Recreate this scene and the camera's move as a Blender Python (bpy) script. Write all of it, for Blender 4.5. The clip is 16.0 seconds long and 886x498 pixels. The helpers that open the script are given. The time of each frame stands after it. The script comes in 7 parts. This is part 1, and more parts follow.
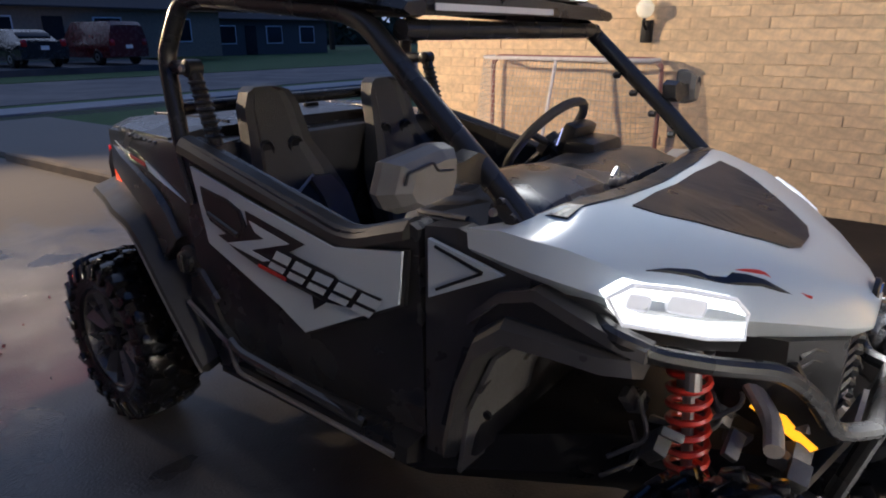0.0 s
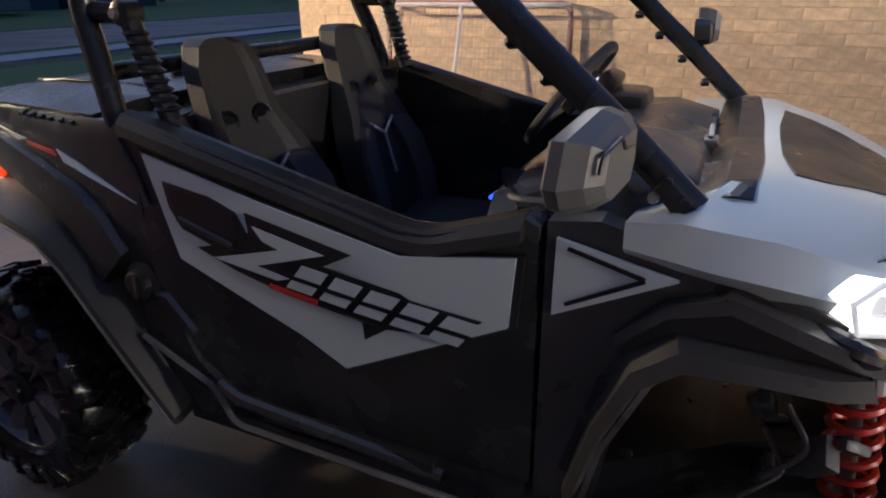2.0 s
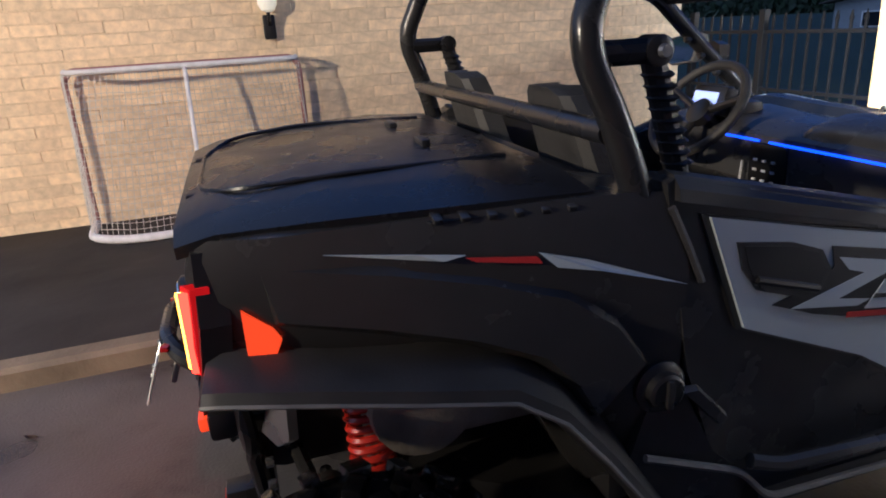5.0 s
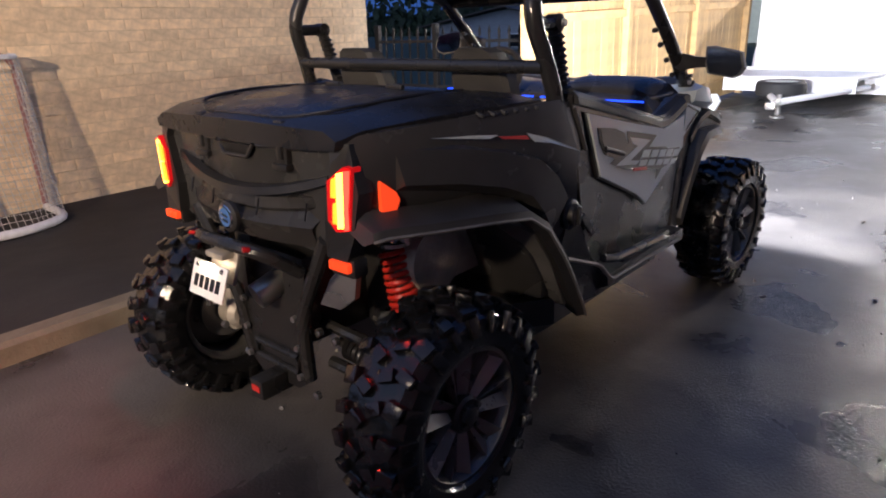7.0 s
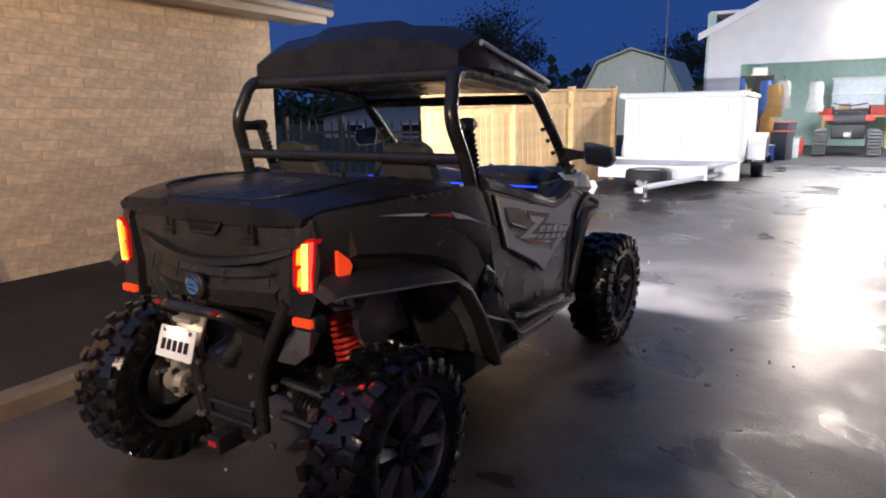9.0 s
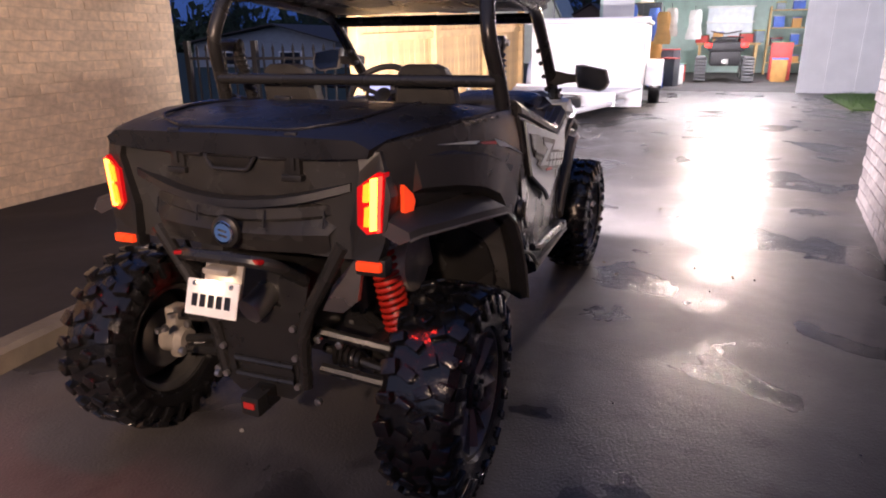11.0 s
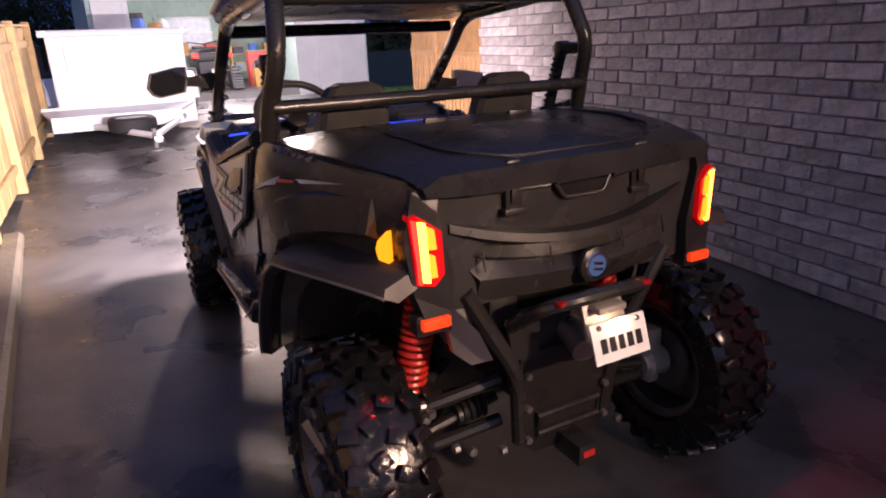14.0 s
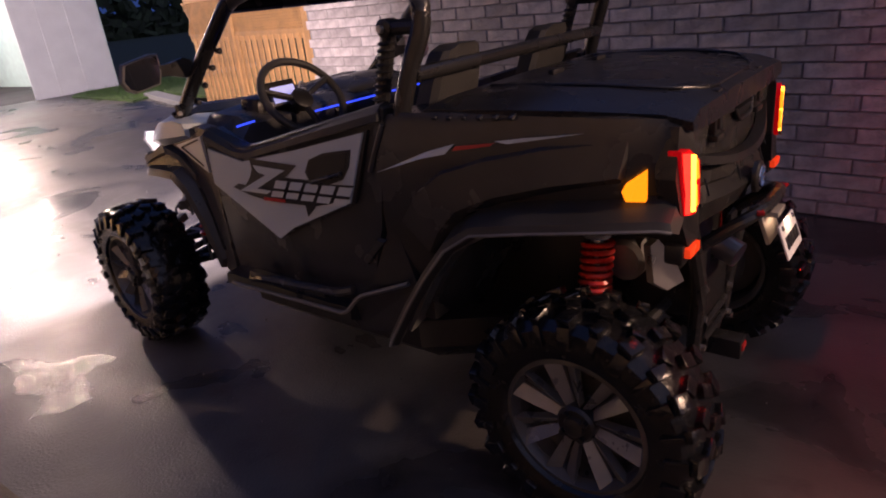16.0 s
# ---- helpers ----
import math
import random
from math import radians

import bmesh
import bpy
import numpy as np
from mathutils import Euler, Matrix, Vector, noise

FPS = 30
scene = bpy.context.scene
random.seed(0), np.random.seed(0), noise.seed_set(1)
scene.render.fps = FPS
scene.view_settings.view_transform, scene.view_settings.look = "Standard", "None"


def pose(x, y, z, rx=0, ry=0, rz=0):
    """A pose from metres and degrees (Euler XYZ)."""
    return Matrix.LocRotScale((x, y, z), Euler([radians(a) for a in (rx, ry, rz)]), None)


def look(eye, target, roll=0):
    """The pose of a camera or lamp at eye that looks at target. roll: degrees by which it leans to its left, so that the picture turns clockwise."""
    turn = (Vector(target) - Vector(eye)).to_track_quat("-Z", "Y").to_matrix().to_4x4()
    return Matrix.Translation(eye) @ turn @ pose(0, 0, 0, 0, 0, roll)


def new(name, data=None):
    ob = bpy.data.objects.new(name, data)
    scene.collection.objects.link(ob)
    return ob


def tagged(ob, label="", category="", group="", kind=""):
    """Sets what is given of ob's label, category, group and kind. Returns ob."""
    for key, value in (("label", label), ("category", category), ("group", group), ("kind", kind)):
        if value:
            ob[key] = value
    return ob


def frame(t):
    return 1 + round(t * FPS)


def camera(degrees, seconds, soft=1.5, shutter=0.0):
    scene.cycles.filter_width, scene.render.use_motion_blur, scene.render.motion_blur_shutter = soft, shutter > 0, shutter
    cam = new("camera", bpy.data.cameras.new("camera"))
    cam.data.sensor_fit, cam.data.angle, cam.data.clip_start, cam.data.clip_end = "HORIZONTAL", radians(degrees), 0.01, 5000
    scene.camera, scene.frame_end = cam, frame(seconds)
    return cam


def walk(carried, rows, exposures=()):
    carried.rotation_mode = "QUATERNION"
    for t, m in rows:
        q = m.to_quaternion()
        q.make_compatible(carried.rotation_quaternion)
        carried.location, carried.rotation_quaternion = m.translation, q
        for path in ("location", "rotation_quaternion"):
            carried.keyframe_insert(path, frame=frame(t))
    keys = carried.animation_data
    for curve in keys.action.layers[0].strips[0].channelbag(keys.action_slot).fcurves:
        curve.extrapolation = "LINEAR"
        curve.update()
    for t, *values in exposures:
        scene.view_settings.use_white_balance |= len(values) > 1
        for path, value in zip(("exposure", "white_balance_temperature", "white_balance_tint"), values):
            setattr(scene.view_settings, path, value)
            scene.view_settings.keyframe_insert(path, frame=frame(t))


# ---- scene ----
cam = camera(69.1, 16.0, 1.9)
PATH = [
    (0, (1.67, 2.415, 1.46), (0.174, 1.249, 0.827), -0.1),
    (0.5, (1.708, 2.275, 1.478), (0.109, 1.229, 0.888), -0.5),
    (1, (1.643, 2.16, 1.459), (0.021, 1.142, 0.882), -1.0),
    (1.5, (1.554, 2.002, 1.443), (-0.091, 1.061, 0.804), -1.4),
    (2, (1.581, 1.797, 1.418), (-0.095, 1.019, 0.653), -0.5),
    (2.5, (1.598, 1.567, 1.415), (-0.163, 1.032, 0.632), -1.9),
    (3, (1.533, 1.307, 1.442), (-0.282, 0.859, 0.733), -4.3),
    (3.5, (1.57, 0.991, 1.428), (-0.309, 1.01, 0.743), -2.2),
    (4, (1.49, 0.679, 1.404), (-0.358, 0.834, 0.656), -3.8),
    (4.2, (1.449, 0.544, 1.427), (-0.421, 0.707, 0.739), -4.9),
    (6.3, (1.64, -0.924, 1.368), (0.315, 0.388, 0.645), 0.4),
    (6.5, (1.634, -0.998, 1.356), (0.369, 0.382, 0.651), -0.3),
    (7, (1.649, -1.199, 1.362), (0.402, 0.222, 0.71), -1.7),
    (7.5, (1.718, -1.412, 1.386), (0.583, 0.143, 0.845), -1.3),
    (8, (1.75, -1.507, 1.415), (0.702, 0.114, 0.891), -1.8),
    (8.5, (1.783, -1.565, 1.415), (0.73, 0.097, 1.057), -1.7),
    (9, (1.766, -1.575, 1.402), (0.744, 0.094, 0.994), -0.7),
    (9.5, (1.698, -1.571, 1.388), (0.731, 0.073, 0.788), -0.3),
    (9.7, (1.665, -1.563, 1.388), (0.697, 0.074, 0.771), -0.7),
    (11.8, (0.646, -1.74, 1.365), (0.288, 0.127, 0.745), -1.2),
    (12, (0.472, -1.731, 1.392), (0.198, 0.148, 0.765), -1.5),
    (12.5, (0.081, -1.742, 1.373), (0.098, 0.152, 0.73), -0.3),
    (13, (-0.298, -1.734, 1.363), (-0.035, 0.149, 0.743), -2.6),
    (13.5, (-0.691, -1.561, 1.403), (-0.219, 0.26, 0.723), -4.8),
    (14, (-1.041, -1.432, 1.419), (-0.163, 0.253, 0.795), -2.3),
    (14.5, (-1.231, -1.203, 1.418), (-0.245, 0.418, 0.784), -4.2),
    (15, (-1.477, -1.014, 1.402), (-0.253, 0.436, 0.77), -3.4),
    (15.5, (-1.758, -0.84, 1.431), (-0.405, 0.451, 0.723), -3.9),
    (16, (-1.943, -0.673, 1.438), (-0.514, 0.518, 0.703), -6.2),
]

# brightness of the picture on the way
EXPOSURES = [(0.0, 0.62, 6600, 11), (1.5, 0.55, 6650, 12), (2.5, 0.68, 6600, 11), (3.0, 0.68, 6300, 8), (3.5, 0.62, 5700, 5), (4.0, 0.52, 5450, 5), (6.5, 0.58, 6300, 16), (7.5, 0.34, 6350, 15), (9.5, 0.12, 6550, 20), (11.8, 0.40, 7200, 42), (12.1, 0.34, 7300, 48), (12.5, 0.06, 7350, 58), (13.0, -0.06, 7350, 60), (13.5, 0.02, 7150, 54), (14.0, 0.20, 7200, 38), (15.0, 0.02, 7350, 40), (15.5, -0.12, 7550, 42), (16.0, -0.16, 7550, 40)]
walk(cam, [(t, look(eye, target, roll)) for t, eye, target, roll in PATH], EXPOSURES)
SKY, FLOOD, GARAGE, HEAD, BARL, EAVE, POOL, TAIL, PLATE, GLOW = 0.95, 1000.0, 200.0, 1050.0, 15.0, 1000.0, 190.0, 4.5, 0.45, 13.0

# ---- world, large lights, exposure ----
world = bpy.data.worlds.new("dusk_sky")
scene.world = world
world.use_nodes = True
wn, wl = world.node_tree.nodes, world.node_tree.links
bg = wn["Background"]
tc = wn.new("ShaderNodeTexCoord")
sep = wn.new("ShaderNodeSeparateXYZ")
ramp = wn.new("ShaderNodeValToRGB")
wl.new(tc.outputs["Generated"], sep.inputs[0])
# the sky is brightest towards the afterglow behind the street, and darkens overhead and away from it
glow = wn.new("ShaderNodeMath")
glow.operation = "MULTIPLY_ADD"
wl.new(sep.outputs["Y"], glow.inputs[0])
glow.inputs[1].default_value, glow.inputs[2].default_value = 0.5, 0.5
wl.new(glow.outputs[0], ramp.inputs[0])
ramp.color_ramp.elements[0].position, ramp.color_ramp.elements[0].color = 0.0, (0.27, 0.34, 0.52, 1)
ramp.color_ramp.elements[1].position, ramp.color_ramp.elements[1].color = 0.95, (0.016, 0.055, 0.21, 1)
middle = ramp.color_ramp.elements.new(0.55)
middle.color = (0.045, 0.10, 0.27, 1)
wl.new(ramp.outputs[0], bg.inputs[0])
bg.inputs[1].default_value = SKY


def lamp(name, kind, m, energy, color, size=0.1, **more):
    data = bpy.data.lights.new(name, kind)
    data.energy, data.color = energy, color
    if kind == "AREA":
        data.size = size
    else:
        data.shadow_soft_size = size
    if kind == "SPOT":
        data.spot_size, data.spot_blend = radians(more.get("cone", 90)), more.get("blend", 0.5)
    ob = new(name, data)
    ob.matrix_world = m
    return ob


# floodlight on the garage gable
lamp("flood_lamp", "SPOT", look((2.0, 12.90, 2.95), (0.6, 4.0, 0.3)), FLOOD, (1.0, 0.92, 0.80), 0.16, cone=140, blend=0.6)
# tubes on the garage ceiling
for gx, gy in ((2.6, 13.6), (0.9, 14.6), (2.4, 16.8)):
    lamp("garage_lamp", "AREA", look((gx * 1.07 + 0.05, gy + 1.0, 3.2), (gx * 1.07 + 0.05, gy + 1.0, 0)), GARAGE, (0.88, 0.95, 1.0), 1.2)
# head lamps and roof bar of the vehicle
for s in (-1, 1):
    lamp("head_lamp", "SPOT", look((s * 0.42, 2.27, 0.93), (s * 0.75, 12.0, 0.7)), HEAD, (0.93, 0.96, 1.0), 0.04, cone=150, blend=1.0)
lamp("bar_lamp", "SPOT", look((0, 1.50, 1.60), (0, 12.0, 0.6)), BARL, (0.93, 0.97, 1.0), 0.12, cone=165, blend=0.6)
# the house lamp across the drive, on the brick house behind the camera's first steps
lamp("eave_lamp", "SPOT", look((1.1, -4.4, 2.55), (-3.6, 0.6, 2.45)), EAVE, (1.0, 0.78, 0.54), 0.09, cone=97, blend=0.7)
# yard lamp before the pale shed beyond the fence
lamp("yard_lamp", "SPOT", look((-10.0, 33.0, 3.4), (-9.6, 40.0, 3.0)), 420.0, (1.0, 0.93, 0.80), 0.1, cone=110, blend=0.6)
# a second lamp of that house throws a warm pool on the apron
lamp("porch_lamp", "SPOT", look((-0.6, -5.2, 2.6), (-0.4, -4.4, 0)), POOL, (1.0, 0.78, 0.54), 0.09, cone=96, blend=0.6)


# ---- materials ----
def mat(name, color, rough=0.5, metal=0.0, vary=0.12, scale=6.0, bump=0.0, bump_scale=60.0, spread=0.1, coat=0.0,
        emit=None, power=0.0, random_tint=0.0, island=False, spec=0.5, alpha=None):
    m = bpy.data.materials.new(name)
    m.use_nodes = True
    n, l = m.node_tree.nodes, m.node_tree.links
    b = n["Principled BSDF"]
    b.inputs["Metallic"].default_value = metal
    b.inputs["Specular IOR Level"].default_value = spec
    b.inputs["Coat Weight"].default_value = coat
    b.inputs["Coat Roughness"].default_value = 0.08
    tex = n.new("ShaderNodeTexCoord")
    n1 = n.new("ShaderNodeTexNoise")
    n1.inputs["Scale"].default_value, n1.inputs["Detail"].default_value = scale, 6
    l.new(tex.outputs["Object"], n1.inputs["Vector"])
    mix = n.new("ShaderNodeMix")
    mix.data_type = "RGBA"
    lo = tuple(max(0, c * (1 - vary)) for c in color)
    hi = tuple(min(1, c * (1 + vary)) for c in color)
    mix.inputs[6].default_value, mix.inputs[7].default_value = (*lo, 1), (*hi, 1)
    mr = n.new("ShaderNodeMapRange")
    mr.inputs[1].default_value, mr.inputs[2].default_value = 0.3, 0.7
    l.new(n1.outputs["Fac"], mr.inputs[0])
    l.new(mr.outputs[0], mix.inputs[0])
    out = mix.outputs[2]
    if random_tint:
        src = n.new("ShaderNodeNewGeometry").outputs["Random Per Island"] if island else n.new("ShaderNodeObjectInfo").outputs["Random"]
        r2 = n.new("ShaderNodeMapRange")
        r2.inputs[3].default_value, r2.inputs[4].default_value = 1 - random_tint, 1 + random_tint
        l.new(src, r2.inputs[0])
        mul = n.new("ShaderNodeMix")
        mul.data_type, mul.blend_type = "RGBA", "MULTIPLY"
        mul.inputs[0].default_value = 1
        l.new(out, mul.inputs[6])
        l.new(r2.outputs[0], mul.inputs[7])
        out = mul.outputs[2]
    l.new(out, b.inputs["Base Color"])
    n2 = n.new("ShaderNodeTexNoise")
    n2.inputs["Scale"].default_value, n2.inputs["Detail"].default_value = bump_scale, 4
    l.new(tex.outputs["Object"], n2.inputs["Vector"])
    rr = n.new("ShaderNodeMapRange")
    rr.inputs[1].default_value, rr.inputs[2].default_value = 0.3, 0.7
    rr.inputs[3].default_value, rr.inputs[4].default_value = max(0.02, rough - spread), min(1, rough + spread)
    l.new(n1.outputs["Fac"], rr.inputs[0])
    l.new(rr.outputs[0], b.inputs["Roughness"])
    if bump:
        bp = n.new("ShaderNodeBump")
        bp.inputs["Strength"].default_value, bp.inputs["Distance"].default_value = bump, 0.01
        l.new(n2.outputs["Fac"], bp.inputs["Height"])
        l.new(bp.outputs[0], b.inputs["Normal"])
    if emit:
        b.inputs["Emission Color"].default_value = (*emit, 1)
        b.inputs["Emission Strength"].default_value = power
    return m


def wet(name, color, dry, wet_rough, scale, tint=0.25, patch=0.5, bump=0.25):
    """Rain-wet paving: damp matt areas and thin water films, with fine grain."""
    m = mat(name, color, dry, vary=tint, scale=scale * 2.2, bump=0)
    n, l = m.node_tree.nodes, m.node_tree.links
    b = n["Principled BSDF"]
    tex = n.new("ShaderNodeTexCoord")
    big = n.new("ShaderNodeTexNoise")
    big.inputs["Scale"].default_value, big.inputs["Detail"].default_value, big.inputs["Distortion"].default_value = scale, 5, 0.6
    l.new(tex.outputs["Object"], big.inputs["Vector"])
    film = n.new("ShaderNodeMapRange")
    film.inputs[1].default_value, film.inputs[2].default_value = patch - 0.13, patch + 0.17
    l.new(big.outputs["Fac"], film.inputs[0])
    rough = n.new("ShaderNodeMapRange")
    rough.inputs[3].default_value, rough.inputs[4].default_value = dry, wet_rough
    l.new(film.outputs[0], rough.inputs[0])
    for link in list(b.inputs["Roughness"].links):
        l.remove(link)
    l.new(rough.outputs[0], b.inputs["Roughness"])
    dark = n.new("ShaderNodeMix")
    dark.data_type, dark.blend_type = "RGBA", "MULTIPLY"
    src = b.inputs["Base Color"].links[0].from_socket
    l.new(film.outputs[0], dark.inputs[0])
    l.new(src, dark.inputs[6])
    dark.inputs[7].default_value = (0.62, 0.62, 0.64, 1)
    l.new(dark.outputs[2], b.inputs["Base Color"])
    fine = n.new("ShaderNodeTexNoise")
    fine.inputs["Scale"].default_value, fine.inputs["Detail"].default_value = 90, 5
    l.new(tex.outputs["Object"], fine.inputs["Vector"])
    keep = n.new("ShaderNodeMapRange")
    keep.inputs[3].default_value, keep.inputs[4].default_value = bump, bump * 0.35
    l.new(film.outputs[0], keep.inputs[0])
    bp = n.new("ShaderNodeBump")
    bp.inputs["Distance"].default_value = 0.006
    l.new(keep.outputs[0], bp.inputs["Strength"])
    l.new(fine.outputs["Fac"], bp.inputs["Height"])
    # shallow waves in the paving, which break up reflected lights
    wave = n.new("ShaderNodeTexNoise")
    wave.inputs["Scale"].default_value, wave.inputs["Detail"].default_value = 2.6, 3
    l.new(tex.outputs["Object"], wave.inputs["Vector"])
    sway = n.new("ShaderNodeBump")
    sway.inputs["Distance"].default_value, sway.inputs["Strength"].default_value = 0.03, 0.35
    l.new(wave.outputs["Fac"], sway.inputs["Height"])
    l.new(sway.outputs[0], bp.inputs["Normal"])
    l.new(bp.outputs[0], b.inputs["Normal"])
    return m


M_DRIVE = wet("wet_drive", (0.092, 0.086, 0.082), 0.48, 0.24, 0.9, patch=0.55, bump=0.5)


def blotch(m, scale, lo, edge0, edge1, smooth):
    """Dark soaked patches with ragged edges, slicker than the rest."""
    n, l = m.node_tree.nodes, m.node_tree.links
    b = n["Principled BSDF"]
    tex, nz, rg, mx, mr = n.new("ShaderNodeTexCoord"), n.new("ShaderNodeTexNoise"), n.new("ShaderNodeMapRange"), n.new("ShaderNodeMix"), n.new("ShaderNodeMix")
    nz.inputs["Scale"].default_value, nz.inputs["Detail"].default_value, nz.inputs["Roughness"].default_value, nz.inputs["Distortion"].default_value = scale, 5, 0.5, 0.4
    l.new(tex.outputs["Object"], nz.inputs["Vector"])
    rg.inputs[1].default_value, rg.inputs[2].default_value = edge0, edge1
    l.new(nz.outputs["Fac"], rg.inputs[0])
    mx.data_type, mx.blend_type = "RGBA", "MULTIPLY"
    l.new(rg.outputs[0], mx.inputs[0])
    l.new(b.inputs["Base Color"].links[0].from_socket, mx.inputs[6])
    mx.inputs[7].default_value = (lo, lo, lo * 1.05, 1)
    l.new(mx.outputs[2], b.inputs["Base Color"])
    l.new(rg.outputs[0], mr.inputs[0])
    l.new(b.inputs["Roughness"].links[0].from_socket, mr.inputs[2])
    mr.inputs[3].default_value = smooth
    l.new(mr.outputs[0], b.inputs["Roughness"])


blotch(M_DRIVE, 1.5, 0.42, 0.50, 0.63, 0.20)
blotch(M_DRIVE, 5.5, 0.62, 0.57, 0.72, 0.28)
M_WALK = wet("walkway_concrete", (0.033, 0.030, 0.029), 0.80, 0.55, 0.8, patch=0.55)
M_WALK.node_tree.nodes["Principled BSDF"].inputs["Specular IOR Level"].default_value = 0.25


def dry_out(m, color, y_edge):
    """The drive dries off towards the street, with a ragged edge."""
    n, l = m.node_tree.nodes, m.node_tree.links
    b = n["Principled BSDF"]
    b.inputs["Specular IOR Level"].default_value = 0.42
    tex, xyz, ragged, push, step = n.new("ShaderNodeTexCoord"), n.new("ShaderNodeSeparateXYZ"), n.new("ShaderNodeTexNoise"), n.new("ShaderNodeMath"), n.new("ShaderNodeMapRange")
    l.new(tex.outputs["Object"], xyz.inputs[0])
    l.new(tex.outputs["Object"], ragged.inputs["Vector"])
    ragged.inputs["Scale"].default_value, ragged.inputs["Detail"].default_value = 0.8, 5
    push.operation = "MULTIPLY_ADD"
    l.new(ragged.outputs["Fac"], push.inputs[0])
    push.inputs[1].default_value = 3.0
    l.new(xyz.outputs["Y"], push.inputs[2])
    step.inputs[1].default_value, step.inputs[2].default_value = y_edge + 1.6, y_edge + 1.35
    l.new(push.outputs[0], step.inputs[0])
    for socket, dry in (("Base Color", (*color, 1)), ("Roughness", 0.75)):
        src = b.inputs[socket].links[0].from_socket
        mix = n.new("ShaderNodeMix")
        if socket == "Base Color":
            mix.data_type = "RGBA"
            a, c, o = mix.inputs[6], mix.inputs[7], mix.outputs[2]
        else:
            a, c, o = mix.inputs[2], mix.inputs[3], mix.outputs[0]
        l.new(step.outputs[0], mix.inputs[0])
        l.new(src, a)
        c.default_value = dry
        l.new(o, b.inputs[socket])


dry_out(M_DRIVE, (0.17, 0.15, 0.12), -3.4)
M_CURB = mat("curb_concrete", (0.16, 0.13, 0.09), 0.7, vary=0.3, scale=5, bump=0.6, bump_scale=40)
M_ROAD = wet("road_asphalt", (0.075, 0.075, 0.08), 0.75, 0.5, 0.6, bump=0.4)
M_PAVE = mat("pale_pavement", (0.24, 0.25, 0.26), 0.7, vary=0.15, scale=2, bump=0.3)
M_GRASS = mat("lawn_grass", (0.045, 0.10, 0.022), 0.9, vary=0.45, scale=14, bump=1.0, bump_scale=90)
M_BLADE = mat("grass_blade", (0.07, 0.16, 0.03), 0.6, vary=0.4, scale=9, random_tint=0.35, island=True)
M_GROUND = mat("ground_soil", (0.03, 0.045, 0.02), 0.95, vary=0.4, scale=3, bump=0.8)
M_BRICK_A = mat("tan_brick", (0.78, 0.60, 0.39), 0.75, vary=0.16, scale=18, bump=0.5, bump_scale=70, random_tint=0.12)
M_BRICK_AJ = mat("tan_brick_far", (0.78, 0.60, 0.39), 0.75, vary=0.16, scale=18, bump=0.5, bump_scale=70, random_tint=0.12, island=True)
M_BRICK_B = mat("grey_brick", (0.36, 0.32, 0.31), 0.6, vary=0.28, scale=14, bump=1.0, bump_scale=32, random_tint=0.26)
M_BRICK_BJ = mat("grey_brick_far", (0.36, 0.32, 0.31), 0.6, vary=0.28, scale=14, bump=1.0, bump_scale=32, random_tint=0.26, island=True)
M_MORTAR_A = mat("tan_mortar", (0.70, 0.54, 0.35), 0.9, vary=0.15, scale=30, bump=0.5)
M_MORTAR_B = mat("grey_mortar", (0.23, 0.21, 0.205), 0.9, vary=0.2, scale=30, bump=0.5)
M_LEAF = mat("brown_leaf", (0.09, 0.055, 0.025), 0.45, vary=0.4, scale=40)
M_WHITE = mat("white_paint", (0.78, 0.79, 0.78), 0.45, vary=0.05, scale=3, bump=0.05)
M_TRAILER = mat("white_trailer_paint", (0.80, 0.81, 0.82), 0.4, vary=0.06, scale=2)
M_SOFFIT = mat("soffit_paint", (0.55, 0.45, 0.33), 0.5, vary=0.1, scale=4)
M_SHINGLE = mat("dark_shingle", (0.07, 0.06, 0.055), 0.9, vary=0.3, scale=20, bump=0.6)
M_PINE = mat("pale_fence_wood", (0.52, 0.34, 0.15), 0.7, vary=0.2, scale=7, bump=0.4, bump_scale=35, random_tint=0.15)
M_CEDAR = mat("orange_fence_wood", (0.50, 0.26, 0.10), 0.7, vary=0.2, scale=7, bump=0.4, bump_scale=35, random_tint=0.12)
M_IRON = mat("black_iron", (0.012, 0.012, 0.013), 0.45, 0.4, bump=0.2)
M_TEAL = mat("pale_mint_garage_wall", (0.50, 0.66, 0.60), 0.7, vary=0.08)
M_DARK = mat("dark_void", (0.01, 0.01, 0.012), 0.8)
M_GLASS = mat("dark_window", (0.012, 0.016, 0.022), 0.12, spec=0.35)
M_GREY = mat("grey_metal", (0.30, 0.31, 0.32), 0.35, 0.8)

M_BLACK = mat("black_plastic", (0.016, 0.0155, 0.0155), 0.33, vary=0.2, scale=9, bump=0.12, bump_scale=300, spread=0.08)
M_BODY = mat("charcoal_body_plastic", (0.035, 0.034, 0.0335), 0.24, vary=0.15, scale=6, bump=0.04, bump_scale=300, spread=0.08)
M_COVER = mat("black_box_cover", (0.014, 0.014, 0.016), 0.29, vary=0.2, scale=7, bump=0.10, bump_scale=250, spec=0.45)
M_SILVER = mat("silver_white_paint", (0.51, 0.575, 0.60), 0.30, vary=0.015, scale=3, coat=0.35, spread=0.015)
M_DECAL = mat("black_decal", (0.008, 0.008, 0.009), 0.35)
M_REDDEC = mat("red_decal", (0.55, 0.03, 0.025), 0.4)
M_SATIN = mat("satin_black_plastic", (0.030, 0.029, 0.0285), 0.45, vary=0.2, scale=9, bump=0.1, bump_scale=250, spec=0.35)
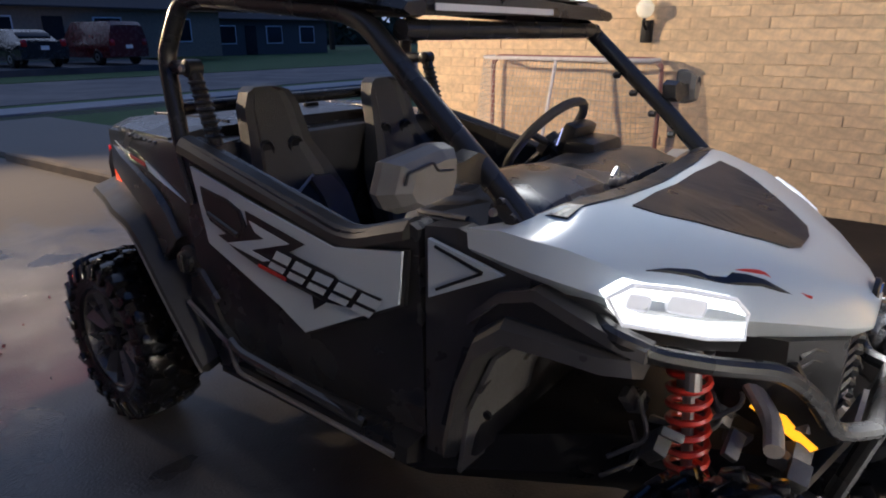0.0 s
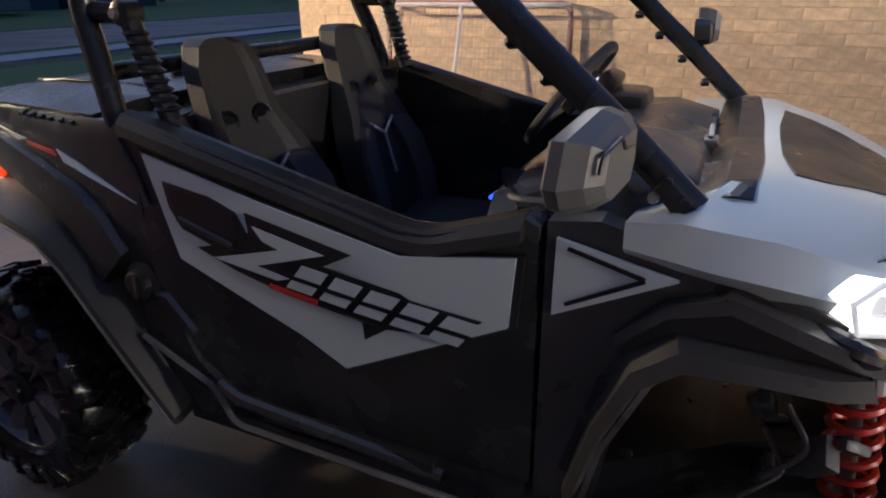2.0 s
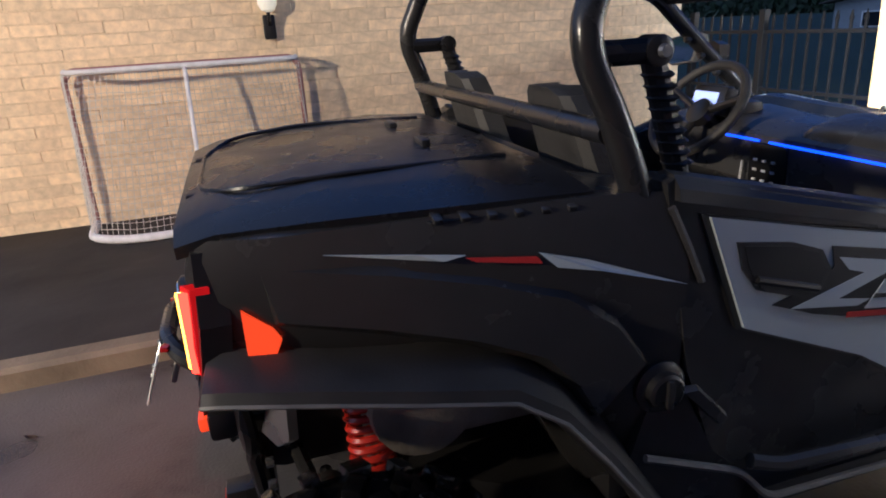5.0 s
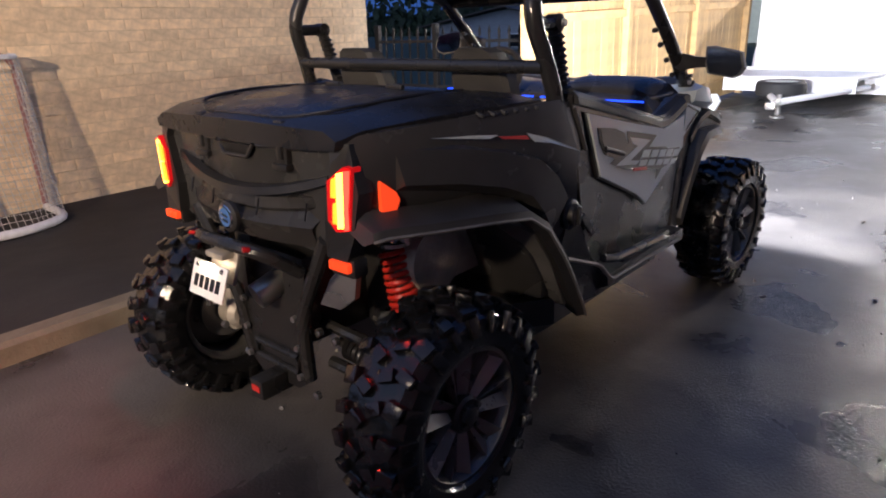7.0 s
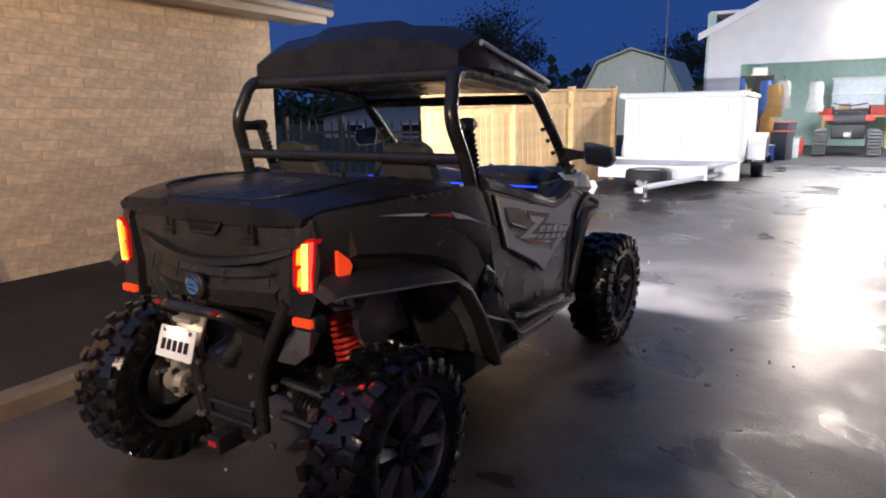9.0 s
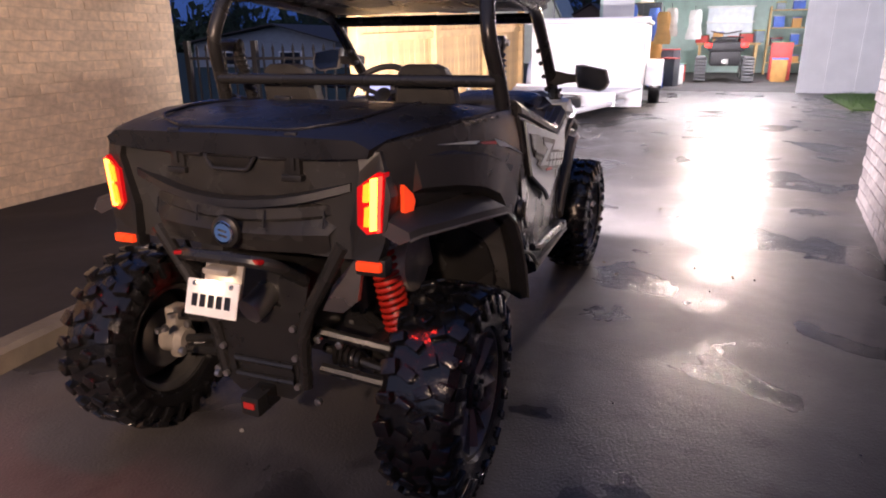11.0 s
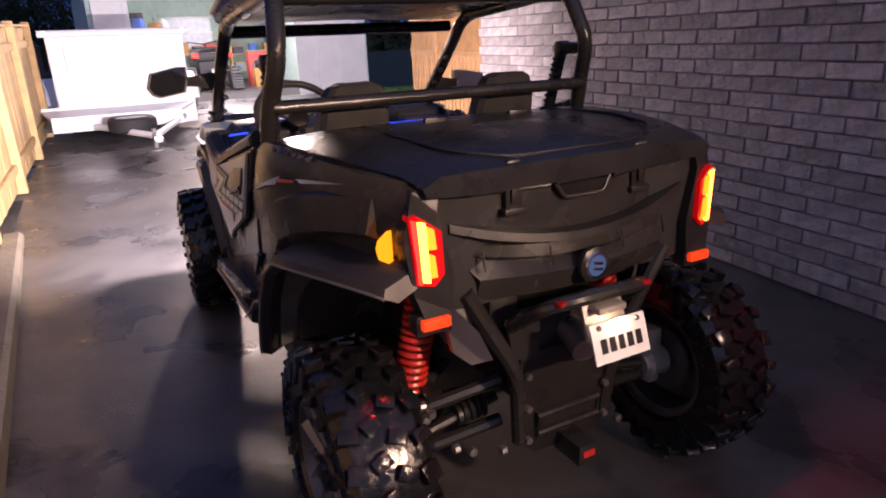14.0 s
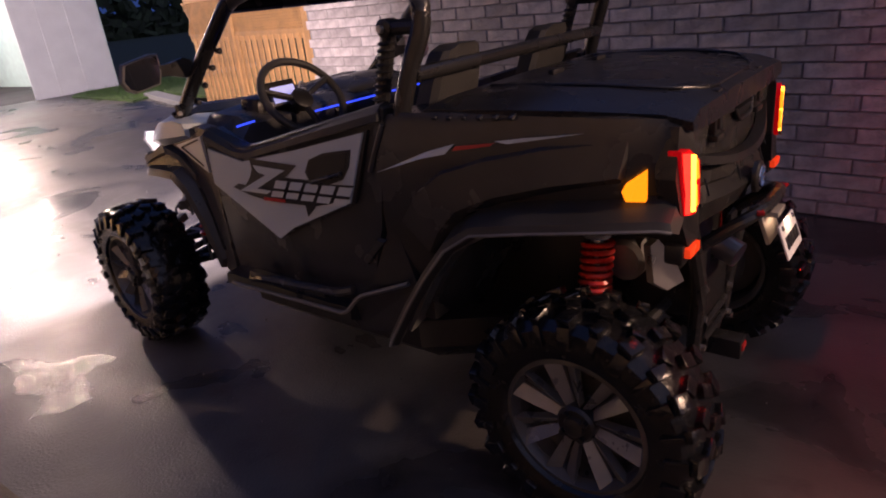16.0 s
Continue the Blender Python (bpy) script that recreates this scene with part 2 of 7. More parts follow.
M_TUBE = mat("black_tube_paint", (0.020, 0.0195, 0.019), 0.27, bump=0.05, bump_scale=200, spec=0.5)
M_RUBBER = mat("tyre_rubber", (0.008, 0.008, 0.0085), 0.17, vary=0.3, scale=30, bump=0.16, bump_scale=60, spread=0.14)
M_RIM = mat("gunmetal_rim", (0.11, 0.108, 0.106), 0.36, 0.6, vary=0.2, scale=12)
M_RIMFACE = mat("machined_rim_face", (0.20, 0.197, 0.194), 0.32, 0.5, vary=0.15, scale=12)
M_SPRING = mat("red_spring_paint", (0.62, 0.035, 0.02), 0.3, coat=0.4)
M_STEEL = mat("bare_steel", (0.45, 0.44, 0.42), 0.3, 0.9, vary=0.2)
M_LINER = mat("grey_liner_plastic", (0.12, 0.116, 0.11), 0.33, vary=0.3, scale=9, bump=0.2, bump_scale=120)
M_FLARE = mat("grained_grey_plastic", (0.048, 0.046, 0.045), 0.34, vary=0.2, scale=9, bump=0.12, bump_scale=300)
M_GATE = mat("satin_charcoal_plastic", (0.058, 0.055, 0.053), 0.25, vary=0.15, scale=6, bump=0.05, bump_scale=300)
M_DASH = mat("black_dash_plastic", (0.050, 0.050, 0.053), 0.30, vary=0.15, scale=8, bump=0.06, bump_scale=300)
M_MIRSH = mat("grey_mirror_shell", (0.12, 0.115, 0.108), 0.36, vary=0.15, scale=10)
M_SHIELD = mat("dull_grey_plate", (0.16, 0.155, 0.15), 0.5, 0.3, vary=0.2, scale=12)
M_CAST = mat("cast_aluminium", (0.42, 0.38, 0.33), 0.42, 0.35, vary=0.25, scale=12, bump=0.3)
M_SEAT = mat("grey_seat_vinyl", (0.038, 0.037, 0.036), 0.55, vary=0.2, scale=12, bump=0.25, bump_scale=180)
M_SEAT2 = mat("light_grey_seat_vinyl", (0.105, 0.098, 0.092), 0.55, vary=0.2, scale=12, bump=0.25, bump_scale=180)
M_PIPING = mat("silver_piping", (0.55, 0.56, 0.58), 0.4)
M_RED_L = mat("tail_light_red", (0.5, 0.01, 0.01), 0.25, emit=(1.0, 0.03, 0.015), power=TAIL)
M_HOT = mat("tail_light_core", (0.9, 0.3, 0.1), 0.3, emit=(1.0, 0.44, 0.04), power=6.0)
M_ORANGE_L = mat("tail_light_orange", (0.8, 0.15, 0.03), 0.3, emit=(1.0, 0.30, 0.012), power=1.9)
M_REDGLASS = mat("red_lens", (0.35, 0.010, 0.010), 0.15, coat=0.5)
M_REDLIT = mat("lit_red_lens", (0.5, 0.01, 0.01), 0.2, emit=(1.0, 0.008, 0.010), power=0.24)
# unlit lenses and reflectors: emission imitates the light they throw back
M_AMBER = mat("amber_lens", (0.9, 0.32, 0.01), 0.25, emit=(1.0, 0.42, 0.02), power=1.0, coat=0.4)
M_AMBER_DIM = mat("amber_side_lens", (0.95, 0.35, 0.01), 0.3, emit=(1.0, 0.31, 0.01), power=1.6)
M_REDOR = mat("red_orange_lens", (0.8, 0.06, 0.01), 0.3, emit=(1.0, 0.07, 0.015), power=0.6)
M_HEADL = mat("head_light_glass", (0.9, 0.92, 0.95), 0.1, emit=(0.95, 0.97, 1.0), power=1.7)
M_HEADC = mat("head_light_lens", (0.5, 0.52, 0.55), 0.1, emit=(0.9, 0.92, 1.0), power=0.30)
M_BAR = mat("light_bar_glass", (0.9, 0.9, 0.92), 0.1, emit=(0.97, 0.98, 1.0), power=7.0)
M_BLUE = mat("blue_led_strip", (0.01, 0.05, 0.6), 0.4, emit=(0.015, 0.07, 1.0), power=2.0)
M_SCREEN = mat("lit_display", (0.4, 0.5, 0.6), 0.2, emit=(0.42, 0.50, 1.0), power=0.9)
M_PLATE = mat("plate_white", (0.85, 0.85, 0.83), 0.4)
M_MIRROR = mat("mirror_glass", (0.8, 0.82, 0.85), 0.03, 1.0, vary=0.02)
M_LOGO = mat("blue_badge", (0.05, 0.13, 0.33), 0.3, coat=0.5)
M_CHROME = mat("badge_chrome", (0.75, 0.77, 0.8), 0.12, 1.0, vary=0.05)


# ---- shape helpers ----
def part(name, bm, material, parent, label="", smooth=True):
    me = bpy.data.meshes.new(name)
    bmesh.ops.recalc_face_normals(bm, faces=bm.faces)
    bm.to_mesh(me)
    bm.free()
    if smooth:
        me.polygons.foreach_set("use_smooth", [True] * len(me.polygons))
        me.set_sharp_from_angle(angle=radians(32))
    for mm in material if isinstance(material, (list, tuple)) else [material]:
        me.materials.append(mm)
    ob = new(name, me)
    if parent is not None:
        ob.parent = parent
    if label:
        tagged(ob, label)
    return ob


def thing(name, label, category, group="", at=(0, 0, 0), rz=0, kind=""):
    ob = new(name)
    ob.matrix_world = pose(*at, 0, 0, rz)
    return tagged(ob, label, category, group, kind)


def solid(name, bm, material, label, category, kind="", group=""):
    return tagged(part(name, bm, material, None), label, category, group, kind)


def box(bm, c, size, bevel=0.0, m=None, rot=(0, 0, 0)):
    mm = pose(*c, *rot) @ Matrix.Diagonal((*size, 1))
    if m is not None:
        mm = m @ mm
    made = bmesh.ops.create_cube(bm, size=1, matrix=mm)
    if bevel:
        edges = list({e for v in made["verts"] for e in v.link_edges})
        bmesh.ops.bevel(bm, geom=edges, offset=bevel, segments=2, affect="EDGES", profile=0.6)


def rounded(pts, r, n=4):
    """A path with its inner corners rounded off."""
    pts = [Vector(p) for p in pts]
    out = [pts[0]]
    for a, b, c in zip(pts, pts[1:], pts[2:]):
        d1, d2 = (a - b), (c - b)
        k = min(r, d1.length * 0.45, d2.length * 0.45)
        p, q = b + d1.normalized() * k, b + d2.normalized() * k
        for i in range(n + 1):
            t = i / n
            out.append(p.lerp(b, t).lerp(b.lerp(q, t), t))
    out.append(pts[-1])
    return out


def tube(bm, pts, r, seg=10, bend=0.0, close=False, taper=None):
    pts = rounded(pts, bend) if bend else [Vector(p) for p in pts]
    rings, up = [], Vector((0.03, 0.02, 1)).normalized()
    for i, p in enumerate(pts):
        if close:
            d = pts[(i + 1) % len(pts)] - pts[i - 1]
        else:
            d = pts[min(i + 1, len(pts) - 1)] - pts[max(i - 1, 0)]
        d.normalize()
        a = d.cross(up)
        if a.length < 1e-3:
            a = d.cross(Vector((1, 0, 0)))
        a.normalize()
        b = d.cross(a)
        rad = r if taper is None else r + (taper - r) * i / (len(pts) - 1)
        rings.append([bm.verts.new(p + rad * (math.cos(k * math.tau / seg) * a + math.sin(k * math.tau / seg) * b)) for k in range(seg)])
    span = range(len(rings)) if close else range(len(rings) - 1)
    for i in span:
        r1, r2 = rings[i], rings[(i + 1) % len(rings)]
        for k in range(seg):
            bm.faces.new((r1[k], r1[(k + 1) % seg], r2[(k + 1) % seg], r2[k]))
    if not close:
        bm.faces.new(rings[0][::-1])
        bm.faces.new(rings[-1])


def loft(bm, sections, cap=True, closed=True):
    rings = [[bm.verts.new(p) for p in s] for s in sections]
    n = len(rings[0])
    for a, b in zip(rings, rings[1:]):
        for k in range(n if closed else n - 1):
            bm.faces.new((a[k], a[(k + 1) % n], b[(k + 1) % n], b[k]))
    if cap and closed:
        bm.faces.new(rings[0][::-1])
        bm.faces.new(rings[-1])
    return rings


def half_loft(bm, stations, cap=True):
    """Stations of (y, [(x, z) from the bottom to the top, x >= 0]), mirrored to a full closed form."""
    secs = []
    for y, prof in stations:
        right = [(x, y, z) for x, z in prof]
        left = [(-x, y, z) for x, z in reversed(prof) if x > 1e-6]
        secs.append(right + left)
    loft(bm, secs, cap)


def plate(bm, outline, depth):
    """A flat or slightly bent panel: an outline of 3D points, thickened along depth (a vector)."""
    d = Vector(depth)
    a = [bm.verts.new(p) for p in outline]
    b = [bm.verts.new(Vector(p) + d) for p in outline]
    n = len(a)
    bm.faces.new(a)
    bm.faces.new(b[::-1])
    for k in range(n):
        bm.faces.new((a[k], b[k], b[(k + 1) % n], a[(k + 1) % n]))


def lathe(bm, prof, centre, axis="x", seg=32, sign=1, cap=True):
    """prof: (along, radius) pairs, spun about an axis."""
    rings = []
    for al, r in prof:
        ring = []
        for k in range(seg):
            c, s = math.cos(k * math.tau / seg) * r, math.sin(k * math.tau / seg) * r
            v = {"x": (al * sign, c, s), "y": (c, al * sign, s), "z": (c, s, al * sign)}[axis]
            ring.append(bm.verts.new(Vector(centre) + Vector(v)))
        rings.append(ring)
    for a, b in zip(rings, rings[1:]):
        for k in range(seg):
            bm.faces.new((a[k], a[(k + 1) % seg], b[(k + 1) % seg], b[k]))
    for ring in (rings[0], rings[-1]) if cap else ():
        bm.faces.new(ring)


def coil(bm, a, b, radius, wire, turns, seg=10):
    a, b = Vector(a), Vector(b)
    d = (b - a).normalized()
    u = d.cross(Vector((0, 1, 0.1))).normalized()
    v = d.cross(u)
    n = int(turns * 14)
    tube(bm, [a.lerp(b, i / n) + radius * (math.cos(i * turns * math.tau / n) * u + math.sin(i * turns * math.tau / n) * v) for i in range(n + 1)], wire, 6)


def B():
    return bmesh.new()

# ---- large structure ----
YAW = 3.7            # the drive and the houses run at this angle to the vehicle


def drive_x(y, x0):
    return x0 - 0.045 * y


def lift(y):
    """How far the drive rises towards the garage."""
    return 0.03 * max(0.0, y - 2.8)


def sheet(name, corners, z, thick, material, label, category, bevel=0.0, cuts=0):
    bm = B()
    plate(bm, [(x, y, z) for x, y in corners], (0, 0, -thick))
    if cuts:
        bmesh.ops.subdivide_edges(bm, edges=bm.edges, cuts=cuts, use_grid_fill=True)
    return solid(name, bm, material, label, category, "structure")


sheet("ground", [(-400, -400), (400, -400), (400, 400), (-400, 400)], -0.02, 0.2, M_GROUND, "dark soil and grass reaching the horizon", "ground")
bm = B()
edge = [(-10.6, -1.1, 3.6), (-5.0, -1.32, 3.5), (0.0, -1.54, 3.3), (2.8, -1.66, 3.1), (4.6, -1.9, 3.1), (4.75, -2.4, 9.0), (8.0, -2.4, 9.0), (10.5, -2.4, 9.0), (13.4, -2.4, 9.0)]
loft(bm, [[(x0, y, lift(y)), (x1, y, lift(y)), (x1, y, lift(y) - 0.1), (x0, y, lift(y) - 0.1)] for y, x0, x1 in edge])
solid("driveway", bm, M_DRIVE, "rain-wet dark concrete driveway with puddles", "driveway", "structure")
sheet("garage_floor", [(-1.1, 13.408), (5.4, 13.408), (5.4, 22.0), (-1.1, 22.0)], lift(13.4) + 0.004, 0.1, M_WALK, "smooth grey concrete garage floor", "floor")
sheet("lawn", [(-60, -10.6), (-3.3, -10.6), (-3.7, -2.05), (-60, -2.05)], 0.03, 0.05, M_GRASS, "short green front lawn", "lawn")
sheet("walkway", [(-3.29, -10.6), (-1.17, -10.6), (drive_x(-2.61, -1.66), -2.61), (-3.68, -2.61)], 0.045, 0.1, M_DRIVE, "damp concrete apron in front of the house", "walkway")
sheet("lawn", [(-60, -14.6), (60, -12.4), (60, -11.9), (-60, -14.1)], 0.012, 0.05, M_GRASS, "grass strip beside the road", "lawn")
sheet("pavement", [(-60, -14.05), (60, -11.85), (60, -10.65), (-60, -12.85)], 0.02, 0.06, M_PAVE, "pale concrete pavement along the road", "pavement")
sheet("road", [(-80, -24.0), (80, -18.0), (80, -12.45), (-80, -15.3)], -0.004, 0.06, M_ROAD, "damp grey asphalt street", "road")
sheet("lawn", [(-80, -60), (80, -60), (80, -18.1), (-80, -24.1)], 0.012, 0.05, M_GRASS, "dark lawns across the street", "lawn")
sheet("lawn", [(3.3, 4.62), (9, 5.22), (9, 12.3), (4.9, 12.3), (4.5, 10.9), (4.35, 10.8)], 0.30, 0.05, M_GRASS, "bright green strip of grass by the garage", "lawn")

# raised walkway along the tan brick house, with its curb edge
bm = B()
loft(bm, [[(drive_x(y, -1.50), y, -0.05), (drive_x(y, -1.505), y, 0.085), (drive_x(y, -1.53), y, 0.105), (drive_x(y, -1.63), y, 0.105), (drive_x(y, -1.63), y, -0.05)]
          for y in [-6.6 + k * 0.55 for k in range(21)]])
solid("curb", bm, M_CURB, "worn tan concrete curb along the raised walkway", "curb", "structure")
sheet("walkway", [(drive_x(-2.6, -1.632), -2.6), (drive_x(4.3, -1.632), 4.3), (-5.2, 4.3), (-5.2, -2.6)], 0.103, 0.14, M_WALK, "damp grey concrete walkway beside the house", "walkway")
sheet("walkway", [(-5.6, 4.31), (-1.79, 4.31), (-1.79, 9.5), (-5.6, 9.5)], 0.09, 0.14, M_WALK, "damp grey paving behind the iron fence", "walkway")


def brick_wall(name, p0, p1, height, z0, m_core, m_brick, m_far, label, near, out, thick=0.25, bl=0.30, bh=0.088, joint=0.011, proud=0.012):
    """A wall from p0 to p1 whose courses are single bricks. near: the stretch (along, up) whose bricks are parts; out: side of the bricks."""
    p0, p1 = Vector((*p0, 0)), Vector((*p1, 0))
    d = (p1 - p0)
    length = d.length
    d.normalize()
    nrm = Vector((-d.y, d.x, 0)) * out
    rot = Matrix((( d.x, nrm.x, 0, p0.x), (d.y, nrm.y, 0, p0.y), (0, 0, 1, z0), (0, 0, 0, 1)))
    core = B()
    box(core, (length / 2, -thick / 2, height / 2), (length, thick, height))
    wall = part(name, core, m_core, None, smooth=False)
    wall.matrix_world = rot
    tagged(wall, label, "wall", kind="structure")
    rnd = random.Random(name)
    shapes = []
    for k in range(6):
        b = B()
        box(b, (0, 0, 0), (bl - joint, proud * 2, bh - joint), 0.004)
        for v in b.verts:
            v.co += Vector((rnd.uniform(-1, 1) * 0.002, rnd.uniform(-1, 1) * 0.0025 if v.co.y > 0 else 0, rnd.uniform(-1, 1) * 0.0018))
        shapes.append(b)
    meshes = []
    for b in shapes:
        me = bpy.data.meshes.new("brick")
        bmesh.ops.recalc_face_normals(b, faces=b.faces)
        b.to_mesh(me)
        me.materials.append(m_brick)
        meshes.append(me)
    far_v, far_f = [], []
    count = 0
    for r in range(int(height / bh)):
        z = (r + 0.5) * bh
        x = -(bl / 2) * (r % 2) + bl / 2
        while x < length + bl * 0.4:
            if 0.02 < x < length + 0.02:
                off = rnd.uniform(-0.003, 0.004)
                if near[0] <= x <= near[1] and near[2] <= z <= near[3] and count < 300:
                    ob = new("brick", meshes[rnd.randrange(6)])
                    ob.parent = wall
                    ob.matrix_local = pose(min(x, length - 0.12), off, z, 0, 0, rnd.uniform(-0.4, 0.4))
                    count += 1
                else:
                    base = len(far_v)
                    w2, h2 = (bl - joint) / 2, (bh - joint) / 2
                    a, c = max(0.0, x - w2), min(length, x + w2)
                    for sx in (a, c):
                        for sz in (z - h2, z + h2):
                            far_v.append((sx, -0.004, sz))
                            far_v.append((sx + (0.003 if sx == a else -0.003), proud + off, sz + (0.003 if sz < z else -0.003)))
                    # 0 a-lo-back 1 a-lo-front 2 a-hi-back 3 a-hi-front 4.. same at c
                    far_f += [tuple(base + i for i in q) for q in ((1, 5, 7, 3), (0, 1, 3, 2), (4, 6, 7, 5), (2, 3, 7, 6), (0, 4, 5, 1))]
            x += bl
    me = bpy.data.meshes.new("brickwork")
    me.from_pydata(far_v, [], far_f)
    me.materials.append(m_far)
    ob = new("brickwork", me)
    ob.parent = wall
    tagged(ob, kind="stuff")
    return wall


def wall_a_x(y):
    return -3.95 - 0.025 * y


# tan brick house: eave, gutter and roof
WALL_A_END, WALL_A_START = 4.10, -2.26
EAVE_Z = 2.50
ev = thing("house_eave", "tan painted soffit, fascia and gutter of the brick house", "eave", kind="structure")
bm = B()
plate(bm, [(wall_a_x(-2.6), -2.6, EAVE_Z), (wall_a_x(4.6), 4.6, EAVE_Z), (wall_a_x(4.6) + 0.42, 4.6, EAVE_Z), (wall_a_x(-2.6) + 0.42, -2.6, EAVE_Z)], (0, 0, 0.03))
part("soffit", bm, M_SOFFIT, ev)
bm = B()
plate(bm, [(wall_a_x(-2.6) + 0.42, -2.6, EAVE_Z - 0.02), (wall_a_x(4.62) + 0.42, 4.62, EAVE_Z - 0.02), (wall_a_x(4.62) + 0.42, 4.62, EAVE_Z + 0.16), (wall_a_x(-2.6) + 0.42, -2.6, EAVE_Z + 0.16)], (0.025, 0, 0))
part("fascia", bm, M_SOFFIT, ev)
bm = B()
gx = 0.49
tube(bm, [(wall_a_x(-2.6) + gx, -2.6, EAVE_Z + 0.10), (wall_a_x(4.65) + gx, 4.65, EAVE_Z + 0.10)], 0.045, 10)
part("gutter", bm, M_SOFFIT, ev)
bm = B()
plate(bm, [(wall_a_x(-2.7) + 0.5, -2.7, EAVE_Z + 0.17), (wall_a_x(4.7) + 0.5, 4.7, EAVE_Z + 0.17), (wall_a_x(4.7) - 3.6, 4.7, EAVE_Z + 1.5), (wall_a_x(-2.7) - 3.6, -2.7, EAVE_Z + 1.5)], (0, 0, 0.05))
part("roof", bm, M_SHINGLE, ev)
# plain closing walls of that house
bm = B()
box(bm, (-5.95, 4.0, 1.26), (3.7, 0.2, 2.52))
box(bm, (-5.95, -2.14, 1.26), (3.7, 0.2, 2.52))
solid("wall_north", bm, M_MORTAR_A, "plain tan end walls of the brick house", "wall", "structure")

# ---- garage at the end of the drive ----
GY, GK = 13.2, 1.07
GZ = lift(GY)
gar = thing("garage", "white garage with an open door and a gable", "garage", kind="structure", at=(-0.75, GY, GZ), rz=YAW * 0.4)
gar.scale = (GK, GK, GK)
for c, size, nm in (((0.26, 0.1, 1.22), (0.52, 0.2, 2.44), "door_pier"), ((4.47, 0.1, 1.22), (1.47, 0.2, 2.44), "door_pier"), ((2.128, 0.1, 2.175), (3.212, 0.2, 0.55), "door_header")):
    bm = B()
    box(bm, c, size)
    part(nm, bm, M_WHITE, gar, smooth=False)
bm = B()
plate(bm, [(-0.1, 0.0, 2.442), (5.3, 0.0, 2.442), (2.6, 0.0, 3.75)], (0, 0.2, 0))
part("gable", bm, M_WHITE, gar, smooth=False)
for a, b, nm in (((-0.05, 0.2), (-0.05, 8.2), "side_wall"), ((5.2, 0.2), (5.2, 8.2), "side_wall")):
    bm = B()
    box(bm, ((a[0] + b[0]) / 2 + 0.05, 4.2, 1.45), (0.16, 7.98, 2.9))
    part(nm, bm, M_TEAL, gar, smooth=False)
bm = B()
box(bm, (2.6, 8.25, 1.45), (5.4, 0.14, 2.9))
part("back_wall", bm, M_TEAL, gar, smooth=False)
bm = B()
box(bm, (2.6, 4.2, 2.9), (5.3, 7.9, 0.06))
part("ceiling_board", bm, M_WHITE, gar, smooth=False)
for sx, x1 in ((-0.16, 2.6), (5.36, 2.6)):
    bm = B()
    plate(bm, [(sx, -0.3, 2.40), (x1, -0.3, 3.78), (x1, 8.5, 3.78), (sx, 8.5, 2.40)], (0, 0, 0.06))
    part("roof", bm, M_SHINGLE, gar, smooth=False)
    bm = B()
    plate(bm, [(sx, -0.32, 2.34), (x1, -0.32, 3.72), (x1, -0.32, 3.86), (sx, -0.32, 2.47)], (0, 0.025, 0))
    part("barge_board", bm, M_WHITE, gar, smooth=False)
bm = B()
for tx in (0.55, 3.70):
    box(bm, (tx, -0.012, 1.05), (0.1, 0.03, 2.1), 0.004)
box(bm, (2.125, -0.012, 1.94), (3.25, 0.03, 0.1), 0.004)
for tx in (4.12, 4.62):
    box(bm, (tx, -0.006, 1.2), (0.03, 0.02, 2.36), 0.004)
part("door_trim", bm, M_WHITE, gar, smooth=False)
fl = thing("floodlight", "small twin floodlight lamps on the garage gable", "lamp", at=(2.0, GY - 0.05, 2.86))
for fx in (-0.12, 0.12):
    bm = B()
    box(bm, (fx, -0.1, 0.05), (0.14, 0.1, 0.12), 0.02, rot=(25, 0, 0))
    part("lamp_head", bm, mat("flood_glass", (0.9, 0.85, 0.75), 0.2, emit=(1.0, 0.86, 0.66), power=60.0), fl)
bm = B()
box(bm, (0, 0, 0.05), (0.12, 0.06, 0.12), 0.01)
part("mount", bm, M_GREY, fl)


def flight(name, label, category, at, fn, rz=0, group="", kind=""):
    t = thing(name, label, category, group, at, rz, kind)
    fn(t)
    return t


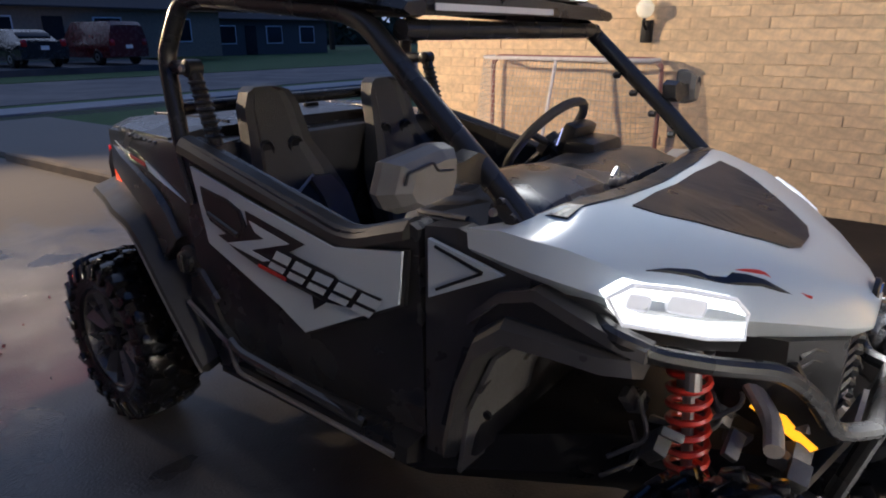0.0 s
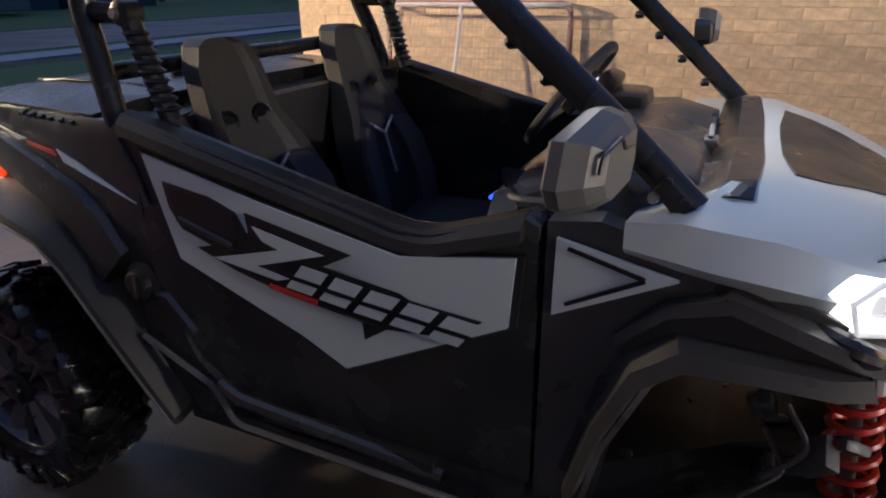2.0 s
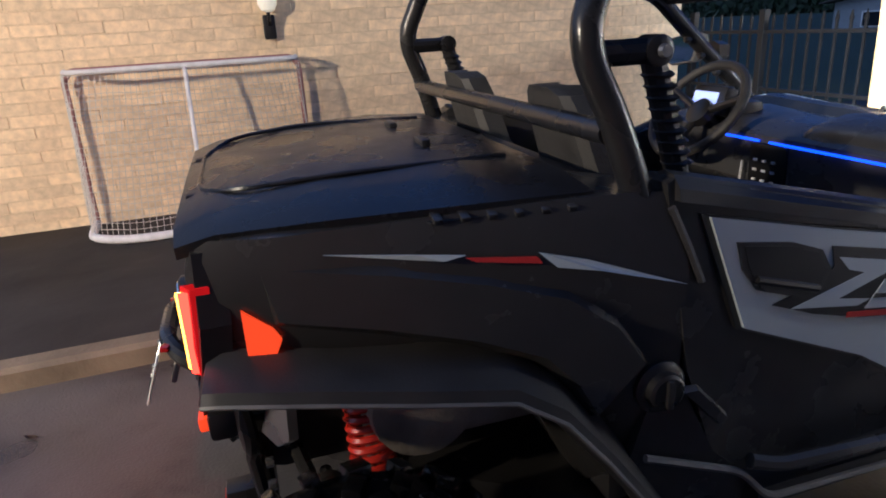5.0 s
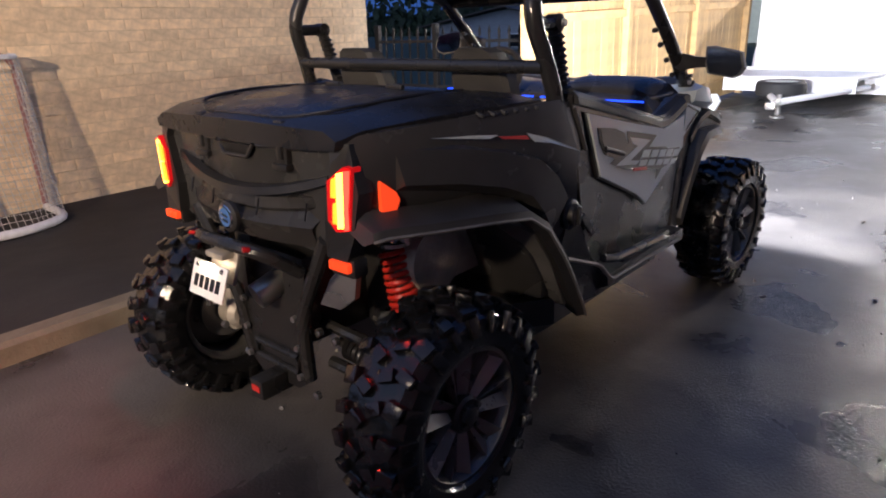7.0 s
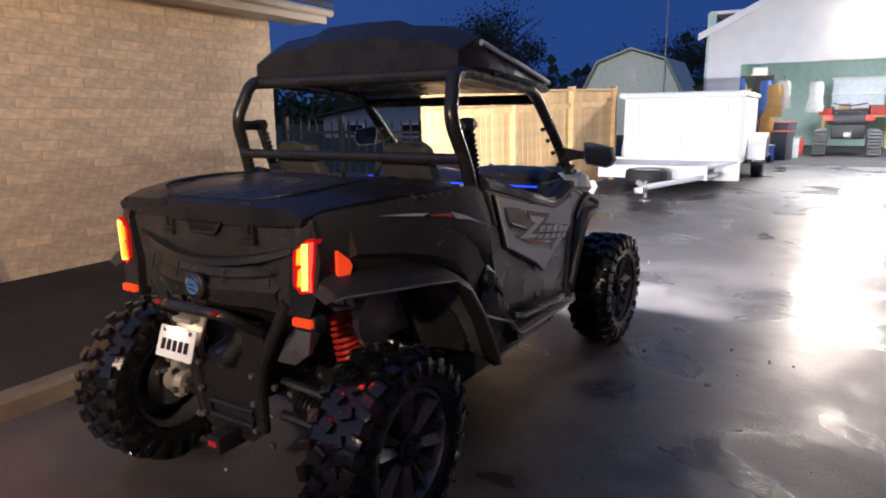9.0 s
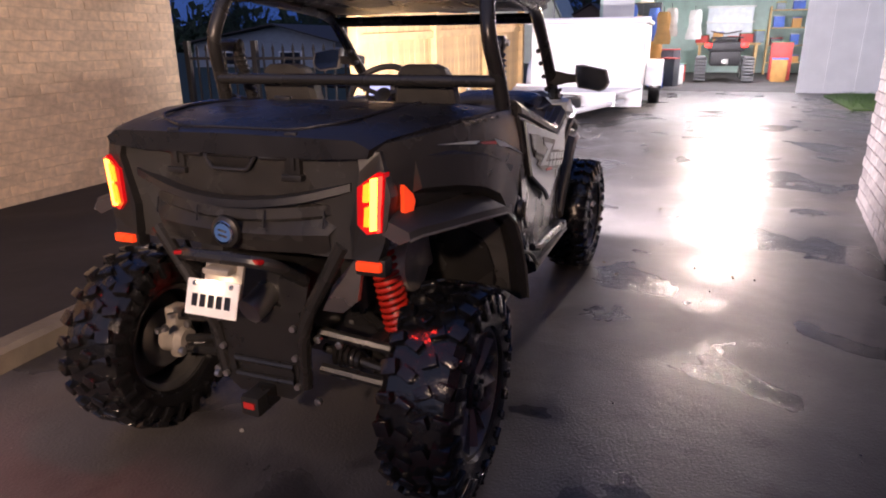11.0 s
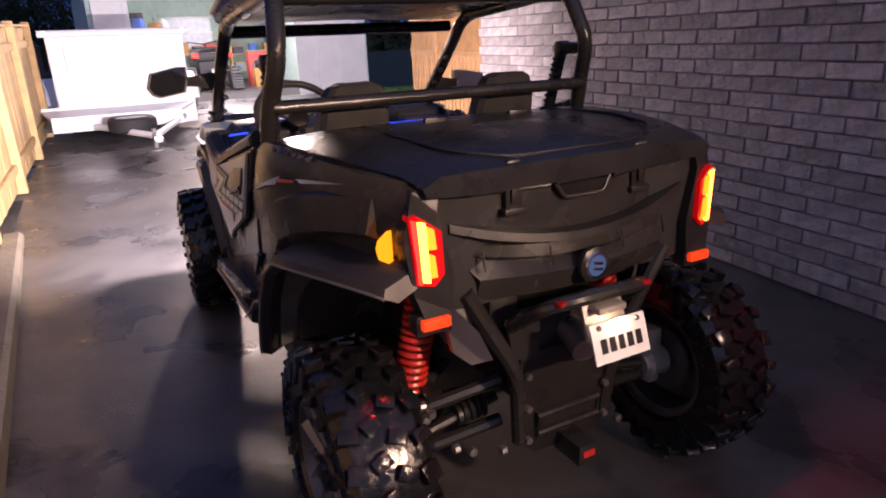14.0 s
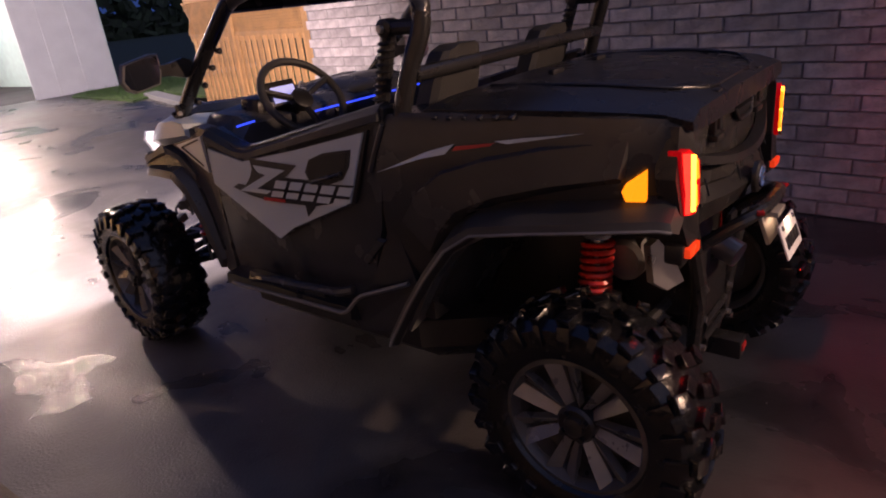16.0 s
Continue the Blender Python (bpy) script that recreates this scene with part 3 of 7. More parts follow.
# ---- timber fence along the far left of the drive ----
def panel_fence(name, p0, p1, height, m, label, post_every, board, gap=0.0, rail_cap=True, z0=0.0, lattice=False):
    p0v, p1v = Vector((*p0, 0)), Vector((*p1, 0))
    d = p1v - p0v
    length = d.length
    f = thing(name, label, "fence", at=(p0[0], p0[1], z0), rz=math.degrees(math.atan2(d.y, d.x)))
    n = int(length / (board + gap))
    me = None
    for k in range(n):
        if me is None:
            bm = B()
            box(bm, (0, 0, 0), (board - 0.006, 0.02, height), 0.003)
            ob = part("board", bm, m, f, smooth=False)
            me = ob.data
        else:
            ob = new("board", me)
            ob.parent = f
        ob.matrix_local = pose((k + 0.5) * (board + gap), random.uniform(-0.003, 0.003), height / 2 + 0.03, 0, random.uniform(-0.3, 0.3), 0)
    k, meP = 0.0, None
    while k <= length + 0.01:
        if meP is None:
            bm = B()
            box(bm, (0, 0, 0), (0.1, 0.1, height + 0.1), 0.006)
            ob = part("post", bm, m, f, smooth=False)
            meP = ob.data
        else:
            ob = new("post", meP)
            ob.parent = f
        ob.matrix_local = pose(k, -0.035, (height + 0.1) / 2, 0, 0, 0)
        k += post_every
    for z in (0.25, height - 0.18):
        bm = B()
        box(bm, (length / 2, -0.032, z), (length, 0.035, 0.085), 0.004)
        part("rail", bm, m, f, smooth=False)
    if rail_cap:
        bm = B()
        box(bm, (length / 2, -0.01, height + 0.05), (length, 0.13, 0.03), 0.004)
        part("cap_rail", bm, m, f, smooth=False)
    return f


tf = panel_fence("timber_fence", (-1.90, 4.13), (-1.72, 9.9), 1.52, M_PINE, "pale new timber board fence along the driveway", 1.92, 0.14, z0=0.06)
tf.rotation_euler[1] = -math.atan(0.03)

# fence with a lattice top beyond the grey brick house
def lattice_fence(p0, p1):
    d = Vector((*p1, 0)) - Vector((*p0, 0))
    length = d.length
    f = thing("lattice_fence", "orange cedar fence with slatted panels and lattice top", "fence", at=(*p0, 0), rz=math.degrees(math.atan2(d.y, d.x)))
    me = None
    n = int(length / 0.16)
    for k in range(n):
        if me is None:
            bm = B()
            box(bm, (0, 0, 0), (0.095, 0.02, 1.0), 0.003)
            ob = part("slat", bm, M_CEDAR, f, smooth=False)
            me = ob.data
        else:
            ob = new("slat", me)
            ob.parent = f
        ob.matrix_local = pose((k + 0.5) * 0.16, 0.02, 0.62)
    for z, h in ((0.14, 0.1), (1.12, 0.1), (1.62, 0.08)):
        bm = B()
        box(bm, (length / 2, -0.002, z), (length, 0.045, h), 0.004)
        part("rail", bm, M_CEDAR, f, smooth=False)
    x = 0.0
    me = None
    while x <= length + 0.05:
        if me is None:
            bm = B()
            box(bm, (0, 0, 0), (0.1, 0.1, 1.72), 0.006)
            ob = part("post", bm, M_CEDAR, f, smooth=False)
            me = ob.data
        else:
            ob = new("post", me)
            ob.parent = f
        ob.matrix_local = pose(x, 0, 0.86)
        x += 1.95
    bm = B()
    for k in range(int(length / 0.055)):
        x = k * 0.055
        for sgn in (-1, 1):
            box(bm, (x, 0.006 * sgn, 1.37), (0.03, 0.008, 0.62), 0, rot=(0, 40 * sgn, 0))
    for v in bm.verts:
        v.co.z = min(max(v.co.z, 1.16), 1.6)
    lat = part("lattice", bm, M_CEDAR, f, smooth=False)
    tagged(lat, kind="stuff")
    return f


lf = lattice_fence((2.80, 4.75), (3.52, 8.1))
lf.location.z = 0.08
bm = B()
plate(bm, [(2.62, 4.6, 0.12), (2.88, 4.6, 0.12), (4.3, 10.9, 0.32), (4.04, 10.9, 0.32)], (0, 0, -0.14))
solid("fence_curb", bm, M_PAVE, "pale concrete edging under the cedar fence", "curb", "structure")

# iron picket fence between the tan house and the timber fence
def iron_fence(p0, p1, z0, label):
    d = Vector((*p1, 0)) - Vector((*p0, 0))
    length = d.length
    f = thing("iron_fence", label, "fence", at=(p0[0], p0[1], z0), rz=math.degrees(math.atan2(d.y, d.x)))
    n = int(length / 0.115)
    me = None
    for k in range(n + 1):
        if me is None:
            bm = B()
            box(bm, (0, 0, 0.6), (0.018, 0.018, 1.2), 0.002)
            loft(bm, [[(-0.016, -0.009, 1.2), (0.016, -0.009, 1.2), (0.016, 0.009, 1.2), (-0.016, 0.009, 1.2)], [(-0.002, -0.002, 1.27), (0.002, -0.002, 1.27), (0.002, 0.002, 1.27), (-0.002, 0.002, 1.27)]])
            ob = part("picket", bm, M_IRON, f, smooth=False)
            me = ob.data
        else:
            ob = new("picket", me)
            ob.parent = f
        ob.matrix_local = pose(k * length / n, 0, 0)
    for z in (0.12, 0.55, 0.65, 1.12):
        bm = B()
        box(bm, (length / 2, 0, z), (length, 0.03, 0.03), 0.003)
        part("rail", bm, M_IRON, f, smooth=False)
    for x in (0.0, 0.85, 1.98):
        bm = B()
        box(bm, (x, 0, 0.65), (0.06, 0.06, 1.3), 0.005)
        part("post", bm, M_IRON, f, smooth=False)
    return f


iron_fence((-4.0, 4.22), (-1.98, 4.30), 0.1, "black iron picket fence with a gate beside the house")
# ---- white trailer ----
def wheel_plain(bm, c, r, w, axis="x"):
    lathe(bm, [(-w / 2, r * 0.55), (-w / 2, r * 0.88), (-w * 0.36, r), (w * 0.36, r), (w / 2, r * 0.88), (w / 2, r * 0.55)], c, axis, 28)


def build_trailer(t):
    W, D, H0, H1 = 1.84, 2.9, 0.42, 1.42
    for nm, c, s in (("front_panel", (0, 0.02, (H0 + H1) / 2), (W, 0.04, H1 - H0)), ("back_panel", (0, D, (H0 + H1) / 2), (W, 0.04, H1 - H0)),
                     ("side_panel", (-W / 2, D / 2 + 0.02, (H0 + H1) / 2), (0.04, D - 0.04, H1 - H0)), ("side_panel", (W / 2, D / 2 + 0.02, (H0 + H1) / 2), (0.04, D - 0.04, H1 - H0))):
        bm = B()
        box(bm, c, s, 0.006)
        part(nm, bm, M_TRAILER, t, smooth=False)
    bm = B()
    box(bm, (0, D / 2, H0 - 0.05), (W, D, 0.1), 0.01)
    part("bed_floor", bm, M_TRAILER, t, smooth=False)
    for x in (-0.7, 0.0, 0.7):
        bm = B()
        box(bm, (x, -0.03, (H0 + H1) / 2), (0.06, 0.06, H1 - H0 - 0.1), 0.006)
        part("stake", bm, M_TRAILER, t, smooth=False)
    bm = B()
    tube(bm, [(-W / 2 - 0.1, 0.0, H1 + 0.05), (W / 2 + 0.1, 0.0, H1 + 0.05)], 0.05, 10)
    part("front_rim", bm, M_TRAILER, t)
    for sx in (-1, 1):
        bm = B()
        tube(bm, [(sx * (W / 2 + 0.02), -0.06, H1 + 0.05), (sx * (W / 2 + 0.02), D, H1 + 0.05)], 0.045, 10)
        part("side_rim", bm, M_TRAILER, t)
        bm = B()
        wheel_plain(bm, (sx * (W / 2 + 0.2), 1.55, 0.34), 0.34, 0.2)
        wh = part("wheel", bm, M_RUBBER, t)
        bm = B()
        lathe(bm, [(0.0, 0.03), (0.03, 0.12), (0.0, 0.17), (0.02, 0.2)], (sx * (W / 2 + 0.26), 1.55, 0.34), "x", 20, sx)
        part("rim", bm, M_GREY, wh)
        bm = B()
        arc = [(1.55 + 0.43 * math.cos(a), 0.36 + 0.43 * math.sin(a)) for a in [k * math.pi / 10 for k in range(11)]]
        loft(bm, [[(sx * (W / 2 + 0.03), y, z), (sx * (W / 2 + 0.33), y, z), (sx * (W / 2 + 0.33), y, z + 0.02), (sx * (W / 2 + 0.03), y, z + 0.02)] for y, z in arc])
        part("fender", bm, M_TRAILER, t)
    # solid skirt under the front
    bm = B()
    box(bm, (-0.10, -0.075, 0.26), (2.15, 0.05, 0.36), 0.01)
    part("front_skirt", bm, M_TRAILER, t)
    # low white deck before the box, with folded edges
    bm = B()
    plate(bm, [(-1.20, -0.10, 0.40), (0.95, -0.10, 0.40), (0.62, -1.05, 0.37), (-1.05, -1.05, 0.37)], (0, 0, -0.03))
    dk = part("front_deck", bm, M_TRAILER, t, "low white deck before the box", smooth=False)
    bm = B()
    plate(bm, [(-1.05, -1.056, 0.372), (0.62, -1.056, 0.372), (0.62, -1.056, 0.17), (-1.05, -1.056, 0.17)], (0, 0.02, 0))
    part("deck_apron", bm, M_TRAILER, dk, smooth=False)
    for sx in (-1, 1):
        bm = B()
        tube(bm, [(sx * 0.7, -0.6, 0.22), (0.05, -2.62, 0.20)], 0.04, 8)
        part("tongue_beam", bm, M_TRAILER, t)
    bm = B()
    tube(bm, [(0.05, -2.55, 0.20), (0.05, -2.86, 0.19)], 0.045, 10)
    box(bm, (0.05, -2.90, 0.19), (0.11, 0.14, 0.08), 0.02)
    part("coupler", bm, M_STEEL, t)
    bm = B()
    tube(bm, [(0.05, -2.55, 0.28), (0.05, -2.55, 0.05)], 0.03, 10)
    lathe(bm, [(-0.02, 0.08), (0.0, 0.08)], (0.05, -2.55, 0.03), "z", 16)
    part("jack", bm, M_SHIELD, t)
    bm = B()
    tube(bm, [(0.0, -1.80, 0.20), (0.0, -1.80, 0.33)], 0.05, 10)
    part("spare_mount", bm, M_STEEL, t)


trl = flight("utility_trailer", "white box trailer standing by the garage, tongue forward", "trailer", (-0.55, 9.85, lift(9.85)), build_trailer, rz=1.5)
sp = thing("spare_wheel", "black spare tyre on a grey rim, lying on the trailer tongue", "wheel", at=(-0.62, 8.07, lift(8.07) + 0.335))
bm = B()
lathe(bm, [(-0.08, 0.19), (-0.095, 0.21), (-0.095, 0.26), (-0.07, 0.292), (-0.02, 0.30), (0.02, 0.30), (0.07, 0.292), (0.095, 0.26), (0.095, 0.21), (0.08, 0.19), (0.0, 0.185), (-0.08, 0.19)], (0, 0, 0), "z", 36)
part("tyre", bm, mat("dull_tyre_rubber", (0.014, 0.014, 0.015), 0.75, vary=0.3, scale=20, bump=0.2, bump_scale=50), sp)
bm = B()
lathe(bm, [(-0.02, 0.03), (-0.01, 0.10), (-0.05, 0.14), (-0.04, 0.18), (0.085, 0.195), (0.09, 0.205)], (0, 0, 0), "z", 24)
part("rim", bm, M_GREY, sp)

# ---- the side-by-side vehicle ----
V = thing("side_by_side", "two-seat off-road vehicle, silver-white and charcoal, with its lights on", "vehicle")
AX_F, AX_R, HUB, R_T = 2.305, 0.0, 0.336, 0.338


def tyre_mesh(r, w, seg=64):
    bm = B()
    lathe(bm, [(-w * 0.36, 0.196), (-w * 0.47, 0.212), (-w * 0.52, 0.255), (-w * 0.49, r - 0.045), (-w * 0.38, r - 0.024), (-w * 0.2, r - 0.018), (w * 0.2, r - 0.018),
               (w * 0.38, r - 0.024), (w * 0.49, r - 0.045), (w * 0.52, 0.255), (w * 0.47, 0.212), (w * 0.36, 0.196)], (0, 0, 0), "x", seg, cap=False)
    return bm


def tread_mesh(r, w):
    """Angled mud lugs: two centre rows, and shoulder rows that wrap onto the side wall."""
    bm = B()
    rnd = random.Random(3)
    n = 24
    for k in range(n):
        for side in (-1, 1):
            m = Matrix.Rotation((k + (0.5 if side > 0 else 0.0)) * math.tau / n, 4, "X")
            j = rnd.uniform(-3, 3)
            box(bm, (side * w * 0.12, 0, r - 0.013), (w * 0.21, 0.036, 0.028), 0.005, m, (0, 0, side * 26 + j))
            box(bm, (side * w * 0.37, 0.012, r - 0.018), (w * 0.22, 0.046 if k % 2 else 0.032, 0.030), 0.005, m, (0, side * 14, side * -16 + j))
            box(bm, (side * w * 0.505, 0.010, r - 0.058), (0.016, 0.036 if k % 2 else 0.022, 0.058), 0.004, m, (j, side * -14, 0))
    return bm


def rim_mesh(w):
    bm = B()
    o = w * 0.40
    lathe(bm, [(-w * 0.40, 0.19), (-w * 0.40, 0.2), (-w * 0.36, 0.202), (-w * 0.3, 0.178), (w * 0.3, 0.178), (w * 0.36, 0.202), (o + 0.004, 0.204), (o + 0.006, 0.192),
               (o - 0.02, 0.180), (w * 0.1, 0.165), (w * 0.06, 0.06), (w * 0.1, 0.05)], (0, 0, 0), "x", 48, cap=False)
    lathe(bm, [(-0.045, 0.05), (-0.045, 0.115), (-0.037, 0.115), (-0.037, 0.05)], (0, 0, 0), "x", 32)
    return bm


def spokes_mesh(w):
    """Seven split spokes, raised over the dark barrel."""
    bm = B()
    o = w * 0.36
    for k in range(7):
        for half in (-1, 1):
            m = Matrix.Rotation(k * math.tau / 7, 4, "X")
            pts = [(o - 0.030, half * 0.003, 0.048), (o - 0.010, half * 0.020, 0.048), (o + 0.002, half * 0.032, 0.11), (o + 0.012, half * 0.046, 0.186), (o - 0.012, half * 0.008, 0.190), (o - 0.022, half * 0.004, 0.11)]
            plate(bm, [m @ Vector(p) for p in pts], m @ Vector((-0.03, 0, 0)))
    return bm


def hub_mesh(w):
    bm = B()
    o = w * 0.36
    lathe(bm, [(o - 0.06, 0.058), (o - 0.005, 0.056), (o + 0.004, 0.048), (o + 0.004, 0.032), (o + 0.016, 0.028), (o + 0.02, 0.02)], (0, 0, 0), "x", 24)
    for k in range(4):
        a = k * math.tau / 4 + 0.4
        lathe(bm, [(o, 0.009), (o + 0.018, 0.008)], (0, 0.04 * math.cos(a), 0.04 * math.sin(a)), "x", 8)
    return bm


def wheel(x, y, w, sign, steer=0.0):
    wh = new("wheel")
    wh.parent = V
    wh.matrix_local = pose(x, y, HUB, 0, 0, steer + (0 if sign > 0 else 180))
    tagged(wh, "knobbly black mud tyre on a gunmetal split-spoke rim")
    for nm, fn, mt in (("tyre", lambda: tyre_mesh(R_T, w), M_RUBBER), ("tread", lambda: tread_mesh(R_T, w), M_RUBBER), ("rim", lambda: rim_mesh(w), M_RIM), ("spokes", lambda: spokes_mesh(w), M_RIMFACE), ("hub", lambda: hub_mesh(w), M_BLACK)):
        if (nm, w) in WHEEL_DATA:
            ob = new(nm, WHEEL_DATA[(nm, w)])
            ob.parent = wh
        else:
            ob = part(nm, fn(), mt, wh)
            WHEEL_DATA[(nm, w)] = ob.data
        ob.rotation_euler = (radians(17 * x * y + 11), 0, 0)
        if nm == "tread":
            tagged(ob, kind="stuff")
    return wh


WHEEL_DATA = {}
wheel(0.590, AX_R, 0.222, 1)
wheel(-0.588, AX_R, 0.222, -1)
wheel(0.590, AX_F, 0.235, 1, -3)
wheel(-0.60, AX_F, 0.235, -1, -3)


# frame, engine and belly
bm = B()
half_loft(bm, [(0.15, [(0, 0.30), (0.22, 0.30), (0.28, 0.36), (0.28, 0.46), (0, 0.46)]), (0.6, [(0, 0.29), (0.50, 0.29), (0.58, 0.36), (0.58, 0.46), (0, 0.46)]),
               (1.45, [(0, 0.29), (0.50, 0.29), (0.58, 0.36), (0.58, 0.46), (0, 0.46)]), (1.9, [(0, 0.31), (0.26, 0.31), (0.30, 0.38), (0.30, 0.5), (0, 0.5)]),
               (2.3, [(0, 0.36), (0.2, 0.36), (0.22, 0.42), (0.22, 0.55), (0, 0.55)])])
part("belly_pan", bm, M_BLACK, V)
bm = B()
box(bm, (0, 0.33, 0.62), (0.5, 0.42, 0.4), 0.05)
box(bm, (0.0, 0.02, 0.58), (0.3, 0.3, 0.3), 0.04)
box(bm, (-0.18, 0.0, 0.70), (0.1, 0.24, 0.16), 0.03)
part("engine", bm, M_BLACK, V)
bm = B()
lathe(bm, [(0, 0.02), (0.0, 0.10), (0.05, 0.12), (0.09, 0.11), (0.1, 0.04)], (0.31, 0.20, 0.68), "x", 24)
box(bm, (0.31, 0.38, 0.66), (0.08, 0.24, 0.2), 0.03)
tube(bm, [(0.24, 0.05, 0.82), (0.30, 0.12, 0.78), (0.31, 0.2, 0.8)], 0.03, 10, 0.03)
part("clutch_cover", bm, M_CAST, V, "cast grey clutch cover")
bm = B()
lathe(bm, [(-0.15, 0.05), (-0.14, 0.065), (0.14, 0.065), (0.15, 0.05)], (-0.14, 0.03, 0.66), "x", 20)
tube(bm, [(-0.25, -0.03, 0.70), (-0.2, 0.15, 0.66), (-0.1, 0.3, 0.62)], 0.03, 10, 0.05)
part("muffler", bm, M_SHIELD, V, "dull metal muffler")
bm = B()
tube(bm, [(0.02, -0.05, 0.65), (0.03, -0.16, 0.62), (0.02, -0.215, 0.60)], 0.042, 14, 0.04)
part("exhaust_tip", bm, M_STEEL, V, "round bare steel exhaust tip")

# suspension, both ends and sides
for s in (-1, 1):
    for (y0, y1, yw, x0, z0) in ((0.18, -0.06, AX_R, 0.16, 0.40), (2.02, 2.26, AX_F, 0.17, 0.42)):
        for zz, nm in ((0.30, "lower_arm"), (0.43, "upper_arm")):
            bm = B()
            tube(bm, [(s * x0, y0, zz + 0.06), (s * 0.47, yw, zz)], 0.019, 8)
            tube(bm, [(s * x0, y1, zz + 0.06), (s * 0.47, yw, zz)], 0.019, 8)
            box(bm, (s * 0.34, (y0 + y1 + yw * 2) / 4, zz + 0.03), (0.05, 0.12, 0.02), 0.005)
            part(nm, bm, M_TUBE, V)
        bm = B()
        lathe(bm, [(0, 0.04), (0.02, 0.06), (0.05, 0.05), (0.09, 0.055)], (s * 0.44, yw, HUB), "x", 16, s)
        box(bm, (s * 0.48, yw, 0.37), (0.05, 0.07, 0.2), 0.015)
        part("knuckle", bm, M_CAST, V)
        bm = B()
        tube(bm, [(s * 0.14, yw, 0.40), (s * 0.47, yw, HUB)], 0.016, 8)
        for k in range(5):
            lathe(bm, [(-0.008, 0.03), (0, 0.042 - 0.003 * k), (0.008, 0.03)], (s * (0.19 + 0.02 * k), yw, 0.392 - 0.004 * k), "x", 12)
        part("drive_shaft", bm, M_BLACK, V)
    for top, bot, nm in (((s * 0.285, 0.09, 0.88), (s * 0.385, 0.09, 0.43), "rear_shock"), ((s * 0.34, 2.06, 0.86), (s * 0.36, 2.10, 0.45), "front_shock")):
        a, b = Vector(top), Vector(bot)
        bm = B()
        tube(bm, [a, a.lerp(b, 0.38)], 0.027, 12)
        tube(bm, [a.lerp(b, 0.3), b], 0.013, 10)
        lathe(bm, [(-0.01, 0.02), (0.0, 0.05), (0.012, 0.05)], a.lerp(b, 0.14 if nm == "front_shock" else 0.3), "z", 16)
        tube(bm, [a + Vector((0.035, 0.02, -0.02)), a.lerp(b, 0.3) + Vector((0.04, 0.02, 0))], 0.018, 10)
        sh = part(nm, bm, M_STEEL, V, "silver damper with a red coil spring")
        bm = B()
        coil(bm, a.lerp(b, 0.15 if nm == "front_shock" else 0.34), a.lerp(b, 0.97), 0.043, 0.0085, 9 if nm == "front_shock" else 13)
        part("spring", bm, M_SPRING, sh, "bright red coil spring")
# loose hose and loom in the front wheel wells
for s in (-1, 1):
    bm = B()
    tube(bm, [(s * 0.24, 2.10, 0.82), (s * 0.22, 2.16, 0.72), (s * 0.28, 2.24, 0.66), (s * 0.36, 2.26, 0.64)], 0.021, 10, 0.05)
    part("brake_hose", bm, M_CAST, V, "dusty tan hose")
    bm = B()
    rnd = random.Random(5 + s)
    for k in range(30):
        c = (s * rnd.uniform(0.16, 0.44), rnd.uniform(1.9, 2.3), rnd.uniform(0.40, 0.66))
        box(bm, c, (rnd.uniform(0.02, 0.07), rnd.uniform(0.02, 0.08), rnd.uniform(0.02, 0.06)), 0.006, rot=(rnd.uniform(0, 90), rnd.uniform(0, 90), 0))
    for k in range(8):
        p = Vector((s * rnd.uniform(0.15, 0.38), rnd.uniform(1.9, 2.3), rnd.uniform(0.45, 0.75)))
        tube(bm, [p, p + Vector((s * 0.05, 0.05, -0.06)), p + Vector((s * 0.09, -0.03, -0.12))], 0.006, 6, 0.03)
    tagged(part("steering_gear", bm, M_LINER, V), kind="stuff")
    bm = B()
    for k in range(14):
        c = Vector((s * rnd.uniform(0.16, 0.46), rnd.uniform(-0.16, 0.16), rnd.uniform(0.28, 0.5)))
        lathe(bm, [(-0.01, 0.008), (-0.008, 0.013), (0.008, 0.013), (0.01, 0.008)], c, "yxz"[k % 3], 8)
    tagged(part("suspension_bolts", bm, M_STEEL, V), kind="stuff")

# rear body: sides, corner posts, cover
bm = B()
half_loft(bm, [
    (-0.175, [(0, 0.80), (0.32, 0.79), (0.42, 0.80), (0.452, 0.86), (0.468, 1.00), (0.460, 1.08), (0.445, 1.115), (0.30, 1.125), (0, 1.13)]),
    (-0.06, [(0, 0.84), (0.38, 0.83), (0.45, 0.85), (0.490, 0.91), (0.512, 1.00), (0.528, 1.08), (0.528, 1.128), (0.30, 1.13), (0, 1.13)]),
    (0.16, [(0, 0.84), (0.40, 0.84), (0.50, 0.86), (0.565, 0.93), (0.585, 1.02), (0.575, 1.10), (0.56, 1.135), (0.30, 1.14), (0, 1.14)]),
    (0.36, [(0, 0.80), (0.42, 0.80), (0.54, 0.82), (0.605, 0.92), (0.620, 1.02), (0.610, 1.11), (0.595, 1.145), (0.30, 1.14), (0, 1.14)]),
    (0.53, [(0, 0.45), (0.46, 0.45), (0.57, 0.55), (0.628, 0.76), (0.640, 0.98), (0.628, 1.11), (0.615, 1.145), (0.30, 1.13), (0, 1.13)]),
    (0.63, [(0, 0.42), (0.50, 0.42), (0.59, 0.50), (0.632, 0.72), (0.640, 0.98), (0.630, 1.10), (0.615, 1.135), (0.55, 1.135), (0, 0.5)]),
])
part("rear_body", bm, M_BODY, V, "charcoal rear side panels")
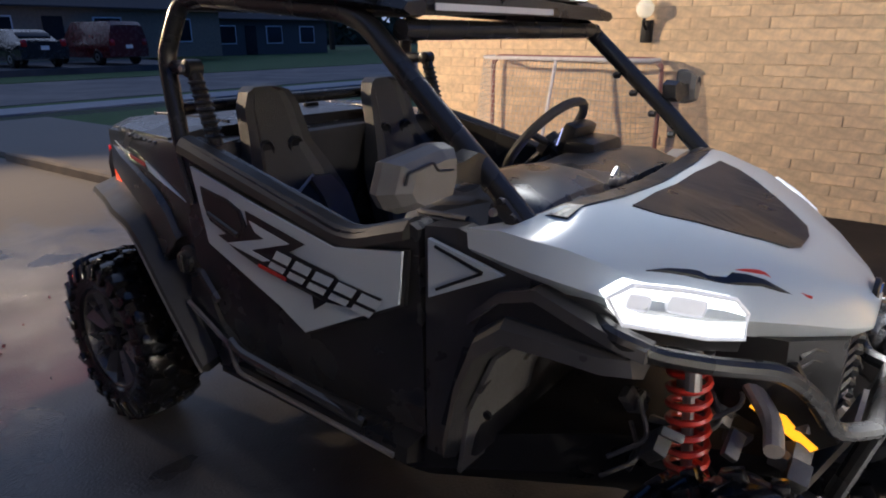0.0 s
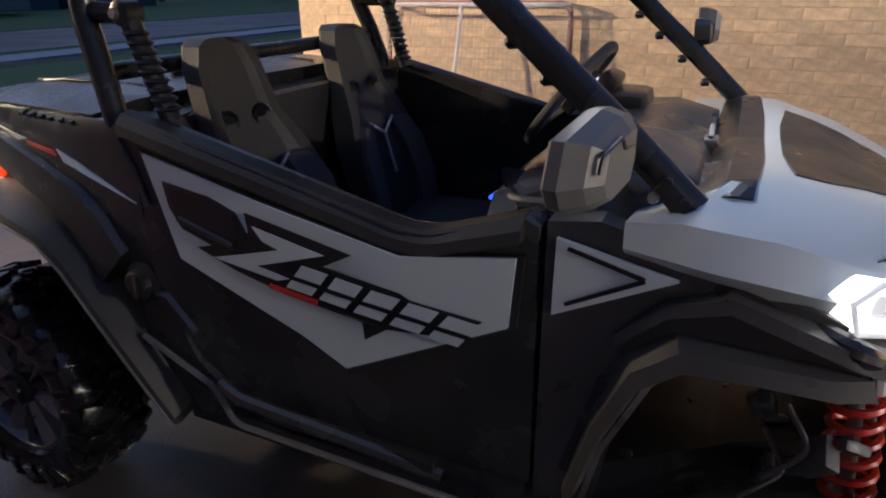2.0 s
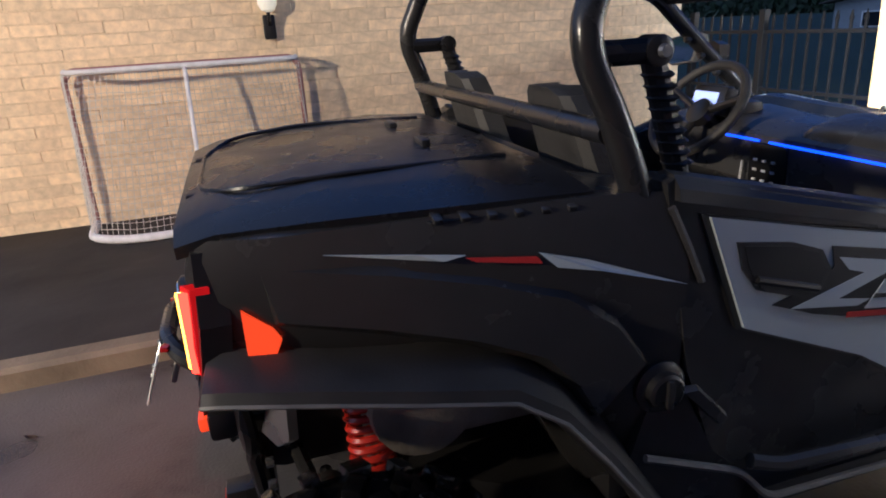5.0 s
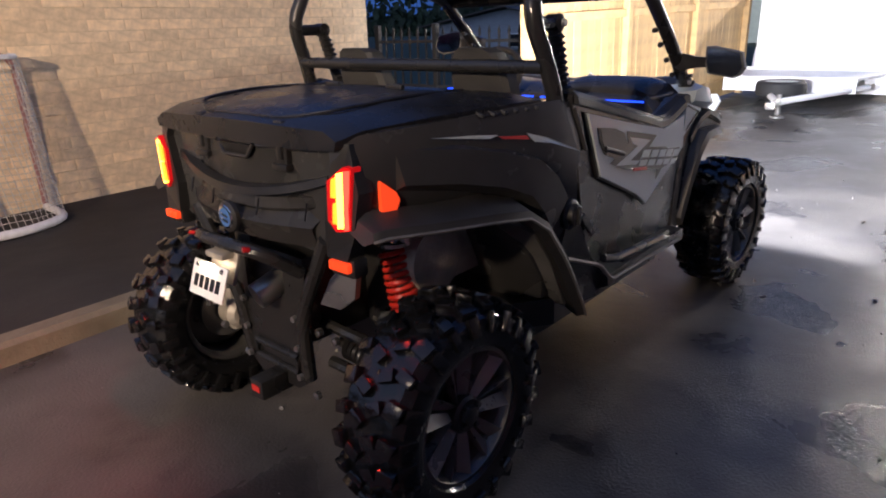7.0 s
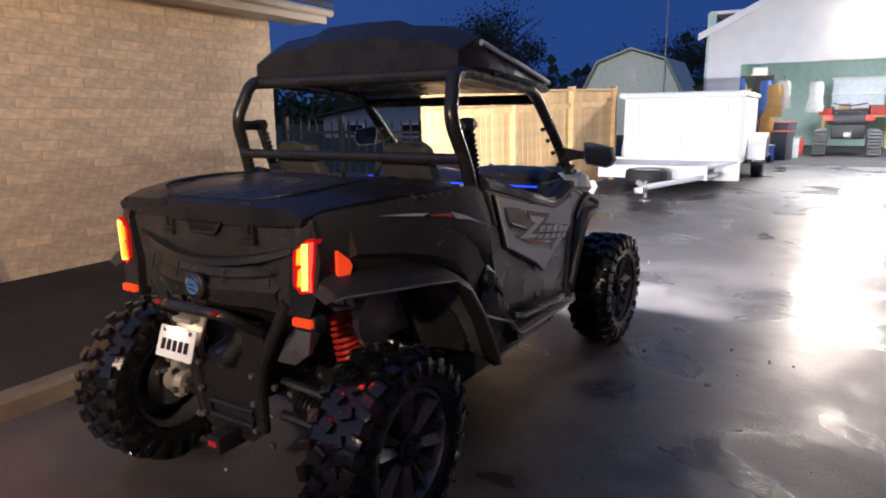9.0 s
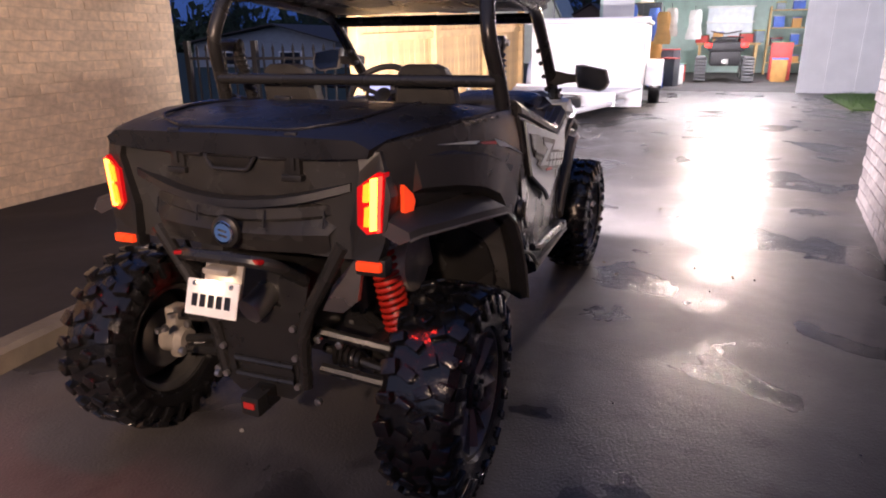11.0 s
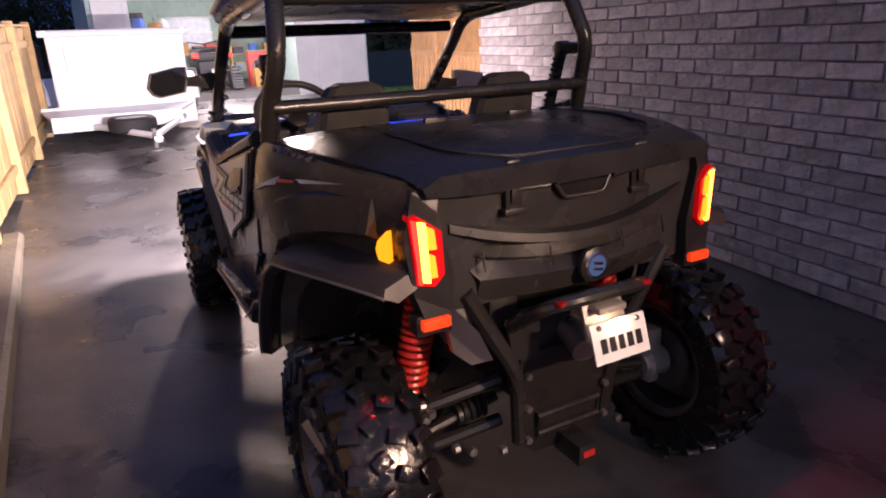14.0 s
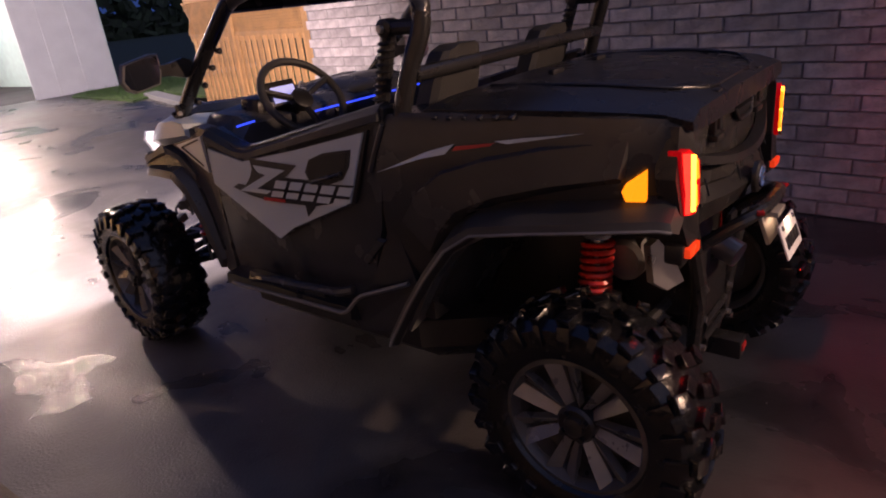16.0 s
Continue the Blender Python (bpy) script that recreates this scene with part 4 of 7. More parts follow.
# raised haunch over each rear wheel
for s in (-1, 1):
    bm = B()
    secs = []
    for yu, zu, yl, zl in ((-0.08, 1.075, -0.06, 0.985), (0.12, 1.055, 0.10, 0.965), (0.27, 1.025, 0.25, 0.93), (0.40, 0.985, 0.36, 0.885), (0.49, 0.92, 0.42, 0.82), (0.545, 0.84, 0.455, 0.755)):
        xu, xl = (float(np.interp(q, (-0.175, -0.06, 0.16, 0.36, 0.53), (0.468, 0.510, 0.585, 0.620, 0.638))) for q in (yu, yl))
        secs.append([(s * (xu - 0.02), yu + 0.012, zu + 0.018), (s * (xu + 0.014), yu, zu), (s * (xl + 0.020), yl, zl), (s * (xl - 0.02), yl - 0.012, zl - 0.022)])
    loft(bm, secs)
    part("haunch_panel", bm, M_BODY, V, "raised charcoal haunch over the rear wheel")
# domed box cover with raised rim
bm = B()
half_loft(bm, [
    (-0.205, [(0, 1.075), (0.30, 1.075), (0.436, 1.085), (0.444, 1.108), (0.40, 1.130), (0, 1.134)]),
    (-0.14, [(0, 1.10), (0.40, 1.10), (0.462, 1.105), (0.468, 1.128), (0.40, 1.152), (0, 1.158)]),
    (0.05, [(0, 1.12), (0.40, 1.12), (0.530, 1.125), (0.534, 1.145), (0.44, 1.172), (0, 1.178)]),
    (0.30, [(0, 1.12), (0.40, 1.12), (0.580, 1.130), (0.582, 1.152), (0.47, 1.176), (0, 1.182)]),
    (0.47, [(0, 1.11), (0.40, 1.11), (0.592, 1.130), (0.592, 1.150), (0.47, 1.165), (0, 1.170)]),
])
cover = part("box_cover", bm, M_COVER, V, "satin black hard cover over the cargo box")
bm = B()
rim = [(-0.33, 0.42, 1.172), (-0.36, 0.10, 1.180), (-0.33, -0.10, 1.166), (-0.20, -0.17, 1.146), (0.20, -0.17, 1.146), (0.33, -0.10, 1.166), (0.36, 0.10, 1.180), (0.33, 0.42, 1.172)]
tube(bm, rim, 0.005, 8, 0.06)
part("cover_seam", bm, M_COVER, cover)
for sx in (-1, 1):
    bm = B()
    box(bm, (sx * 0.15, 0.3, 1.184), (0.07, 0.02, 0.02), 0.006)
    part("cover_clip", bm, M_BLACK, cover)

# tailgate: stepped, bowed panel
def bow(x, y0, k=0.09):
    return y0 - k * max(0.0, 1 - (x / 0.36) ** 2)


xs = [-0.37 + 0.74 * i / 14 for i in range(15)]
bm = B()
rows = [(1.105, -0.120, 0.045), (1.085, -0.140, 0.050), (1.00, -0.148, 0.055), (0.965, -0.142, 0.055), (0.955, -0.158, 0.055), (0.925, -0.165, 0.058), (0.915, -0.155, 0.058),
        (0.86, -0.190, 0.055), (0.80, -0.170, 0.045), (0.785, -0.14, 0.04)]
grid = [[bm.verts.new((x * (1.0 if z > 0.95 else 0.94 if z > 0.88 else 0.80), bow(x, y, k), z - (0.03 * (1 - (x / 0.37) ** 2) if 0.9 < z < 1.03 else 0))) for x in xs] for z, y, k in rows]
for a, b in zip(grid, grid[1:]):
    for i in range(14):
        bm.faces.new((a[i], a[i + 1], b[i + 1], b[i]))
bmesh.ops.solidify(bm, geom=bm.faces[:], thickness=-0.02)
tail = part("tailgate", bm, M_GATE, V, "charcoal stepped tailgate")
bm = B()
secs = []
for x in xs:
    yb, zb = bow(x, -0.160, 0.058), 1.000 - 0.058 * (1 - (x / 0.37) ** 2)
    secs.append([(x, yb + 0.01, zb + 0.016), (x, yb - 0.020, zb + 0.011), (x, yb - 0.024, zb - 0.010), (x, yb + 0.01, zb - 0.016)])
loft(bm, secs)
part("tailgate_trim", bm, M_BLACK, tail)
bm = B()
plate(bm, [(-0.075, -0.211, 1.068), (0.075, -0.211, 1.068), (0.055, -0.199, 1.036), (-0.055, -0.199, 1.036)], (0, 0.02, 0))
recess = part("handle_recess", bm, M_BLACK, tail)
bm = B()
tube(bm, [(-0.085, -0.202, 1.072), (-0.060, -0.208, 1.034), (0.060, -0.208, 1.034), (0.085, -0.202, 1.072)], 0.006, 8, 0.012)
part("recess_lip", bm, M_BLACK, recess)
for sx in (-1, 1):
    bm = B()
    tube(bm, [(sx * 0.33, -0.10, 1.135), (sx * 0.33, -0.150, 1.10), (sx * 0.315, -0.160, 1.078), (sx * 0.25, -0.180, 1.070), (sx * 0.10, -0.200, 1.070)], 0.006, 8, 0.02)
    part("gate_seam", bm, M_BLACK, tail)
    for za, zb, xx in ((0.925, 0.88, 0.115), (0.93, 0.885, 0.29)):
        bm = B()
        tube(bm, [(sx * xx, bow(xx, -0.172, 0.058), za), (sx * xx, bow(xx, -0.185, 0.058), zb)], 0.003, 6)
        part("panel_joint", bm, M_DECAL, tail)
for sx in (-1, 1):
    bm = B()
    box(bm, (sx * 0.198, -0.180, 1.074), (0.050, 0.026, 0.116), 0.007)
    box(bm, (sx * 0.20, -0.190, 1.060), (0.022, 0.022, 0.045), 0.006)
    box(bm, (sx * 0.198, -0.190, 1.018), (0.066, 0.026, 0.018), 0.005)
    box(bm, (sx * 0.20, -0.165, 1.132), (0.040, 0.06, 0.022), 0.006)
    part("latch", bm, M_BLACK, tail)
    # corner posts beside the tail lights
    bm = B()
    plate(bm, [(sx * 0.40, -0.19, 1.10), (sx * 0.462, -0.18, 1.10), (sx * 0.49, -0.185, 0.98), (sx * 0.475, -0.20, 0.86), (sx * 0.458, -0.21, 0.805), (sx * 0.38, -0.21, 0.805), (sx * 0.375, -0.205, 0.90), (sx * 0.41, -0.20, 1.05)], (0, 0.05, 0))
    part("corner_post", bm, M_BLACK, V, smooth=False)
    # tail light: dark red housing, hot outer strip, orange inner field, side lens
    bm = B()
    plate(bm, [(sx * 0.408, -0.214, 1.010), (sx * 0.462, -0.205, 1.050), (sx * 0.478, -0.19, 1.046), (sx * 0.470, -0.2, 0.888), (sx * 0.43, -0.214, 0.882), (sx * 0.405, -0.217, 0.908)], (0, 0.03, 0))
    tl = part("tail_light", bm, M_REDLIT, V, "lit tail light with red glass")
    bm = B()
    plate(bm, [(sx * 0.448, -0.217, 1.034), (sx * 0.465, -0.212, 1.038), (sx * 0.457, -0.214, 0.896), (sx * 0.442, -0.219, 0.894)], (0, 0.012, 0))
    part("light_strip", bm, M_HOT, tl, "glowing yellow strip", smooth=False)
    for za, zb in ((1.026, 0.972), (0.964, 0.905)):
        bm = B()
        plate(bm, [(sx * 0.428, -0.2165, za - 0.008), (sx * 0.445, -0.2165, za), (sx * 0.440, -0.219, zb), (sx * 0.424, -0.219, zb)], (0, 0.008, 0))
        part("inner_lens", bm, M_ORANGE_L, tl, smooth=False)
    bm = B()
    plate(bm, [(sx * 0.467, -0.211, 1.040), (sx * 0.474, -0.196, 1.040), (sx * 0.466, -0.20, 0.890), (sx * 0.459, -0.213, 0.890)], (0, 0.008, 0))
    part("light_edge", bm, M_RED_L, tl, smooth=False)
    # side lens: glow and colour per side imitate its returned light
    bm = B()
    plate(bm, [(sx * 0.489, -0.118, 1.003), (sx * 0.495, -0.072, 0.968), (sx * 0.496, -0.060, 0.945), (sx * 0.494, -0.072, 0.918), (sx * 0.488, -0.118, 0.915)], (sx * 0.012, 0, 0))
    part("side_lens", bm, M_REDOR if sx > 0 else M_AMBER_DIM, tl, "side lens glowing red-orange for returned light" if sx > 0 else "side lens glowing amber for returned light", smooth=False)
    # the reflector's emission stands for light it returns
    bm = B()
    box(bm, (sx * 0.430, -0.205, 0.790), (0.075, 0.03, 0.027), 0.006)
    part("reflector", bm, M_REDOR, V, "small orange reflector made to glow for returned light")
    bm = B()
    box(bm, (sx * 0.43, -0.18, 0.785), (0.095, 0.05, 0.055), 0.012)
    part("reflector_mount", bm, M_BLACK, V)
    # light that the lit lens throws backwards
    lamp("tail_lamp", "SPOT", look((sx * 0.45, -0.235, 0.965), (sx * 0.75, -1.2, 0.75)), GLOW, (1.0, 0.03, 0.015), 0.03, cone=170, blend=0.5)
# round badge
bm = B()
lathe(bm, [(0, 0.048), (0.012, 0.046), (0.018, 0.036)], (0.0, -0.247, 0.862), "y", 28, -1)
bd = part("badge", bm, M_BLACK, V, "round badge with a blue centre and chrome ring")
bm = B()
lathe(bm, [(0.016, 0.036), (0.021, 0.033), (0.022, 0.028), (0.018, 0.027)], (0.0, -0.247, 0.862), "y", 28, -1)
part("badge_ring", bm, M_CHROME, bd)
bm = B()
lathe(bm, [(0.014, 0.028), (0.020, 0.027)], (0.0, -0.247, 0.862), "y", 24, -1)
part("badge_disc", bm, M_LOGO, bd)
bm = B()
for zz in (0.007, -0.008):
    box(bm, (0.002, -0.270, 0.862 + zz), (0.030, 0.004, 0.008), 0.002, rot=(0, 12, 0))
part("badge_mark", bm, M_CHROME, bd)

# rear bumper bar, plate and hitch
bm = B()
tube(bm, [(-0.19, -0.16, 0.70), (-0.16, -0.27, 0.785), (-0.09, -0.30, 0.80), (0.09, -0.30, 0.80), (0.16, -0.27, 0.785), (0.19, -0.16, 0.70)], 0.019, 10, 0.04)
part("rear_bumper", bm, M_TUBE, V)
for s in (-1, 1):
    bm = B()
    box(bm, (s * 0.135, -0.297, 0.80), (0.03, 0.02, 0.012), 0.003, rot=(0, 0, -s * 20))
    part("bumper_reflector", bm, M_REDGLASS, V)
    bm = B()
    tube(bm, [(s * 0.33, -0.17, 0.83), (s * 0.17, -0.16, 0.56), (s * 0.15, -0.14, 0.33)], 0.022, 10, 0.06)
    part("rear_frame_tube", bm, M_TUBE, V)
    bm = B()
    plate(bm, [(s * 0.10, -0.165, 0.70), (s * 0.20, -0.16, 0.70), (s * 0.18, -0.16, 0.60), (s * 0.10, -0.165, 0.58)], (0, 0.012, 0))
    part("mesh_plate", bm, M_BLACK, V, smooth=False)
    for zz in (0.34, 0.44, 0.54):
        bm = B()
        lathe(bm, [(0, 0.011), (0.014, 0.010)], (s * 0.136, -0.160, zz), "y", 8, -1)
        part("frame_bolt", bm, M_STEEL, V)
    bm = B()
    plate(bm, [(s * 0.225, -0.13, 0.60), (s * 0.255, -0.11, 0.68), (s * 0.315, -0.085, 0.755), (s * 0.335, -0.07, 0.74), (s * 0.315, -0.075, 0.62), (s * 0.275, -0.10, 0.585)], (0, 0.02, 0))
    part("heat_shield", bm, M_STEEL, V, "bare metal heat shield")
bm = B()
plate(bm, [(-0.15, -0.15, 0.60), (0.15, -0.15, 0.60), (0.15, -0.15, 0.32), (0.10, -0.15, 0.28), (-0.10, -0.15, 0.28), (-0.15, -0.15, 0.32)], (0, 0.03, 0))
part("rear_skid", bm, M_BLACK, V, smooth=False)
bm = B()
tube(bm, [(-0.10, -0.155, 0.345), (-0.10, -0.155, 0.40), (0.12, -0.155, 0.40), (0.12, -0.155, 0.345)], 0.012, 8, close=True)
box(bm, (0.01, -0.19, 0.29), (0.065, 0.12, 0.065), 0.006)
part("hitch_receiver", bm, M_TUBE, V)
bm = B()
box(bm, (0.01, -0.252, 0.295), (0.04, 0.004, 0.02))
part("hitch_sticker", bm, M_REDDEC, V)
pl = new("license_plate")
pl.parent = V
pl.matrix_local = pose(0.008, -0.351, 0.694, -20, 0, 0)
tagged(pl, "white licence plate under a small lamp")
bm = B()
box(bm, (0, 0, 0), (0.176, 0.006, 0.102), 0.004)
part("plate_sheet", bm, M_PLATE, pl)
for k in range(5):
    bm = B()
    box(bm, (-0.056 + k * 0.028, -0.0045, -0.008), (0.018, 0.003, 0.036), 0.001)
    part("plate_bar", bm, M_DECAL, pl, smooth=False)
for sx in (-1, 1):
    bm = B()
    lathe(bm, [(0, 0.008), (0.004, 0.006)], (sx * 0.062, -0.003, 0.038), "y", 10, -1)
    part("plate_screw", bm, M_STEEL, pl)
bm = B()
box(bm, (0.006, -0.30, 0.762), (0.09, 0.05, 0.018), 0.006)
box(bm, (0.006, -0.29, 0.73), (0.13, 0.012, 0.11), 0.003, rot=(-20, 0, 0))
part("plate_bracket", bm, M_CAST, V)
lamp("plate_lamp", "SPOT", look((0.006, -0.345, 0.752), (0.006, -0.33, 0.66)), PLATE, (1.0, 0.80, 0.52), 0.012, cone=160, blend=0.6)

# side panels, doors, fenders
PAN = [(0.665, 1.090), (0.97, 1.022), (1.275, 0.962), (1.493, 0.992), (1.485, 0.862), (1.145, 0.692), (1.05, 0.748), (0.745, 0.872)]
DOOR = [(0.585, 1.155), (0.60, 1.162), (0.93, 1.085), (1.265, 1.005), (1.33, 1.005), (1.50, 1.058), (1.525, 1.045), (1.525, 0.50), (1.50, 0.475), (0.90, 0.475), (0.745, 0.545), (0.64, 0.80)]


def side_x(y, z):
    """How far out the door skin lies."""
    t = 0.625 + 0.022 * math.exp(-((z - 0.86) / 0.2) ** 2)
    return t - 0.018 * max(0, (y - 1.2) / 0.4) - 0.02 * max(0, (0.62 - z) / 0.2)


def skin(bm, outline, s, out=0.0, thick=0.02):
    a = [(s * (side_x(y, z) + out), y, z) for y, z in outline]
    plate(bm, a, (-s * thick, 0, 0))


def grow(outline, k):
    cy, cz = sum(p[0] for p in outline) / len(outline), sum(p[1] for p in outline) / len(outline)
    return [(cy + (y - cy) * k, cz + (z - cz) * k) for y, z in outline]


def rim_band(bm, s):
    """Chamfered band along the top of a door."""
    path = rounded([(0.0, y, z) for y, z in DOOR[1:6]], 0.05)
    loft(bm, [[(s * 0.580, q.y, q.z - 0.040), (s * 0.578, q.y, q.z + 0.002), (s * 0.594, q.y, q.z + 0.010), (s * 0.622, q.y, q.z + 0.006), (s * 0.641, q.y, q.z - 0.014), (s * 0.645, q.y, q.z - 0.036)] for q in path])


WIN = [(0.725, 1.035), (0.84, 1.018), (0.905, 0.995), (0.928, 0.955), (0.905, 0.918), (0.872, 0.912), (0.768, 0.945), (0.738, 0.985)]
for s in (-1, 1):
    bm = B()
    skin(bm, DOOR, s, 0.0, 0.07)
    bmesh.ops.triangulate(bm, faces=[f for f in bm.faces if len(f.verts) > 4])
    door = part("door", bm, M_BODY, V, "charcoal half door with a silver-white inset panel")
    # rounded top edge of the door
    bm = B()
    rim_band(bm, s)
    part("door_rim", bm, M_SATIN, door)
    bm = B()
    skin(bm, grow(PAN, 1.035), s, 0.006, 0.01)
    part("panel_seat", bm, M_BLACK, door, smooth=False)
    bm = B()
    skin(bm, PAN, s, 0.013, 0.012)
    bmesh.ops.bevel(bm, geom=[e for e in bm.edges if len(e.link_faces) == 2 and e.calc_face_angle() > 0.6], offset=0.004, segments=2, affect="EDGES")
    part("door_panel", bm, M_SILVER, door, "silver-white inset panel")
    bm = B()
    skin(bm, grow(WIN, 1.06), s, 0.0165, 0.006)
    part("handle_surround", bm, M_BLACK, door, smooth=False)
    bm = B()
    skin(bm, grow(WIN, 0.92), s, 0.0180, 0.006)
    part("handle_opening", bm, M_DECAL, door, smooth=False)
    bm = B()
    tube(bm, [(s * (side_x(y, z) + 0.018), y, z) for y, z in ((0.76, 0.965), (0.83, 0.945), (0.9, 0.925))], 0.008, 8, 0.03)
    part("door_handle", bm, M_BLACK, door)
    # dark angular bolt graphic with pale blocks, drawn as plain shapes; front end mirrors on the other side
    def deco(name, polys, m, out):
        for poly in polys:
            bm = B()
            skin(bm, poly, s, out, 0.002)
            part(name, bm, m, door, smooth=False)

    fl_y = (lambda y: y) if s > 0 else (lambda y: 2.155 - y)
    def F(polys):
        return [[(fl_y(y), z + 0.17 * (y - 1.06)) for y, z in poly] for poly in polys] if s < 0 else polys
    deco("bolt_graphic", F([[(0.932, 1.000), (1.18, 0.952), (1.115, 0.918), (1.28, 0.893), (1.30, 0.882), (1.44, 0.866), (1.37, 0.820), (1.25, 0.812), (1.20, 0.778), (1.198, 0.818), (1.02, 0.842), (0.90, 0.872), (0.80, 0.908), (0.84, 0.918), (0.885, 0.909), (0.92, 0.935), (0.94, 0.962)]]), M_DECAL, 0.0155)
    deco("pale_slash", F([[(0.95, 0.976), (1.12, 0.942), (0.955, 0.893), (1.035, 0.879), (1.005, 0.870), (0.845, 0.893), (1.015, 0.936), (0.975, 0.948)]]), M_SILVER, 0.0170)
    blocks, inner = [], []
    for k in range(5):
        y0, z1 = 1.068 + k * 0.077, 0.913 - k * 0.0115
        blocks.append([(y0, z1), (y0 + 0.060, z1 - 0.008), (y0 + 0.018, z1 - 0.061), (y0 - 0.042, z1 - 0.053)])
        inner.append([(y0 - 0.020, z1 - 0.025), (y0 + 0.044, z1 - 0.0335), (y0 + 0.038, z1 - 0.0415), (y0 - 0.026, z1 - 0.033)])
    deco("pale_block", F(blocks), M_SILVER, 0.0170)
    deco("block_slot", F(inner), M_DECAL, 0.0185)
    deco("red_bar", F([[(0.985, 0.860), (1.10, 0.845), (1.098, 0.834), (0.983, 0.849)]]), M_REDDEC, 0.0172)
    # rocker sill with a step ledge
    bm = B()
    loft(bm, [[(s * 0.60, y, 0.50), (s * 0.665, y, 0.495), (s * 0.67, y, 0.455), (s * 0.60, y, 0.42)] for y in (0.82, 1.0, 1.3, 1.52)])
    box(bm, (s * 0.66, 1.14, 0.525), (0.03, 0.42, 0.03), 0.01)
    part("rocker_sill", bm, M_BLACK, V)
    bm = B()
    tube(bm, [(s * 0.655, 0.80, 0.565), (s * 0.668, 0.86, 0.548), (s * 0.668, 1.28, 0.520), (s * 0.655, 1.36, 0.50)], 0.016, 8, 0.03)
    part("step_bar", bm, M_BODY, V)
    # thin grey tube painting the sill's highlight lines
    bm = B()
    tube(bm, [(s * 0.645, 0.56, 0.63), (s * 0.655, 0.78, 0.545), (s * 0.672, 0.84, 0.475), (s * 0.672, 1.48, 0.462)], 0.008, 6, 0.03)
    part("sill_highlight", bm, M_SHIELD, V)
    bm = B()
    loft(bm, [[(s * 0.640, 0.625, 0.765), (s * 0.640, 0.72, 0.665), (s * 0.640, 0.74, 0.685), (s * 0.640, 0.665, 0.765)], [(s * 0.652, 0.632, 0.758), (s * 0.652, 0.72, 0.670), (s * 0.652, 0.734, 0.683), (s * 0.652, 0.662, 0.758)]])
    part("panel_ridge", bm, M_BODY, V)
    if s > 0:
        bm = B()
        lathe(bm, [(-0.02, 0.052), (0.008, 0.052), (0.014, 0.046), (0.016, 0.038), (0.030, 0.036), (0.034, 0.030)], (0.632, 0.588, 0.775), "x", 28)
        cap = part("fuel_cap", bm, M_BLACK, V, "round ribbed black fuel cap")
        bm = B()
        box(bm, (0.668, 0.588, 0.775), (0.012, 0.014, 0.058), 0.004)
        part("cap_grip", bm, M_BODY, cap)
    # slatted recess in the top rail beside the cover
    bm = B()
    plate(bm, [(s * 0.548, 0.17, 1.134), (s * 0.574, 0.19, 1.126), (s * 0.606, 0.44, 1.134), (s * 0.580, 0.45, 1.143)], (0, 0, 0.003))
    rr = part("rail_recess", bm, M_DECAL, V, smooth=False)
    for k in range(6):
        bm = B()
        box(bm, (s * (0.566 + 0.006 * k), 0.20 + 0.044 * k, 1.136), (0.036, 0.016, 0.010), 0.003, rot=(0, s * 18, 0))
        part("slat", bm, M_BODY, rr)
    bm = B()
    plate(bm, [(s * 0.635, 0.60, 0.84), (s * 0.64, 0.72, 0.60), (s * 0.64, 0.86, 0.47), (s * 0.62, 0.84, 0.40), (s * 0.62, 0.66, 0.42), (s * 0.625, 0.54, 0.62)], (-s * 0.06, 0, 0))
    part("lower_quarter_panel", bm, M_BODY, V, smooth=False)
    # rear arch flare
    arch = [(-0.195, 0.882, 0.540), (-0.17, 0.890, 0.560), (0.0, 0.875, 0.60), (0.15, 0.868, 0.650), (0.29, 0.850, 0.672), (0.375, 0.795, 0.682), (0.46, 0.69, 0.685), (0.54, 0.58, 0.682), (0.62, 0.46, 0.675), (0.645, 0.42, 0.67)]
    bm = B()
    loft(bm, [[(s * (x - 0.11), y + 0.015, z + 0.050), (s * (x + 0.005), y, z + 0.012), (s * (x + 0.012), y - 0.006, z - 0.008), (s * (x - 0.02), y - 0.012, z - 0.022), (s * (x - 0.12), y, z + 0.02)] for y, z, x in arch])
    fl_r = part("rear_flare", bm, M_SATIN, V, "black arch flare over the rear wheel")
    # paler grey tube paints the rim light along the flare lip
    bm = B()
    tube(bm, [(s * (x + 0.010), y - 0.004, z - 0.010) for y, z, x in arch], 0.005, 6)
    part("flare_rim_light", bm, M_SHIELD, fl_r, "pale lip line standing in for rim light")
    bm = B()
    loft(bm, [[(s * 0.40, y, z), (s * (x - 0.03), y, z - 0.02), (s * (x - 0.03), y + 0.01, z - 0.01), (s * 0.40, y + 0.01, z + 0.01)] for y, z, x in ((0.27, 0.84, 0.65), (0.38, 0.78, 0.66), (0.48, 0.66, 0.66), (0.60, 0.46, 0.65))])
    part("wheel_liner", bm, M_LINER, V)
    # paler tube for the light caught where the rear panel meets the door
    bm = B()
    tube(bm, [(s * (side_x(y, z) + 0.004), y, z) for y, z in ((0.592, 1.115), (0.628, 1.04), (0.655, 0.975))], 0.007, 6)
    part("panel_edge_glint", bm, M_FLARE, V)
    # swept flash on the rear side panel
    bm = B()
    plate(bm, [(s * 0.645, 0.625, 0.976), (s * 0.638, 0.46, 1.026), (s * 0.624, 0.385, 1.040), (s * 0.616, 0.355, 1.068), (s * 0.628, 0.44, 1.046)], (s * 0.003, 0, 0))
